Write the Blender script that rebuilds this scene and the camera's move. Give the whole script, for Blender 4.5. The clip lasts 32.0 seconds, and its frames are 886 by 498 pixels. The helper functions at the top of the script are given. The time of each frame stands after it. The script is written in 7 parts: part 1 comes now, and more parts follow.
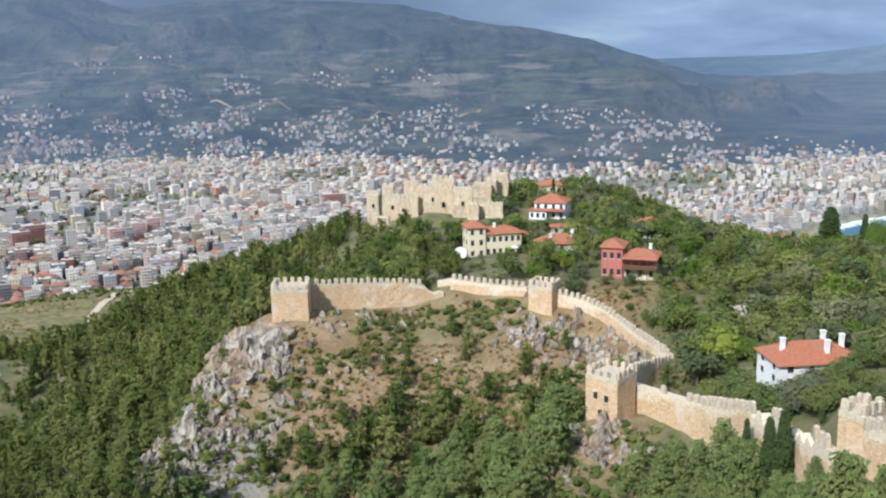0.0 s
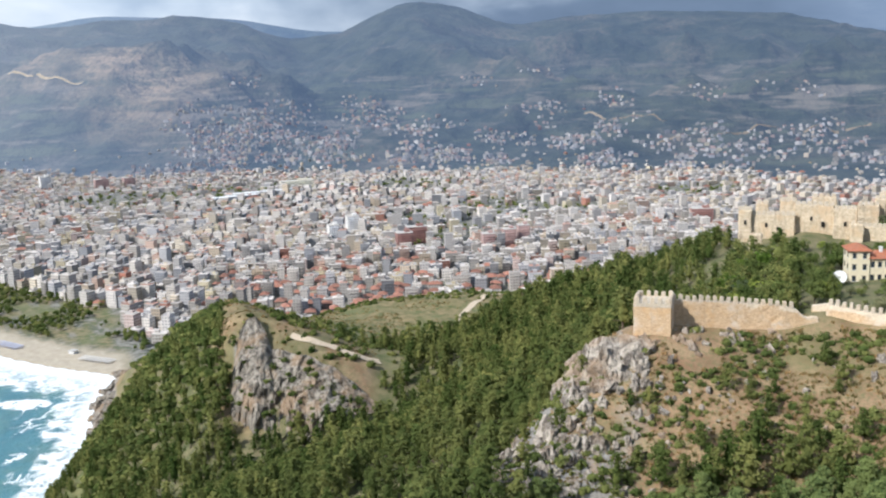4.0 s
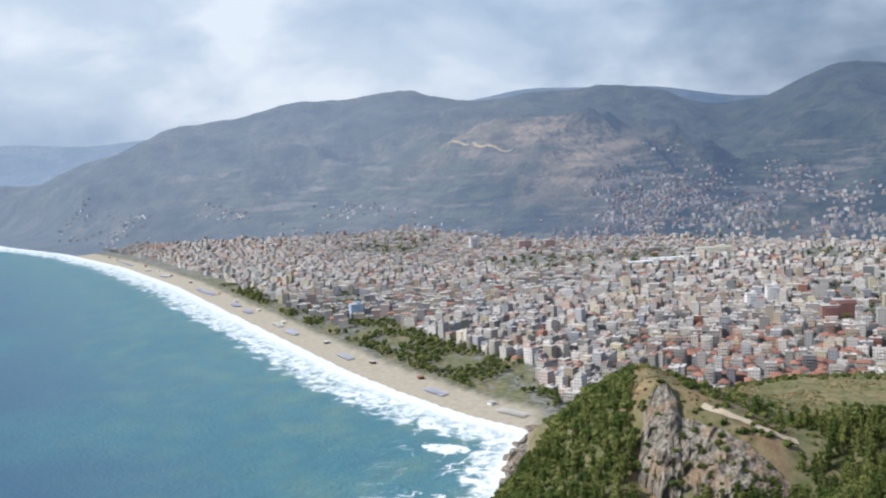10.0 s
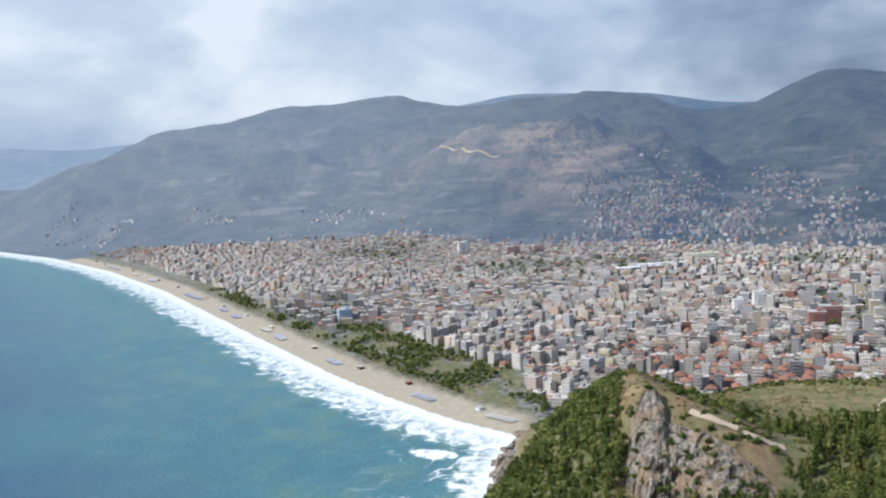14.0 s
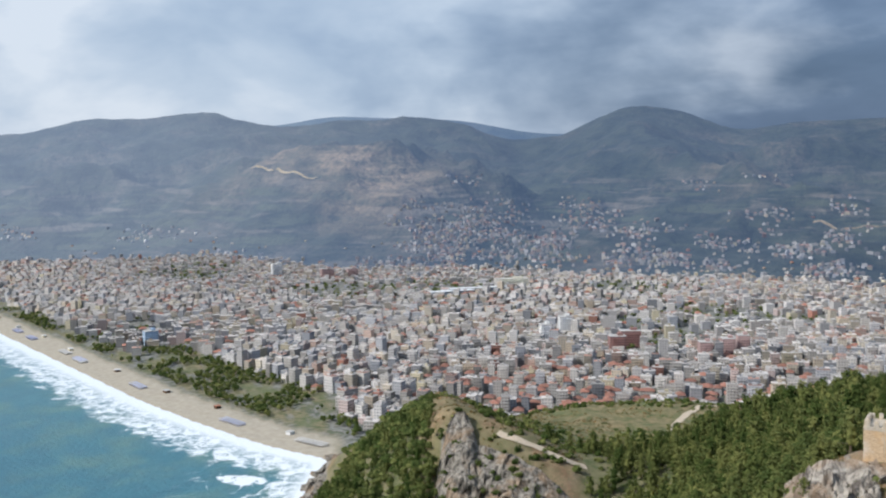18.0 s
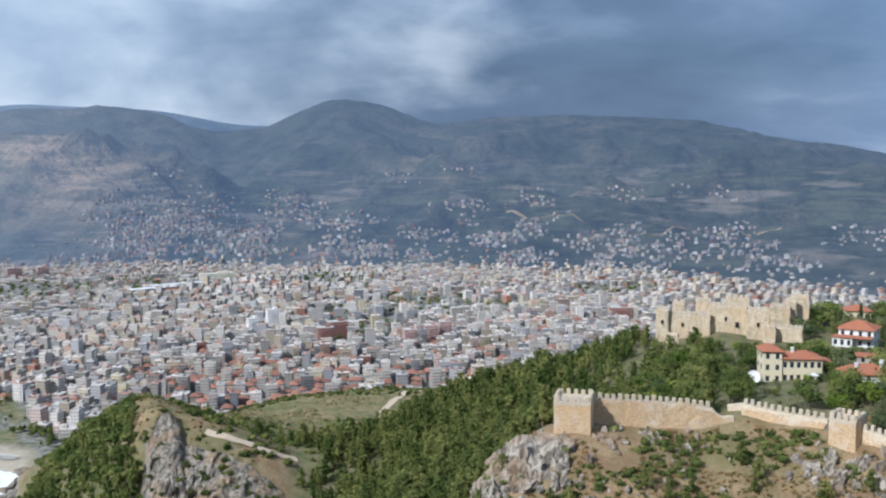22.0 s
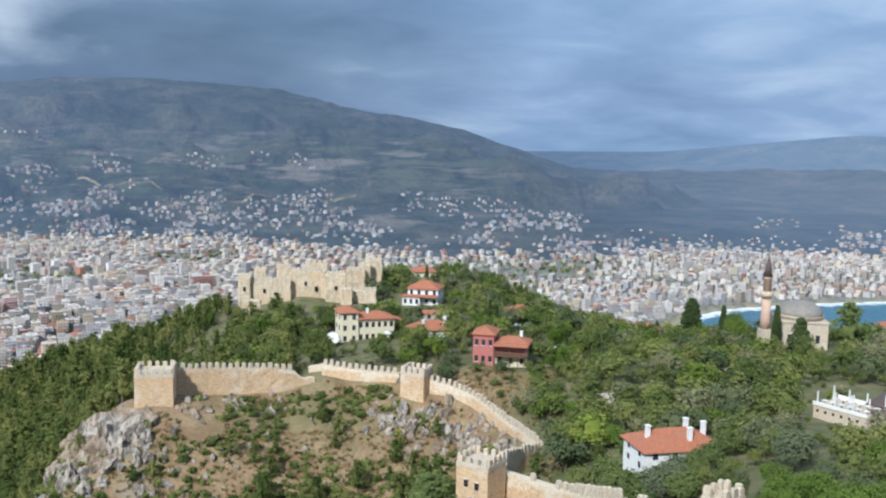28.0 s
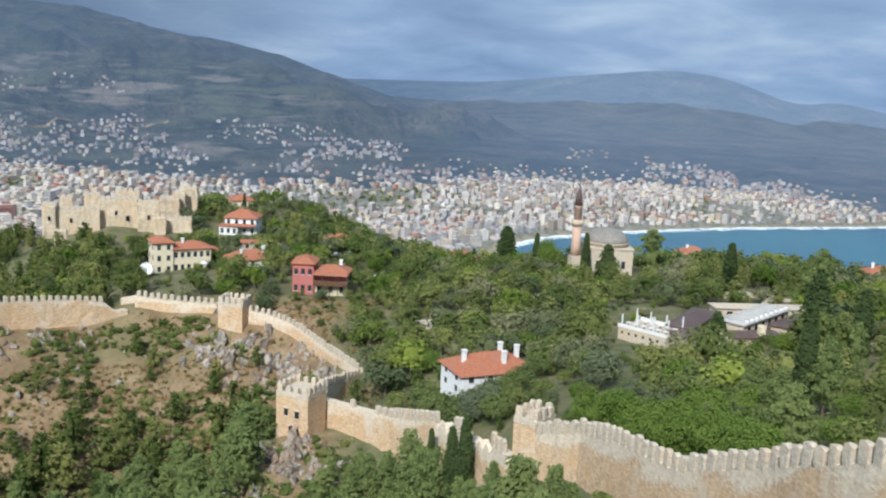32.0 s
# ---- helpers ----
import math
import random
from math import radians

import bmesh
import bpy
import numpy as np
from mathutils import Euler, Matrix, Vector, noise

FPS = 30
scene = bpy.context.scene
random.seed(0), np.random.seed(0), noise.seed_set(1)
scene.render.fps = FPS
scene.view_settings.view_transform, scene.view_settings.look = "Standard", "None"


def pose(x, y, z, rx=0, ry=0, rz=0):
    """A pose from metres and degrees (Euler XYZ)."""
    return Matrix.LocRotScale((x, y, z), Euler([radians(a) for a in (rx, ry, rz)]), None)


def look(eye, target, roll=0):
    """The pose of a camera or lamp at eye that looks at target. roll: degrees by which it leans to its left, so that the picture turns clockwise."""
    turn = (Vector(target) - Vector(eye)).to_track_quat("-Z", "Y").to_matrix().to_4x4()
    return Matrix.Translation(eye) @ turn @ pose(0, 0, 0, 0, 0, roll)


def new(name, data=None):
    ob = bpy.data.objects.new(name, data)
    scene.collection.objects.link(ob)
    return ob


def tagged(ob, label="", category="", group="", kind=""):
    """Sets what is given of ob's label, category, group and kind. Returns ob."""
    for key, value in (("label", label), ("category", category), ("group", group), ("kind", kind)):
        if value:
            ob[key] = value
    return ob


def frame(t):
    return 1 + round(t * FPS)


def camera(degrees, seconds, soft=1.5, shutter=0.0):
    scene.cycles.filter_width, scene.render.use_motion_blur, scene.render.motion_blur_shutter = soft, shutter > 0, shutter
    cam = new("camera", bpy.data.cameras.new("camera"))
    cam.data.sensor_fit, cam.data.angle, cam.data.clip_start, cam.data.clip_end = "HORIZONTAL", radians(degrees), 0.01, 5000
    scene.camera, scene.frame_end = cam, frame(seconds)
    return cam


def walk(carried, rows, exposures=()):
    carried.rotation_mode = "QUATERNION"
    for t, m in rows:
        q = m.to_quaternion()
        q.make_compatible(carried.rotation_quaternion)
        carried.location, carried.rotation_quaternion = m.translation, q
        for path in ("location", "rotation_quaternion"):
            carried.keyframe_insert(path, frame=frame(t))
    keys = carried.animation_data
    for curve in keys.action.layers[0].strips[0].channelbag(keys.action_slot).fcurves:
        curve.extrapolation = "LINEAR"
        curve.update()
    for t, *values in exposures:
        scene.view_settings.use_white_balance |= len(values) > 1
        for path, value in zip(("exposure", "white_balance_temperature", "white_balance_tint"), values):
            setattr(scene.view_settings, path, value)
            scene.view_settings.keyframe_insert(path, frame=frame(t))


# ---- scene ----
# ---- the camera: it stands on the citadel's wall and turns ----
FOV = 47.04
cam = camera(FOV, 32.0, 2.15)
EYE = 250.0
PATH = [
    (0, 2.162, -12.070, 0.925),
    (0.5, 4.747, -11.797, 1.020),
    (1, 7.545, -12.328, 1.198),
    (1.5, 10.433, -11.918, 1.160),
    (2, 14.346, -11.724, 1.786),
    (2.5, 17.227, -11.608, 2.091),
    (4.5, 25.233, -10.578, 1.890),
    (5, 28.696, -10.333, 2.095),
    (5.5, 32.285, -10.107, 2.311),
    (6, 34.509, -9.999, 2.103),
    (6.5, 36.846, -9.603, 2.226),
    (7, 38.657, -9.534, 2.515),
    (7.5, 40.206, -9.192, 2.576),
    (8, 41.717, -9.047, 2.623),
    (8.5, 43.650, -8.366, 2.999),
    (9, 44.669, -7.789, 3.317),
    (9.5, 45.720, -6.640, 3.059),
    (10, 45.858, -6.246, 3.092),
    (10.5, 45.957, -5.912, 3.128),
    (11, 45.681, -6.147, 3.140),
    (11.5, 45.586, -6.161, 3.277),
    (12, 45.416, -6.138, 3.080),
    (12.5, 45.391, -6.003, 2.887),
    (13, 45.405, -6.004, 2.898),
    (13.5, 45.394, -6.032, 2.919),
    (15.5, 43.411, -5.872, 2.064),
    (16, 42.430, -6.117, 2.002),
    (16.5, 41.255, -5.787, 2.181),
    (17, 39.099, -5.314, 1.802),
    (17.5, 37.496, -5.166, 1.492),
    (18, 34.982, -5.021, 0.739),
    (18.5, 32.864, -5.131, 0.603),
    (19, 30.633, -5.257, 0.841),
    (19.5, 28.310, -5.176, 0.553),
    (20, 25.776, -5.464, 0.202),
    (20.5, 24.186, -5.451, 0.292),
    (21, 22.406, -5.566, 0.478),
    (21.5, 20.365, -5.735, 0.534),
    (22, 18.541, -5.597, 0.364),
    (22.5, 16.287, -5.880, 0.080),
    (23, 13.708, -5.947, -0.364),
    (23.5, 11.386, -6.082, -0.452),
    (24, 9.644, -6.199, -0.345),
    (24.5, 7.612, -6.347, -0.486),
    (25, 5.932, -6.273, -0.648),
    (25.5, 4.485, -6.227, -0.410),
    (26, 2.534, -6.678, -0.645),
    (26.5, 0.400, -6.771, -1.268),
    (28.5, -6.163, -7.948, -1.272),
    (29, -7.649, -9.186, -1.637),
    (29.5, -8.823, -10.054, -2.105),
    (30, -9.505, -10.411, -1.936),
    (30.5, -10.710, -10.719, -2.190),
    (31, -11.844, -10.869, -2.384),
    (31.5, -13.404, -10.427, -2.535),
    (32, -14.682, -10.888, -2.802),
]
walk(cam, [(t, pose(0, 0, EYE, 90 + tilt, lean, turn)) for t, turn, tilt, lean in PATH], [(0, 0.18, 5600, 8), (2.5, 0.24, 5700, 9), (6, 0.12, 5850, 10), (9, 0.0, 5780, 10), (13, -0.04, 5700, 10), (16, -0.05, 5700, 9), (18, -0.19, 5700, 9), (21, -0.11, 5550, 9), (24, 0.02, 5400, 8), (26, 0.06, 5400, 7), (32, 0.05, 5600, 7)])

# ---- sky, sun ----
SUN_TURN, SUN_UP = 149.0, 40.0


def around(turn, d, z=0.0):
    """A place at a turn (degrees to the left of north) and d metres from the citadel."""
    a = radians(turn)
    return Vector((-d * math.sin(a), d * math.cos(a), z))


sun = new("sun", bpy.data.lights.new("sun", "SUN"))
sun.data.energy, sun.data.angle, sun.data.color = 5.0, radians(0.6), (1.0, 0.92, 0.81)
sun.matrix_basis = look(around(SUN_TURN, math.cos(radians(SUN_UP)), math.sin(radians(SUN_UP))), (0, 0, 0))


class Nodes:
    """Short hand for a node tree: each call makes a node and links what is given."""

    def __init__(self, tree):
        self.tree = tree
        tree.nodes.clear()

    def make(self, kind, out=0, op="", **ins):
        n = self.tree.nodes.new(kind)
        if op:
            n.operation = op
        for k, v in ins.items():
            s = n.inputs[int(k[1:])] if k[0] == "i" and k[1:].isdigit() else n.inputs[k.replace("_", " ")]
            if isinstance(v, bpy.types.NodeSocket):
                self.tree.links.new(v, s)
            else:
                s.default_value = v
        return n.outputs[out] if len(n.outputs) else n

    def math(self, op, a, b=0.0, c=0.0):
        return self.make("ShaderNodeMath", 0, op, i0=a, i1=b, i2=c)

    def noise(self, vec, scale, detail=4.0, rough=0.55, out=0, dist=0.0):
        return self.make("ShaderNodeTexNoise", out, "", Vector=vec, Scale=scale, Detail=detail, Roughness=rough, Distortion=dist)

    def ramp(self, fac, stops):
        n = self.tree.nodes.new("ShaderNodeValToRGB")
        e = n.color_ramp.elements
        while len(e) < len(stops):
            e.new(0.5)
        for el, (p, c) in zip(e, stops):
            el.position, el.color = p, (*c, 1) if len(c) == 3 else c
        self.tree.links.new(fac, n.inputs[0])
        return n.outputs[0]

    def grey(self, fac, a, b):
        """0 at a, 1 at b."""
        return self.make("ShaderNodeMapRange", 0, "", Value=fac, i1=a, i2=b, i3=0.0, i4=1.0)

    def mix(self, fac, a, b, blend="MIX"):
        n = self.tree.nodes.new("ShaderNodeMix")
        n.data_type, n.blend_type = "RGBA", blend
        for s, v in ((n.inputs[0], fac), (n.inputs[6], a), (n.inputs[7], b)):
            if isinstance(v, bpy.types.NodeSocket):
                self.tree.links.new(v, s)
            elif s.type == "RGBA":
                s.default_value = (*v, 1) if len(v) == 3 else v
            else:
                s.default_value = v
        return n.outputs[2]

    def scaled(self, vec, s):
        return self.make("ShaderNodeMapping", 0, "", Vector=vec, Scale=s)


world = bpy.data.worlds.new("sky")
scene.world = world
world.use_nodes = True
w = Nodes(world.node_tree)
way = w.make("ShaderNodeTexCoord", 0)
air = w.tree.nodes.new("ShaderNodeTexSky")
air.sky_type, air.sun_disc, air.sun_elevation, air.sun_rotation = "NISHITA", False, radians(SUN_UP), radians(-SUN_TURN)
air.air_density, air.dust_density = 1.2, 2.0
sky = air.outputs[0]
blue = w.mix(1.0, sky, (0.085, 0.085, 0.085), "MULTIPLY")
axes = w.tree.nodes.new("ShaderNodeSeparateXYZ")
w.tree.links.new(way, axes.inputs[0])
sx, sy, sz = axes.outputs
# a cloud deck seen in perspective: the direction divided by its height
up = w.math("MAXIMUM", w.math("ADD", sz, 0.26), 0.12)
deck = w.make("ShaderNodeCombineXYZ", 0, "", X=w.math("DIVIDE", sx, up), Y=w.math("DIVIDE", sy, up), Z=w.math("MULTIPLY", sz, 5.0))
big = w.noise(deck, 0.75, 5.0, 0.5)
small = w.noise(deck, 2.6, 5.0, 0.5, 0, 0.3)
lump = w.math("ADD", w.math("MULTIPLY", big, 0.62), w.math("MULTIPLY", small, 0.38))
# heaped clouds, a few degrees across
puff = w.noise(w.scaled(way, (1, 1, 1.8)), 6.0, 5.0, 0.48, 0, 0.2)
heap = w.math("ADD", w.math("MULTIPLY", lump, 0.3), w.math("MULTIPLY", puff, 0.7))


def towards(turn, rise, inner, outer):
    """1 towards a direction, 0 away from it."""
    v = around(turn, math.cos(radians(rise)), math.sin(radians(rise)))
    dot = w.make("ShaderNodeVectorMath", 1, "DOT_PRODUCT", i0=way, i1=v)
    return w.make("ShaderNodeMapRange", 0, "", Value=dot, i1=math.cos(radians(outer)), i2=math.cos(radians(inner)), i3=0.0, i4=1.0)


# to the west the deck is thin and bright, inland a storm hangs low, to the east it thins to a blue haze
lean = w.math("ADD", w.math("ADD", w.math("MULTIPLY", sx, -0.8), w.math("MULTIPLY", sy, 0.1)), w.math("MULTIPLY", w.math("SUBTRACT", sz, 0.06), 0.7))
west = w.grey(w.math("ADD", lean, w.math("MULTIPLY", w.math("SUBTRACT", heap, 0.5), 0.7)), 0.34, 0.61)
thin = w.ramp(heap, [(0.36, (0.44, 0.53, 0.65)), (0.46, (0.57, 0.65, 0.74)), (0.54, (0.70, 0.76, 0.82)), (0.62, (0.93, 0.94, 0.94))])
deep = w.math("ADD", w.math("ADD", w.math("MULTIPLY", lump, 0.7), w.math("MULTIPLY", puff, 0.3)), w.math("MULTIPLY", w.math("SUBTRACT", w.grey(sz, 0.03, 0.19), 0.5), 0.09))
heavy = w.ramp(deep, [(0.36, (0.10, 0.15, 0.23)), (0.50, (0.165, 0.225, 0.325)), (0.57, (0.27, 0.34, 0.45)), (0.64, (0.46, 0.53, 0.62))])
haze = w.ramp(lump, [(0.36, (0.21, 0.30, 0.45)), (0.50, (0.33, 0.43, 0.59)), (0.64, (0.56, 0.64, 0.74))])
clouds = w.mix(towards(17, 5, 7, 27), haze, heavy)
clouds = w.mix(west, clouds, thin)
tone = w.mix(0.88, blue, clouds)
w.make("ShaderNodeOutputWorld", 0, "", Surface=w.make("ShaderNodeBackground", 0, "", Color=tone, Strength=1.0))

# ---- the lie of the land ----
# spot heights: turn, distance from the citadel, height over the sea
CASTLE_HILL = [
    (0, 0, 243), (12.5, 245, 182), (8, 246, 182), (4.2, 250, 182), (1.7, 252, 186), (-2.4, 248, 184), (-7.9, 216, 179.8), (-5.8, 236, 182.2), (-6.8, 231, 181.4), (-7.7, 225, 180.6), (-7.6, 236, 184.5), (-9.4, 227, 183.2), (-6.0, 246, 186), (-5.9, 178, 180),
    (-9, 186, 178), (-12.7, 166, 181), (-20.2, 128, 194), (-29, 100, 206), (-37, 74, 214), (0, 30, 226), (0, 70, 192), (30, 70, 176),
    (8, 195, 160), (-1, 190, 163), (14, 195, 152), (0, 130, 168), (-8, 120, 170), (6.6, 345, 185), (0.5, 345, 188), (-3.8, 372, 189.5), (-3.9, 340, 186.5), (1, 290, 185),
    (-5, 292, 189), (-8.1, 262, 187), (-12, 220, 189), (-14, 140, 178), (-18, 114, 186), (-24, 95, 198), (-31, 76, 205),
]
EAST_SIDE = [
    (-17.5, 172, 191.5), (-16.5, 158, 189), (-22, 160, 197), (-24.5, 300, 188), (-16.3, 330, 180), (-29, 360, 180), (-34, 330, 186), (-38.6, 330, 188), (-28.3, 205, 194), (-34, 240, 196),
    (-36, 120, 211), (-27, 160, 201), (-60, 200, 214), (-90, 150, 226), (-5, 440, 180), (-15, 430, 150), (-26, 430, 148), (-40, 440, 150), (-60, 420, 140), (-10, 600, 60),
    (-25, 640, 40), (-42, 620, 40), (-90, 400, 120), (180, 60, 236), (180, 250, 200), (180, 480, 40), (135, 300, 100), (-135, 350, 150),
]
WEST_SLOPE = [
    (15.5, 236, 176), (17.5, 222, 166), (19.4, 203, 164), (17, 256, 158), (21, 228, 148), (22, 270, 140), (19, 320, 146), (10.5, 372, 171), (13.8, 402, 157), (17, 440, 142),
    (20.3, 500, 113), (25, 400, 103), (30, 340, 108), (35, 300, 116), (40, 430, 74), (25, 250, 130), (32, 200, 140), (45, 150, 150), (50, 300, 85),
    (60, 200, 118), (60, 350, 50), (80, 200, 100), (90, 70, 205), (110, 200, 110), (5, 450, 140), (8, 560, 75), (0, 520, 110),
]
HEADLAND = [
    (35.4, 500, 131), (34, 500, 128), (36.5, 520, 123), (35, 545, 120), (35.3, 453, 134), (32.7, 434, 125), (31, 426, 122), (29.4, 420, 119), (27.9, 414, 110), (36.8, 424, 101), (35.3, 424, 101), (33, 405, 97), (31, 399, 96), (29.5, 397, 100), (28, 401, 104),
    (32.8, 475, 127), (31.3, 520, 110), (26.8, 500, 96), (22.5, 620, 72), (27, 610, 76), (21.5, 750, 68), (17.5, 750, 68), (28, 740, 66), (38, 590, 97), (39.5, 610, 83), (40, 720, 46), (41.2, 800, 14), (41, 560, 72),
    (42.6, 600, 34), (33, 700, 66), (36, 760, 40), (13, 640, 72), (38, 440, 92),
]
# the shore, from the far end of the west beach round the cape to the east bay
WEST_BEACH = [(97, 4900), (82, 4350), (74, 3950), (71, 3600), (69.3, 3210), (66.6, 2831), (63.8, 2385), (61, 1951), (58.1, 1560), (55.1, 1297), (52, 1108), (48.9, 990), (45.7, 905), (42.5, 852)]
CAPE = [(41.5, 838), (42.0, 815), (43.1, 760), (43.3, 700), (43.9, 650), (45.4, 606), (50, 530), (62, 430), (80, 350), (110, 330), (150, 430), (180, 560), (-150, 600), (-110, 520), (-80, 560), (-60, 660), (-45, 740)]
EAST_BAY = [(-30, 800), (-23, 930), (-19, 1120), (-17.9, 1260), (-18.6, 1345), (-20.8, 1435), (-25, 1530), (-31.3, 1670), (-38.4, 1835), (-45, 2150), (-54, 3000), (-60, 4900)]
# crests: turn, elevation in degrees seen from the citadel
NEAR_CREST = [(80, -3.0), (70, -2.2), (67, -1.2), (64, 0.1), (61, 1.0), (57, 1.7), (53.3, 2.25), (51, 2.55), (50, 2.6), (48.2, 2.8), (46, 2.3), (43.3, 1.9), (41.4, 2.35), (37, 2.3), (34, 2.0), (31, 0.8), (29.2, 0.9),
              (26.5, 2.0), (23.8, 2.85), (21.5, 2.2), (19, 1.5), (15, 1.9), (10.3, 1.75), (5, 1.5), (2, 1.0), (-1.5, 0.3), (-4.5, -0.4), (-8, -1.6), (-12, -2.7), (-16, -3.5), (-22, -4.6), (-30, -5.6), (-40, -6.0), (-60, -6.0)]
FAR_CREST = [(95, 0.5), (80, 0.8), (72, 0.55), (69, 0.85), (65, 0.5), (60, 0.9), (50, 1.6), (44, 2.0), (41.2, 2.5), (38, 2.35), (34, 2.2), (30, 1.4), (27, 1.3), (20, 0.5), (5, -0.2), (-8, -1.7), (-14, -1.6), (-17, -1.5), (-22, -0.9), (-26.5, -0.35), (-28.5, -0.35), (-30.5, -0.7), (-33.8, -1.9),
             (-36, -1.5), (-38.5, -2.1), (-42, -2.6), (-60, -3)]


def plan(rows):
    return np.array([tuple(around(a, d))[:2] for a, d, *_ in rows])


SPOTS = CASTLE_HILL + EAST_SIDE + WEST_SLOPE + HEADLAND
SPOT_XY, SPOT_Z = plan(SPOTS), np.array([s[2] for s in SPOTS], float)
SHORE = plan(WEST_BEACH + CAPE + EAST_BAY)


def bend(r2):
    return 0.5 * r2 * np.log(r2 + 1e-9)


def spline_weights():
    n = len(SPOT_XY)
    q = SPOT_XY / 100
    r2 = ((q[:, None] - q[None]) ** 2).sum(-1)
    a = np.zeros((n + 3, n + 3))
    a[:n, :n] = bend(r2) + 0.004 * np.eye(n)
    a[:n, n], a[:n, n + 1:] = 1, q
    a[n:, :n] = a[:n, n:].T
    return np.linalg.solve(a, np.r_[SPOT_Z, 0, 0, 0])


SPLINE = spline_weights()


def hill_height(x, y):
    q = np.stack([x, y], -1) / 100
    z = SPLINE[len(SPOT_XY)] + q @ SPLINE[len(SPOT_XY) + 1:]
    for c, s in zip(SPLINE, SPOT_XY / 100):
        z = z + c * bend(((q - s) ** 2).sum(-1))
    return z


def shore_distance(x, y):
    """Metres from the shore: above 0 on land, below 0 at sea."""
    p = np.stack([x, y], -1)
    best = np.full(x.shape, 1e9)
    inside = np.zeros(x.shape, bool)
    ring = np.vstack([SHORE, [[4200, 4900], [-4600, 4900]]])
    for i in range(len(ring)):
        a, b = ring[i], ring[(i + 1) % len(ring)]
        ab = b - a
        if i < len(SHORE) - 1:
            t = np.clip(((p - a) @ ab) / (ab @ ab), 0, 1)
            best = np.minimum(best, np.hypot(*np.moveaxis(p - a - t[..., None] * ab, -1, 0)))
        hit = (a[1] > y) != (b[1] > y)
        with np.errstate(divide="ignore", invalid="ignore"):
            inside ^= hit & (x < (b[0] - a[0]) * (y - a[1]) / (b[1] - a[1]) + a[0])
    return np.where(inside, best, -best)


def smooth(a, b, v):
    t = np.clip((v - a) / (b - a), 0, 1)
    return t * t * (3 - 2 * t)


HASH = np.random.RandomState(7).rand(256, 256)


def value_noise(x, y):
    xi, yi = np.floor(x).astype(int), np.floor(y).astype(int)
    u, v = smooth(0, 1, x - xi), smooth(0, 1, y - yi)
    h = lambda i, j: HASH[i % 256, j % 256]
    return (h(xi, yi) * (1 - u) + h(xi + 1, yi) * u) * (1 - v) + (h(xi, yi + 1) * (1 - u) + h(xi + 1, yi + 1) * u) * v


def fractal(x, y, octaves=5, ridged=False):
    s, amp, tot = 0, 1.0, 0
    for k in range(octaves):
        n = value_noise(x * 2**k + 17.3 * k, y * 2**k + 5.1 * k)
        s, tot, amp = s + amp * (1 - abs(2 * n - 1) if ridged else n), tot + amp, amp * 0.5
    return s / tot


def crest(rows, turn):
    r = np.array(rows)[::-1]
    e = np.interp(turn, r[:, 0], r[:, 1])
    for k in (-0.8, 0.8):
        e = e + np.interp(turn + k, r[:, 0], r[:, 1])
    return e / 3


NEAR_TOP, FAR_TOP = 4150.0, 4780.0


# where the town ends and the foothills begin: turn, distance
TOWN_END = np.array([(-45, 1950), (-36, 1983), (-28, 2060), (-17, 1950), (-13, 1810), (-8, 1750), (-1, 1780), (5, 1820), (10, 1960), (17, 1970), (27, 1970), (31, 2070), (42, 2220), (49, 2460), (61, 2760), (90, 2800)], float)


def town_end(turn):
    return sum(np.interp(turn + k, TOWN_END[:, 0], TOWN_END[:, 1]) for k in (-2, 0, 2)) / 3


def mountain_height(x, y):
    d, turn = np.hypot(x, y), np.degrees(np.arctan2(-x, y))
    foot = town_end(turn) + 20
    near = EYE + NEAR_TOP * np.tan(np.radians(crest(NEAR_CREST, turn)))
    s = np.clip((d - foot) / (NEAR_TOP - foot), 0, 1.25)
    relief = (fractal(x / 620, y / 620, 5, True) - 0.62) * 420 + (fractal(x / 230 + 9, y / 230, 4, True) - 0.6) * 170
    body = 12 + (near - 12) * np.where(s < 1, s ** 1.25, 1 - 1.6 * (s - 1))
    one = body + relief * np.clip(s * 2.2, 0, 1) * np.clip(1.02 - s, 0.06, 1) ** 0.7
    far = EYE + FAR_TOP * np.tan(np.radians(crest(FAR_CREST, turn)))
    s2 = np.clip((d - 3500) / (FAR_TOP - 3500), 0, 1)
    two = 12 + (far - 12) * s2 ** 1.5 + relief * 0.5 * s2 * (1 - s2)
    # the golden spur that comes down to the town
    spur = around(39.5, 2900)
    hill = 150 * np.exp(-(((x - spur.x) / 330) ** 2 + ((y - spur.y) / 420) ** 2))
    return np.maximum(one, two) + hill


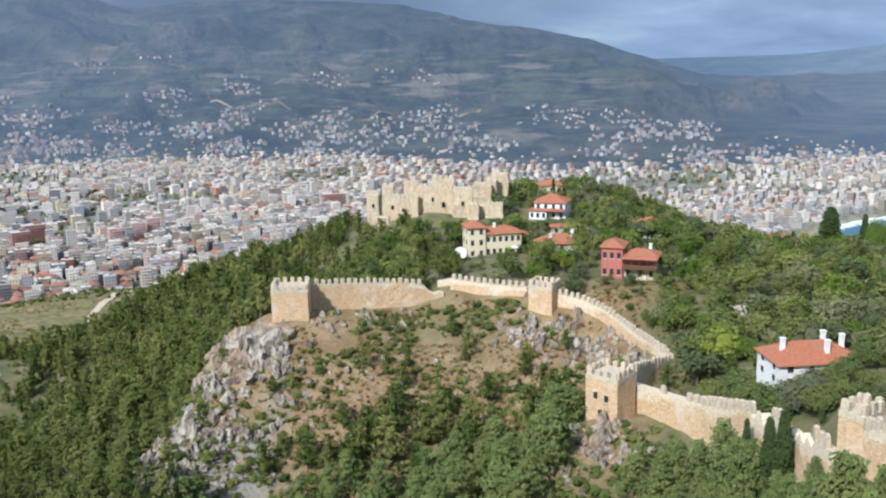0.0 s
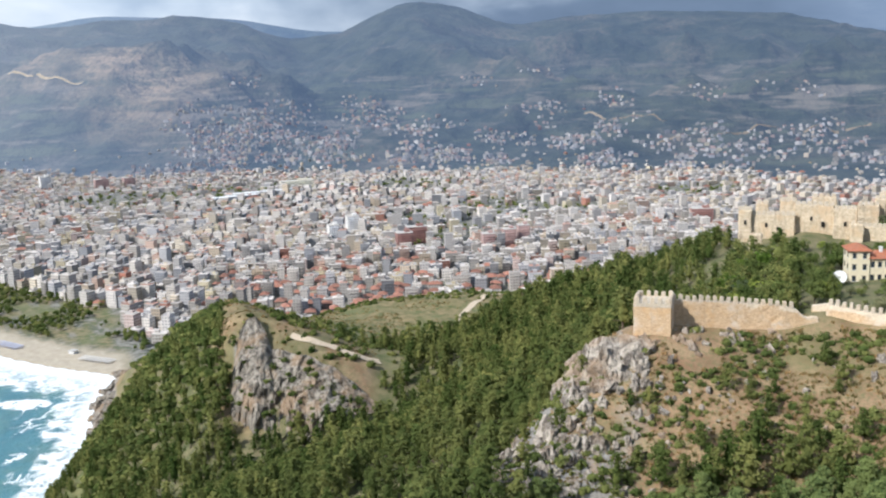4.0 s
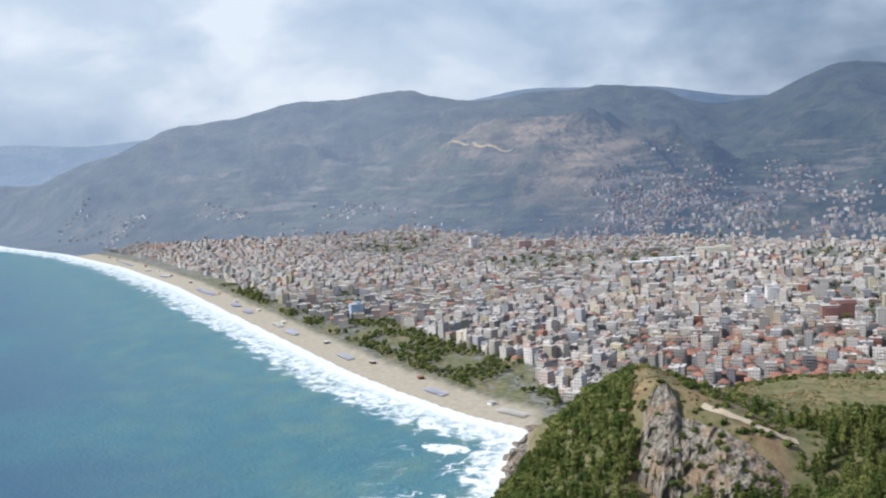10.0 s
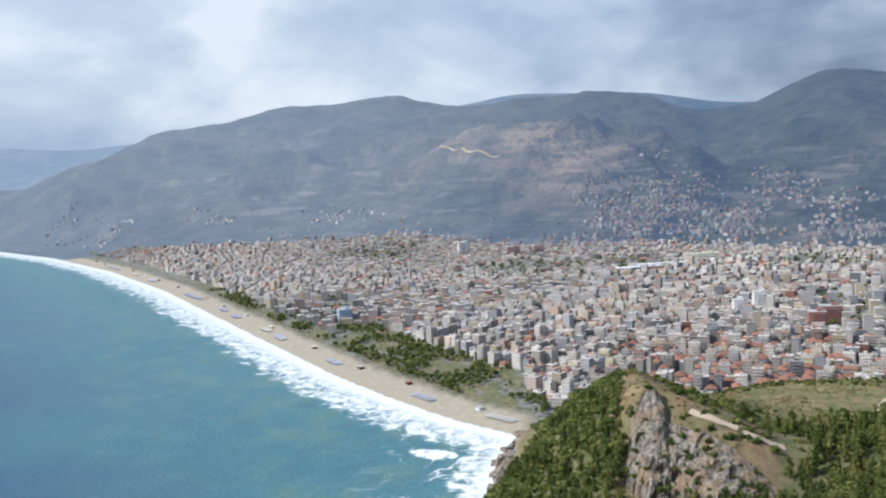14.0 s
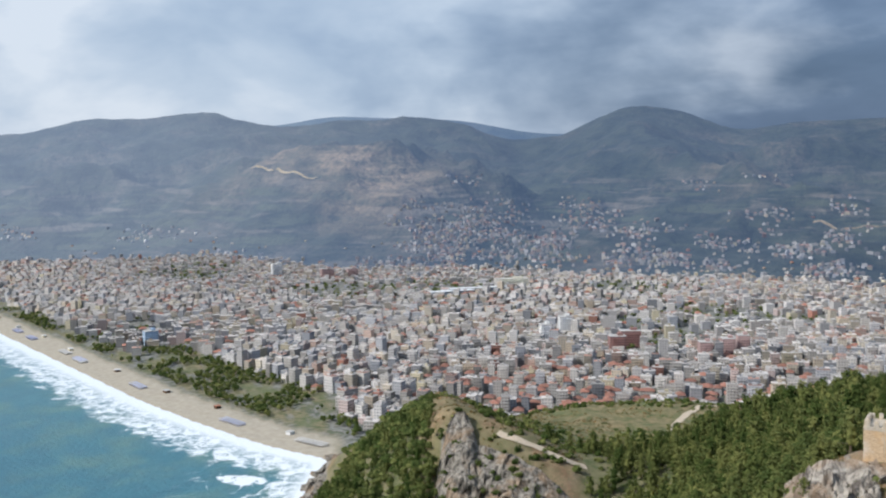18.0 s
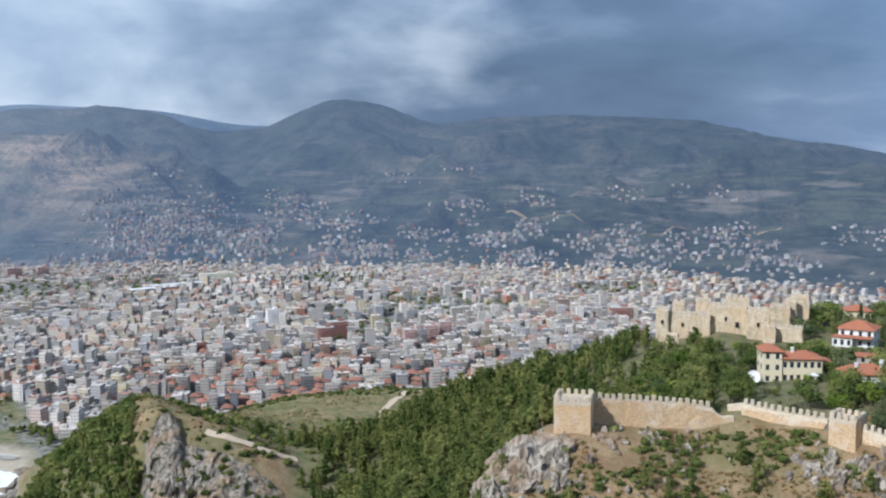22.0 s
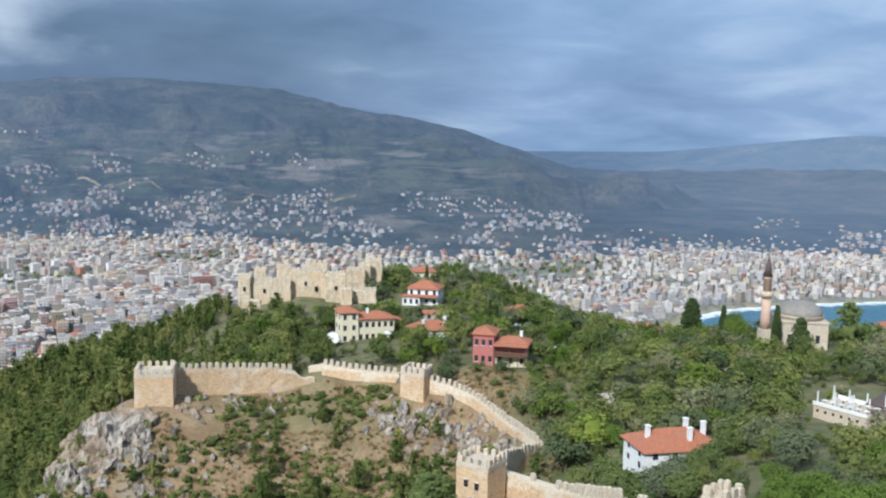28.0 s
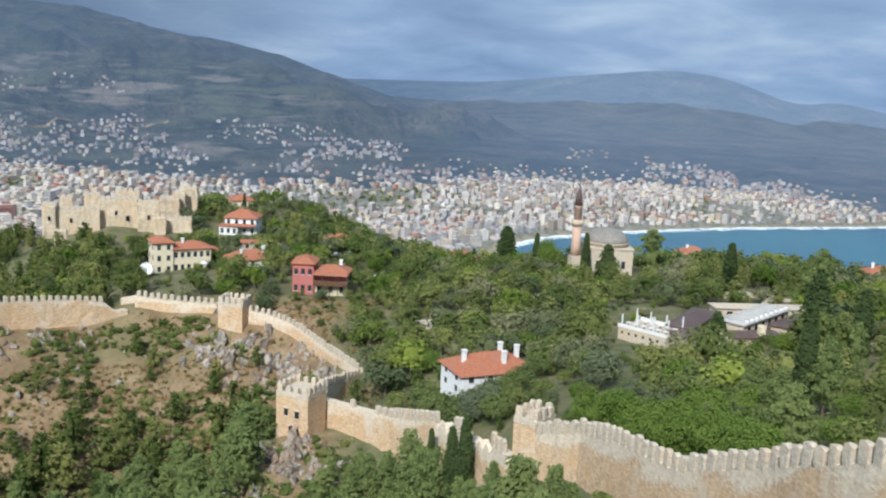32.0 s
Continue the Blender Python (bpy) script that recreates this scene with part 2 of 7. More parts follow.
def land_height(x, y):
    x, y = np.asarray(x, float), np.asarray(y, float)
    d, turn = np.hypot(x, y), np.degrees(np.arctan2(-x, y))
    s = shore_distance(x, y)
    plain = 2 + 16 * smooth(30, 900, s)
    plain = np.maximum(plain, np.where(d > 1600, mountain_height(x, y), 0))
    hill = hill_height(x, y) + (fractal(x / 26, y / 26, 4) - 0.5) * 5.0 * smooth(15, 60, d)
    edge = np.where((turn > -12) & (turn < 60), 770, 640)
    z = hill + (plain - hill) * smooth(edge, edge + 130, d)
    flat = np.maximum(smooth(40.6, 42.2, turn) * smooth(770, 850, d), smooth(-10, -14, turn) * smooth(900, 1000, d))
    bank = 0.8 + 0.75 * smooth(31, 33, turn) * smooth(47, 44, turn) * smooth(400, 440, d) * smooth(800, 740, d)
    z = np.minimum(z, (bank + (0.045 + 2 * smooth(120, 600, s) - bank) * flat) * np.maximum(s, 0) + 0.2)
    return np.where(s > 0, np.maximum(z, 0.2), np.maximum(-0.12 * -s, -30) - 0.1)


class Relief:
    """The land's height, kept on a fine grid for the things that stand on it."""

    def __init__(self, x0, y0, x1, y1, step):
        self.x0, self.y0, self.step = x0, y0, step
        gx, gy = np.meshgrid(np.arange(x0, x1 + step, step), np.arange(y0, y1 + step, step), indexing="ij")
        self.z = land_height(gx, gy)

    def at(self, x, y):
        u, v = (np.asarray(x, float) - self.x0) / self.step, (np.asarray(y, float) - self.y0) / self.step
        i = np.clip(np.floor(u).astype(int), 0, self.z.shape[0] - 2)
        j = np.clip(np.floor(v).astype(int), 0, self.z.shape[1] - 2)
        u, v = u - i, v - j
        return (self.z[i, j] * (1 - u) + self.z[i + 1, j] * u) * (1 - v) + (self.z[i, j + 1] * (1 - u) + self.z[i + 1, j + 1] * u) * v


def ground(x, y):
    return float(land_height(np.array([x]), np.array([y]))[0])

# ---- materials ----
def material(name, build, rough=0.9):
    """build(n, place) gives a colour socket and maybe a height socket and a bump in metres."""
    m = bpy.data.materials.new(name)
    m.use_nodes = True
    n = Nodes(m.node_tree)
    place = n.make("ShaderNodeNewGeometry", 0)
    colour, *more = build(n, place)
    shader = n.tree.nodes.new("ShaderNodeBsdfPrincipled")
    shader.inputs["Roughness"].default_value = rough
    shader.inputs["Specular IOR Level"].default_value = 0.25
    n.tree.links.new(colour, shader.inputs["Base Color"])
    if more and more[0] is not None:
        b = n.make("ShaderNodeBump", 0, "", Strength=1.0, Distance=more[1], Height=more[0])
        n.tree.links.new(b, shader.inputs["Normal"])
    n.make("ShaderNodeOutputMaterial", 0, "", Surface=shader.outputs[0])
    return m


def speckled(dark, light, grain, spread=1.0, bump=0.0, patch=None, stretch=(1, 1, 1)):
    """Two colours mixed by noise at the grain's size (metres) and at ten times that size."""

    def build(n, place):
        at = n.scaled(place, stretch)
        fine, wide = n.noise(at, 1 / grain, 5), n.noise(at, 0.1 / grain, 3)
        f = n.grey(n.math("ADD", n.math("MULTIPLY", fine, 0.6), n.math("MULTIPLY", wide, 0.4)), 0.5 - 0.16 * spread, 0.5 + 0.16 * spread)
        c = n.mix(f, dark, light)
        if patch:
            c = n.mix(n.grey(wide, 0.55, 0.68), c, patch)
        return c, (fine if bump else None), bump

    return build


def attribute(n, name):
    a = n.tree.nodes.new("ShaderNodeAttribute")
    a.attribute_name = name
    return a


def ground_colour(n, place):
    a, b = attribute(n, "cover"), attribute(n, "cover_more")
    sa, sb = n.tree.nodes.new("ShaderNodeSeparateColor"), n.tree.nodes.new("ShaderNodeSeparateColor")
    n.tree.links.new(a.outputs[0], sa.inputs[0])
    n.tree.links.new(b.outputs[0], sb.inputs[0])
    fine, mid, wide = n.noise(place, 1.3, 6, 0.65), n.noise(place, 0.16, 5, 0.6), n.noise(place, 0.025, 4)
    floor = n.mix(n.grey(mid, 0.35, 0.65), (0.085, 0.10, 0.04), (0.19, 0.165, 0.09))
    dry = n.mix(n.grey(mid, 0.38, 0.62), (0.22, 0.13, 0.075), (0.32, 0.225, 0.13))
    dry = n.mix(n.grey(fine, 0.48, 0.68), dry, (0.13, 0.14, 0.06))
    dry = n.mix(n.math("MULTIPLY", n.grey(wide, 0.5, 0.62), 0.55), dry, (0.14, 0.145, 0.06))
    rock = n.mix(n.grey(fine, 0.3, 0.7), (0.15, 0.14, 0.125), (0.34, 0.32, 0.29))
    rock = n.mix(n.grey(mid, 0.55, 0.7), rock, (0.32, 0.22, 0.13))
    meadow = n.mix(n.grey(mid, 0.38, 0.62), (0.11, 0.115, 0.045), (0.26, 0.20, 0.105))
    meadow = n.mix(n.math("MULTIPLY", n.grey(wide, 0.45, 0.6), 0.8), meadow, (0.115, 0.135, 0.05))
    sand = n.mix(n.grey(mid, 0.3, 0.7), (0.35, 0.30, 0.225), (0.45, 0.39, 0.30))
    town = n.mix(n.grey(mid, 0.40, 0.58), (0.10, 0.11, 0.075), (0.25, 0.235, 0.215))
    c = n.mix(sb.outputs[2], floor, meadow)
    c = n.mix(sb.outputs[1], c, dry)
    c = n.mix(sb.outputs[0], c, town)
    c = n.mix(sa.outputs[0], c, rock)
    c = n.mix(sa.outputs[2], c, sand)
    return c, fine, 0.35


GROUND = material("ground", ground_colour, 0.95)
STONE = material("wall_stone", speckled((0.30, 0.26, 0.20), (0.58, 0.53, 0.44), 0.5, 1.2, 0.08, (0.52, 0.36, 0.19)), 0.92)
# emission colour that stands for the haze in front of the mountains
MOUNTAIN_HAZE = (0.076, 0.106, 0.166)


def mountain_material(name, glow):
    """Wooded slopes with bare patches; haze over kilometres is painted in as emission."""

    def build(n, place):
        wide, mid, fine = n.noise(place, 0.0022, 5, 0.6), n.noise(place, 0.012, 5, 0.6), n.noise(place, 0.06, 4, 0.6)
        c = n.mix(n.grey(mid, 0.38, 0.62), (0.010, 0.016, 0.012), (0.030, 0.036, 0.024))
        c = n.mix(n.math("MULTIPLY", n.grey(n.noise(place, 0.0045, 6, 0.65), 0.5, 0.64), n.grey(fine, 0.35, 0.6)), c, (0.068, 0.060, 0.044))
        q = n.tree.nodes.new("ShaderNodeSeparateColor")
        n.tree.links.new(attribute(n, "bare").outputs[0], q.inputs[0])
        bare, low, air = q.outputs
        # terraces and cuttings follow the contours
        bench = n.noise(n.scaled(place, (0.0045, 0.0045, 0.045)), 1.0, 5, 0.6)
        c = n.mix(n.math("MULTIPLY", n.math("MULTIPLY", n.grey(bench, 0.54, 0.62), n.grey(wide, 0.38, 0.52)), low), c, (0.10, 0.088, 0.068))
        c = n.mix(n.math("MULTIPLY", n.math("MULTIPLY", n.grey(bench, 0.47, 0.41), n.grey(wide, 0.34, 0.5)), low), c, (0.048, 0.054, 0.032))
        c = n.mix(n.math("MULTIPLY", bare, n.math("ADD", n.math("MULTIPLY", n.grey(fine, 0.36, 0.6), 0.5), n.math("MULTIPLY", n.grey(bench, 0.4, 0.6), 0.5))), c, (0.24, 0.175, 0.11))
        # the painted haze turns paler and greyer where its glow is stronger
        haze_glow.extend((air, n.mix(n.grey(air, 0.95, 1.75), glow, tuple(p * q for p, q in zip(glow, (1.24, 1.05, 0.86))))))
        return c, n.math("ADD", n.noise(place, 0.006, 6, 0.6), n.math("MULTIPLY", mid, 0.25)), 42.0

    haze_glow = []
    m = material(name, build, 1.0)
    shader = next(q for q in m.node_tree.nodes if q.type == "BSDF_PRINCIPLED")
    m.node_tree.links.new(haze_glow[0], shader.inputs["Emission Strength"])
    m.node_tree.links.new(haze_glow[1], shader.inputs["Emission Color"])
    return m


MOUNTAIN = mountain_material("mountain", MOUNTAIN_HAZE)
# same slopes with a paler, bluer haze glow painted in, for the farthest ridge
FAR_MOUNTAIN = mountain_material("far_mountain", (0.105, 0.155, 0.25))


# ---- mesh helpers ----
def mesh_object(name, verts, faces, mat, parent=None, smooth_faces=False):
    me = bpy.data.meshes.new(name)
    me.from_pydata(verts, [], faces)
    for q in mat if isinstance(mat, (list, tuple)) else [mat]:
        me.materials.append(q)
    if smooth_faces:
        me.shade_smooth()
    ob = new(name, me)
    ob.parent = parent
    return ob


def grid_mesh(name, pts, mat, colours=None, closed=False):
    """A sheet from an array rows x columns x 3."""
    r, c = pts.shape[:2]
    i = np.arange(r * c).reshape(r, c)
    if closed:
        i = np.hstack([i, i[:, :1]])
    q = np.stack([i[:-1, :-1], i[:-1, 1:], i[1:, 1:], i[1:, :-1]], -1).reshape(-1, 4)
    me = fast_mesh(name, pts.reshape(-1, 3), q)
    me.materials.append(mat)
    me.shade_smooth()
    for key, values in (colours or {}).items():
        a = me.color_attributes.new(key, "FLOAT_COLOR", "POINT")
        rgba = np.ones((r * c, 4), np.float32)
        rgba[:, :3] = values.reshape(-1, 3)
        a.data.foreach_set("color", rgba.ravel())
    return new(name, me)


def fast_mesh(name, verts, faces):
    """A mesh from arrays: faces n x k, all with k corners."""
    me = bpy.data.meshes.new(name)
    faces = np.asarray(faces, np.int32)
    n, k = faces.shape
    me.vertices.add(len(verts))
    me.vertices.foreach_set("co", np.asarray(verts, np.float32).ravel())
    me.loops.add(n * k)
    me.loops.foreach_set("vertex_index", faces.ravel())
    me.polygons.add(n)
    me.polygons.foreach_set("loop_start", np.arange(0, n * k, k, dtype=np.int32))
    me.update(calc_edges=True)
    return me


class Soup:
    """Loose four-cornered faces with a paint colour and wall coordinates, joined into one mesh."""

    def __init__(self):
        self.v, self.uv, self.c, self.m = [], [], [], []

    def quads(self, v, uv, colour, mat):
        self.v.append(v), self.uv.append(uv), self.c.append(colour), self.m.append(np.full(len(v), mat, np.int32))

    def boxes(self, x, y, z0, z1, hx, hy, turn, colour, mat, top=None):
        """Upright boxes, one for each entry of the arrays; top: another material for the lids."""
        x, y, z0, z1, hx, hy, turn = np.broadcast_arrays(*[np.asarray(q, float) for q in (x, y, z0, z1, hx, hy, turn)])
        co, si = np.cos(turn), np.sin(turn)
        px = np.stack([-hx, hx, hx, -hx], -1)
        py = np.stack([-hy, -hy, hy, hy], -1)
        wx = x[:, None] + px * co[:, None] - py * si[:, None]
        wy = y[:, None] + px * si[:, None] + py * co[:, None]
        h = z1 - z0
        for k in range(4):
            j = (k + 1) % 4
            length = 2 * (hx if k % 2 == 0 else hy)
            v = np.stack([np.stack([wx[:, k], wy[:, k], z0], -1), np.stack([wx[:, j], wy[:, j], z0], -1), np.stack([wx[:, j], wy[:, j], z1], -1), np.stack([wx[:, k], wy[:, k], z1], -1)], 1)
            o = 0 * h
            uv = np.stack([np.stack([o, o], -1), np.stack([length, o], -1), np.stack([length, h], -1), np.stack([o, h], -1)], 1)
            self.quads(v, uv, colour, mat)
        v = np.stack([np.stack([wx[:, k], wy[:, k], z1], -1) for k in range(4)], 1)
        self.quads(v, np.zeros((len(x), 4, 2)), colour, mat if top is None else top)

    def hips(self, x, y, z0, rise, hx, hy, turn, colour, mat):
        """Hipped roofs with a short ridge along x."""
        co, si = np.cos(turn), np.sin(turn)
        ridge = np.maximum(hx - hy * 0.9, 0.3)
        p = lambda a, b, z: np.stack([x + a * co - b * si, y + a * si + b * co, z], -1)
        a, b, c, d = p(-hx, -hy, z0), p(hx, -hy, z0), p(hx, hy, z0), p(-hx, hy, z0)
        e, f = p(-ridge, 0 * hx, z0 + rise), p(ridge, 0 * hx, z0 + rise)
        for quad in ((a, b, f, e), (c, d, e, f), (b, c, f, f + 0.01), (d, a, e, e - 0.01)):
            self.quads(np.stack(quad, 1), np.zeros((len(x), 4, 2)), colour, mat)

    def mesh(self, name, mats):
        v, uv, c, m = (np.concatenate(q) for q in (self.v, self.uv, self.c, self.m))
        me = fast_mesh(name, v.reshape(-1, 3), np.arange(len(v) * 4).reshape(-1, 4))
        for q in mats:
            me.materials.append(q)
        me.polygons.foreach_set("material_index", m)
        me.uv_layers.new(name="wall").data.foreach_set("uv", uv.astype(np.float32).ravel())
        rgba = np.ones((len(v), 4, 4), np.float32)
        rgba[:, :, :3] = c[:, None]
        me.color_attributes.new("paint", "FLOAT_COLOR", "POINT").data.foreach_set("color", rgba.ravel())
        return me


# ---- ground, sea, mountains ----
def cover(x, y, z):
    """What the ground bears: rock, nothing, sand; town, dry slope, meadow."""
    d, turn, s = np.hypot(x, y), np.degrees(np.arctan2(-x, y)), shore_distance(x, y)
    e = 1.5
    steep = np.hypot(land_height(x + e, y) - z, land_height(x, y + e) - z) / e
    n = fractal(x / 14, y / 14, 4)
    rock = smooth(0.95, 1.4, steep + (n - 0.5) * 0.9) * (d < 900) * (d > 150)
    rock = np.maximum(rock, smooth(30, 8, s + (n - 0.5) * 20) * smooth(40, 41, turn) * smooth(845, 815, d))
    rock = np.maximum(rock, smooth(0.5, 0.62, n) * smooth(11, 14, turn) * smooth(22, 19, turn) * smooth(190, 205, d) * smooth(262, 245, d))
    west = (turn > 41) & (d > 780)
    sand = np.maximum(smooth(40.4, 41.8, turn) * smooth(800, 835, d) * smooth(54, 42, s + (n - 0.5) * 14), 0.6 * smooth(16, 9, s) * ((turn < -13) & (d > 1100)))
    town = smooth(800, 880, d) * (1 - sand) * smooth(np.where(west, 20, 6), np.where(west, 60, 26), np.where(west | (turn < 30), s, 99))
    dry = smooth(-11, -7, turn) * smooth(19, 15, turn) * smooth(150, 170, d) * smooth(256, 246, d)
    dry = np.maximum(dry, 0.95 * smooth(34.8, 35.8, turn) * smooth(720, 640, d) * smooth(500, 530, d))
    rock = np.where((turn > 35.2) & (d < 830) & (d > 400) & (s > 18), 0.0, rock)
    dry = np.maximum(dry, smooth(27, 28, turn) * smooth(37, 36, turn) * smooth(405, 415, d) * smooth(520, 480, d) * (0.35 + 0.65 * smooth(0.42, 0.55, n)))
    dry = np.maximum(dry, smooth(32, 16, s + (n - 0.5) * 20) * ((turn > 40) & (d < 830)))
    meadow = smooth(15, 17, turn) * smooth(40, 36, turn) * smooth(500, 560, d) * smooth(880, 800, d)
    meadow = np.maximum(meadow, smooth(27, 29, turn) * smooth(37, 35, turn) * smooth(430, 470, d) * smooth(880, 800, d))
    park = smooth(40.5, 42, turn) * smooth(62, 58, turn) * smooth(50, 58, s) * smooth(np.where((turn < 52) & (d < 1400), 165, 92), np.where((turn < 52) & (d < 1400), 150, 84), s) * smooth(0.36, 0.5, n)
    meadow, town = np.maximum(meadow, park), town * (1 - 0.85 * park)
    return np.stack([rock, 0 * rock, sand], -1), np.stack([town, dry, meadow], -1)


TURNS = np.r_[np.arange(-46, 76.01, 0.22), np.arange(80, 312, 4.0)]
RINGS = np.r_[0.01, np.geomspace(2, 60, 20)[:-1], np.geomspace(60, 900, 260)[:-1], np.geomspace(900, 1700, 36)]
FAR_RINGS = np.geomspace(1700, 4930, 136)


def sheet(turns, rings):
    a, d = np.radians(turns)[None], rings[:, None]
    x, y = -d * np.sin(a), d * np.cos(a)
    return x, y, land_height(x, y)


gx, gy, gz = sheet(TURNS, RINGS)
one, two = cover(gx, gy, gz)
tagged(grid_mesh("ground", np.stack([gx, gy, gz], -1), GROUND, {"cover": one, "cover_more": two}, True), "dry wooded limestone hill, beach and plain under the town", "ground", kind="structure")
mx, my, mz = sheet(TURNS, FAR_RINGS)


def bare_slope(turn, dist, wide, deep):
    p = around(turn, dist)
    u, v = (mx - p.x), (my - p.y)
    a = radians(turn)
    side, ahead = u * math.cos(a) + v * math.sin(a), -u * math.sin(a) + v * math.cos(a)
    return np.exp(-((side / wide) ** 2 + (ahead / deep) ** 2))


bare = np.clip(bare_slope(39.0, 2760, 190, 300) + 0.7 * bare_slope(44, 3050, 200, 260) + 0.5 * bare_slope(17, 3000, 260, 160) + 0.4 * bare_slope(60, 3100, 200, 200) + 0.4 * bare_slope(27, 2900, 160, 160), 0, 1)
bare = bare * smooth(0.35, 0.6, fractal(mx / 160, my / 160, 4))
mturn, mdist = np.degrees(np.arctan2(-mx, my)), np.hypot(mx, my)
# strength of the painted haze: more towards the sea, and more the farther off
haze_strength = (0.80 + 0.50 * smooth(-9, -24, mturn) + 0.20 * smooth(8, 24, mturn) + 0.88 * smooth(28, 54, mturn)) * (0.82 + 0.30 * smooth(1900, 3800, mdist))
far_one, far_two = cover(mx, my, mz)
backdrop = grid_mesh("backdrop", np.stack([mx, my, mz], -1), MOUNTAIN, {"cover": far_one, "cover_more": far_two, "bare": np.stack([bare, smooth(260, 130, mz) * smooth(66, 58, mturn) * smooth(-13, -3, mturn), haze_strength], -1)}, True)
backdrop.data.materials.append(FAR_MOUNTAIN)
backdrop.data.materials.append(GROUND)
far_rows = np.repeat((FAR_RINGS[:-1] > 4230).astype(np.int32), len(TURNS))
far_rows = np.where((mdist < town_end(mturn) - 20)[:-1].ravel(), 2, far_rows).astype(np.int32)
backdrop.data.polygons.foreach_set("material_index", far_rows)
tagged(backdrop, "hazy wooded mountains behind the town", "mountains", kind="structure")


def sea_colour(n, place):
    a = attribute(n, "depth")
    q = n.tree.nodes.new("ShaderNodeSeparateColor")
    n.tree.links.new(a.outputs[0], q.inputs[0])
    off, stir, deep = q.outputs
    wide, mid = n.noise(place, 0.0035, 4, 0.6), n.noise(place, 0.02, 4, 0.6)
    c = n.mix(deep, (0.08, 0.205, 0.235), (0.036, 0.105, 0.178))
    c = n.mix(n.math("MULTIPLY", n.grey(wide, 0.45, 0.6), 0.7), c, (0.05, 0.17, 0.21))
    c = n.mix(n.math("MULTIPLY", n.grey(mid, 0.46, 0.66), n.math("SUBTRACT", 1.0, deep)), c, (0.12, 0.225, 0.20))
    c = n.mix(n.math("MULTIPLY", n.grey(n.noise(n.scaled(place, (1, 0.5, 1)), 0.06, 5, 0.7), 0.45, 0.7), 0.45), c, (0.025, 0.085, 0.13))
    # surf: the noise must beat a bar that rises with the distance from the shore
    froth = n.noise(place, 0.045, 6, 0.62, 0, 0.6)
    lines = n.noise(n.scaled(place, (1, 1, 1)), 0.018, 5, 0.6, 0, 1.2)
    bar = n.math("ADD", n.math("MULTIPLY", off, 8.2), 0.06)
    f = n.grey(n.math("SUBTRACT", froth, bar), -0.05, 0.06)
    lace = n.grey(n.noise(place, 0.10, 5, 0.65, 0, 0.8), 0.36, 0.54)
    f = n.math("MULTIPLY", f, n.math("MAXIMUM", lace, n.grey(off, 0.036, 0.012)))
    rough_sea = n.math("MULTIPLY", stir, n.math("MULTIPLY", n.grey(n.math("ABSOLUTE", n.math("SUBTRACT", lines, 0.5)), 0.030, 0.0), n.grey(n.noise(place, 0.03, 3), 0.40, 0.56)))
    f = n.math("MAXIMUM", f, n.grey(n.math("ADD", n.math("MULTIPLY", rough_sea, 1.5), n.math("MULTIPLY", n.math("MAXIMUM", n.math("SUBTRACT", stir, 0.66), 0.0), n.math("MULTIPLY", n.math("ADD", lace, 0.25), 3.2))), 0.3, 0.8))
    return n.mix(f, c, (0.86, 0.88, 0.88)), n.noise(place, 0.22, 5, 0.65), 1.3


SEA = material("sea_water", sea_colour, 0.3)
SEA_TURNS = np.r_[np.arange(-46, 76.01, 0.4), np.arange(80, 312, 6.0)]
sea_rings = np.r_[np.geomspace(150, 600, 10)[:-1], np.geomspace(600, 1500, 80)[:-1], np.geomspace(1500, 4930, 40)]
a, d = np.radians(SEA_TURNS)[None], sea_rings[:, None]
wx, wy = -d * np.sin(a), d * np.cos(a)
ws = shore_distance(wx, wy)


def blob(turn, dist, r):
    p = around(turn, dist)
    return np.exp(-(((wx - p.x) ** 2 + (wy - p.y) ** 2) / r**2))


wturn = np.degrees(np.arctan2(-wx, wy))
west = (wturn > 30) & (wturn < 80)
stir = np.clip(np.where(west, smooth(190, 20, -ws) * smooth(930, 800, np.hypot(wx, wy)) * 0.62, 0) + blob(46.7, 802, 10) + 0.8 * blob(47.5, 808, 8) + 0.8 * blob(45.9, 794, 8), 0, 1)
away = np.where(west | (wturn < -12), np.clip(-ws / np.where(west, 1.0 - 0.45 * smooth(850, 790, np.hypot(wx, wy)), 0.35), 0, 500) / 1000, 0.5)
tagged(grid_mesh("water", np.stack([wx, wy, 0 * wx], -1), SEA, {"depth": np.stack([away, stir, np.maximum(smooth(30, 420, -ws), smooth(-8, -12, wturn))], -1)}, True), "turquoise sea with white surf along the beach", "sea", kind="structure")

# ---- the town ----
def facade_colour(n, place):
    paint = attribute(n, "paint").outputs[0]
    uv = n.make("ShaderNodeUVMap", 0)
    q = n.tree.nodes.new("ShaderNodeSeparateXYZ")
    n.tree.links.new(uv, q.inputs[0])
    u = n.math("FRACT", n.math("DIVIDE", q.outputs[0], 2.9))
    v = n.math("FRACT", n.math("DIVIDE", q.outputs[1], 3.0))
    hole = n.math("MULTIPLY", n.math("COMPARE", u, 0.5, 0.26), n.math("COMPARE", v, 0.55, 0.24))
    dirt = n.noise(place, 0.5, 4, 0.6)
    c = n.mix(n.math("MULTIPLY", n.grey(dirt, 0.4, 0.7), 0.35), paint, (0.30, 0.28, 0.25))
    return (n.mix(n.math("MULTIPLY", hole, 0.62), c, (0.07, 0.075, 0.085)),)


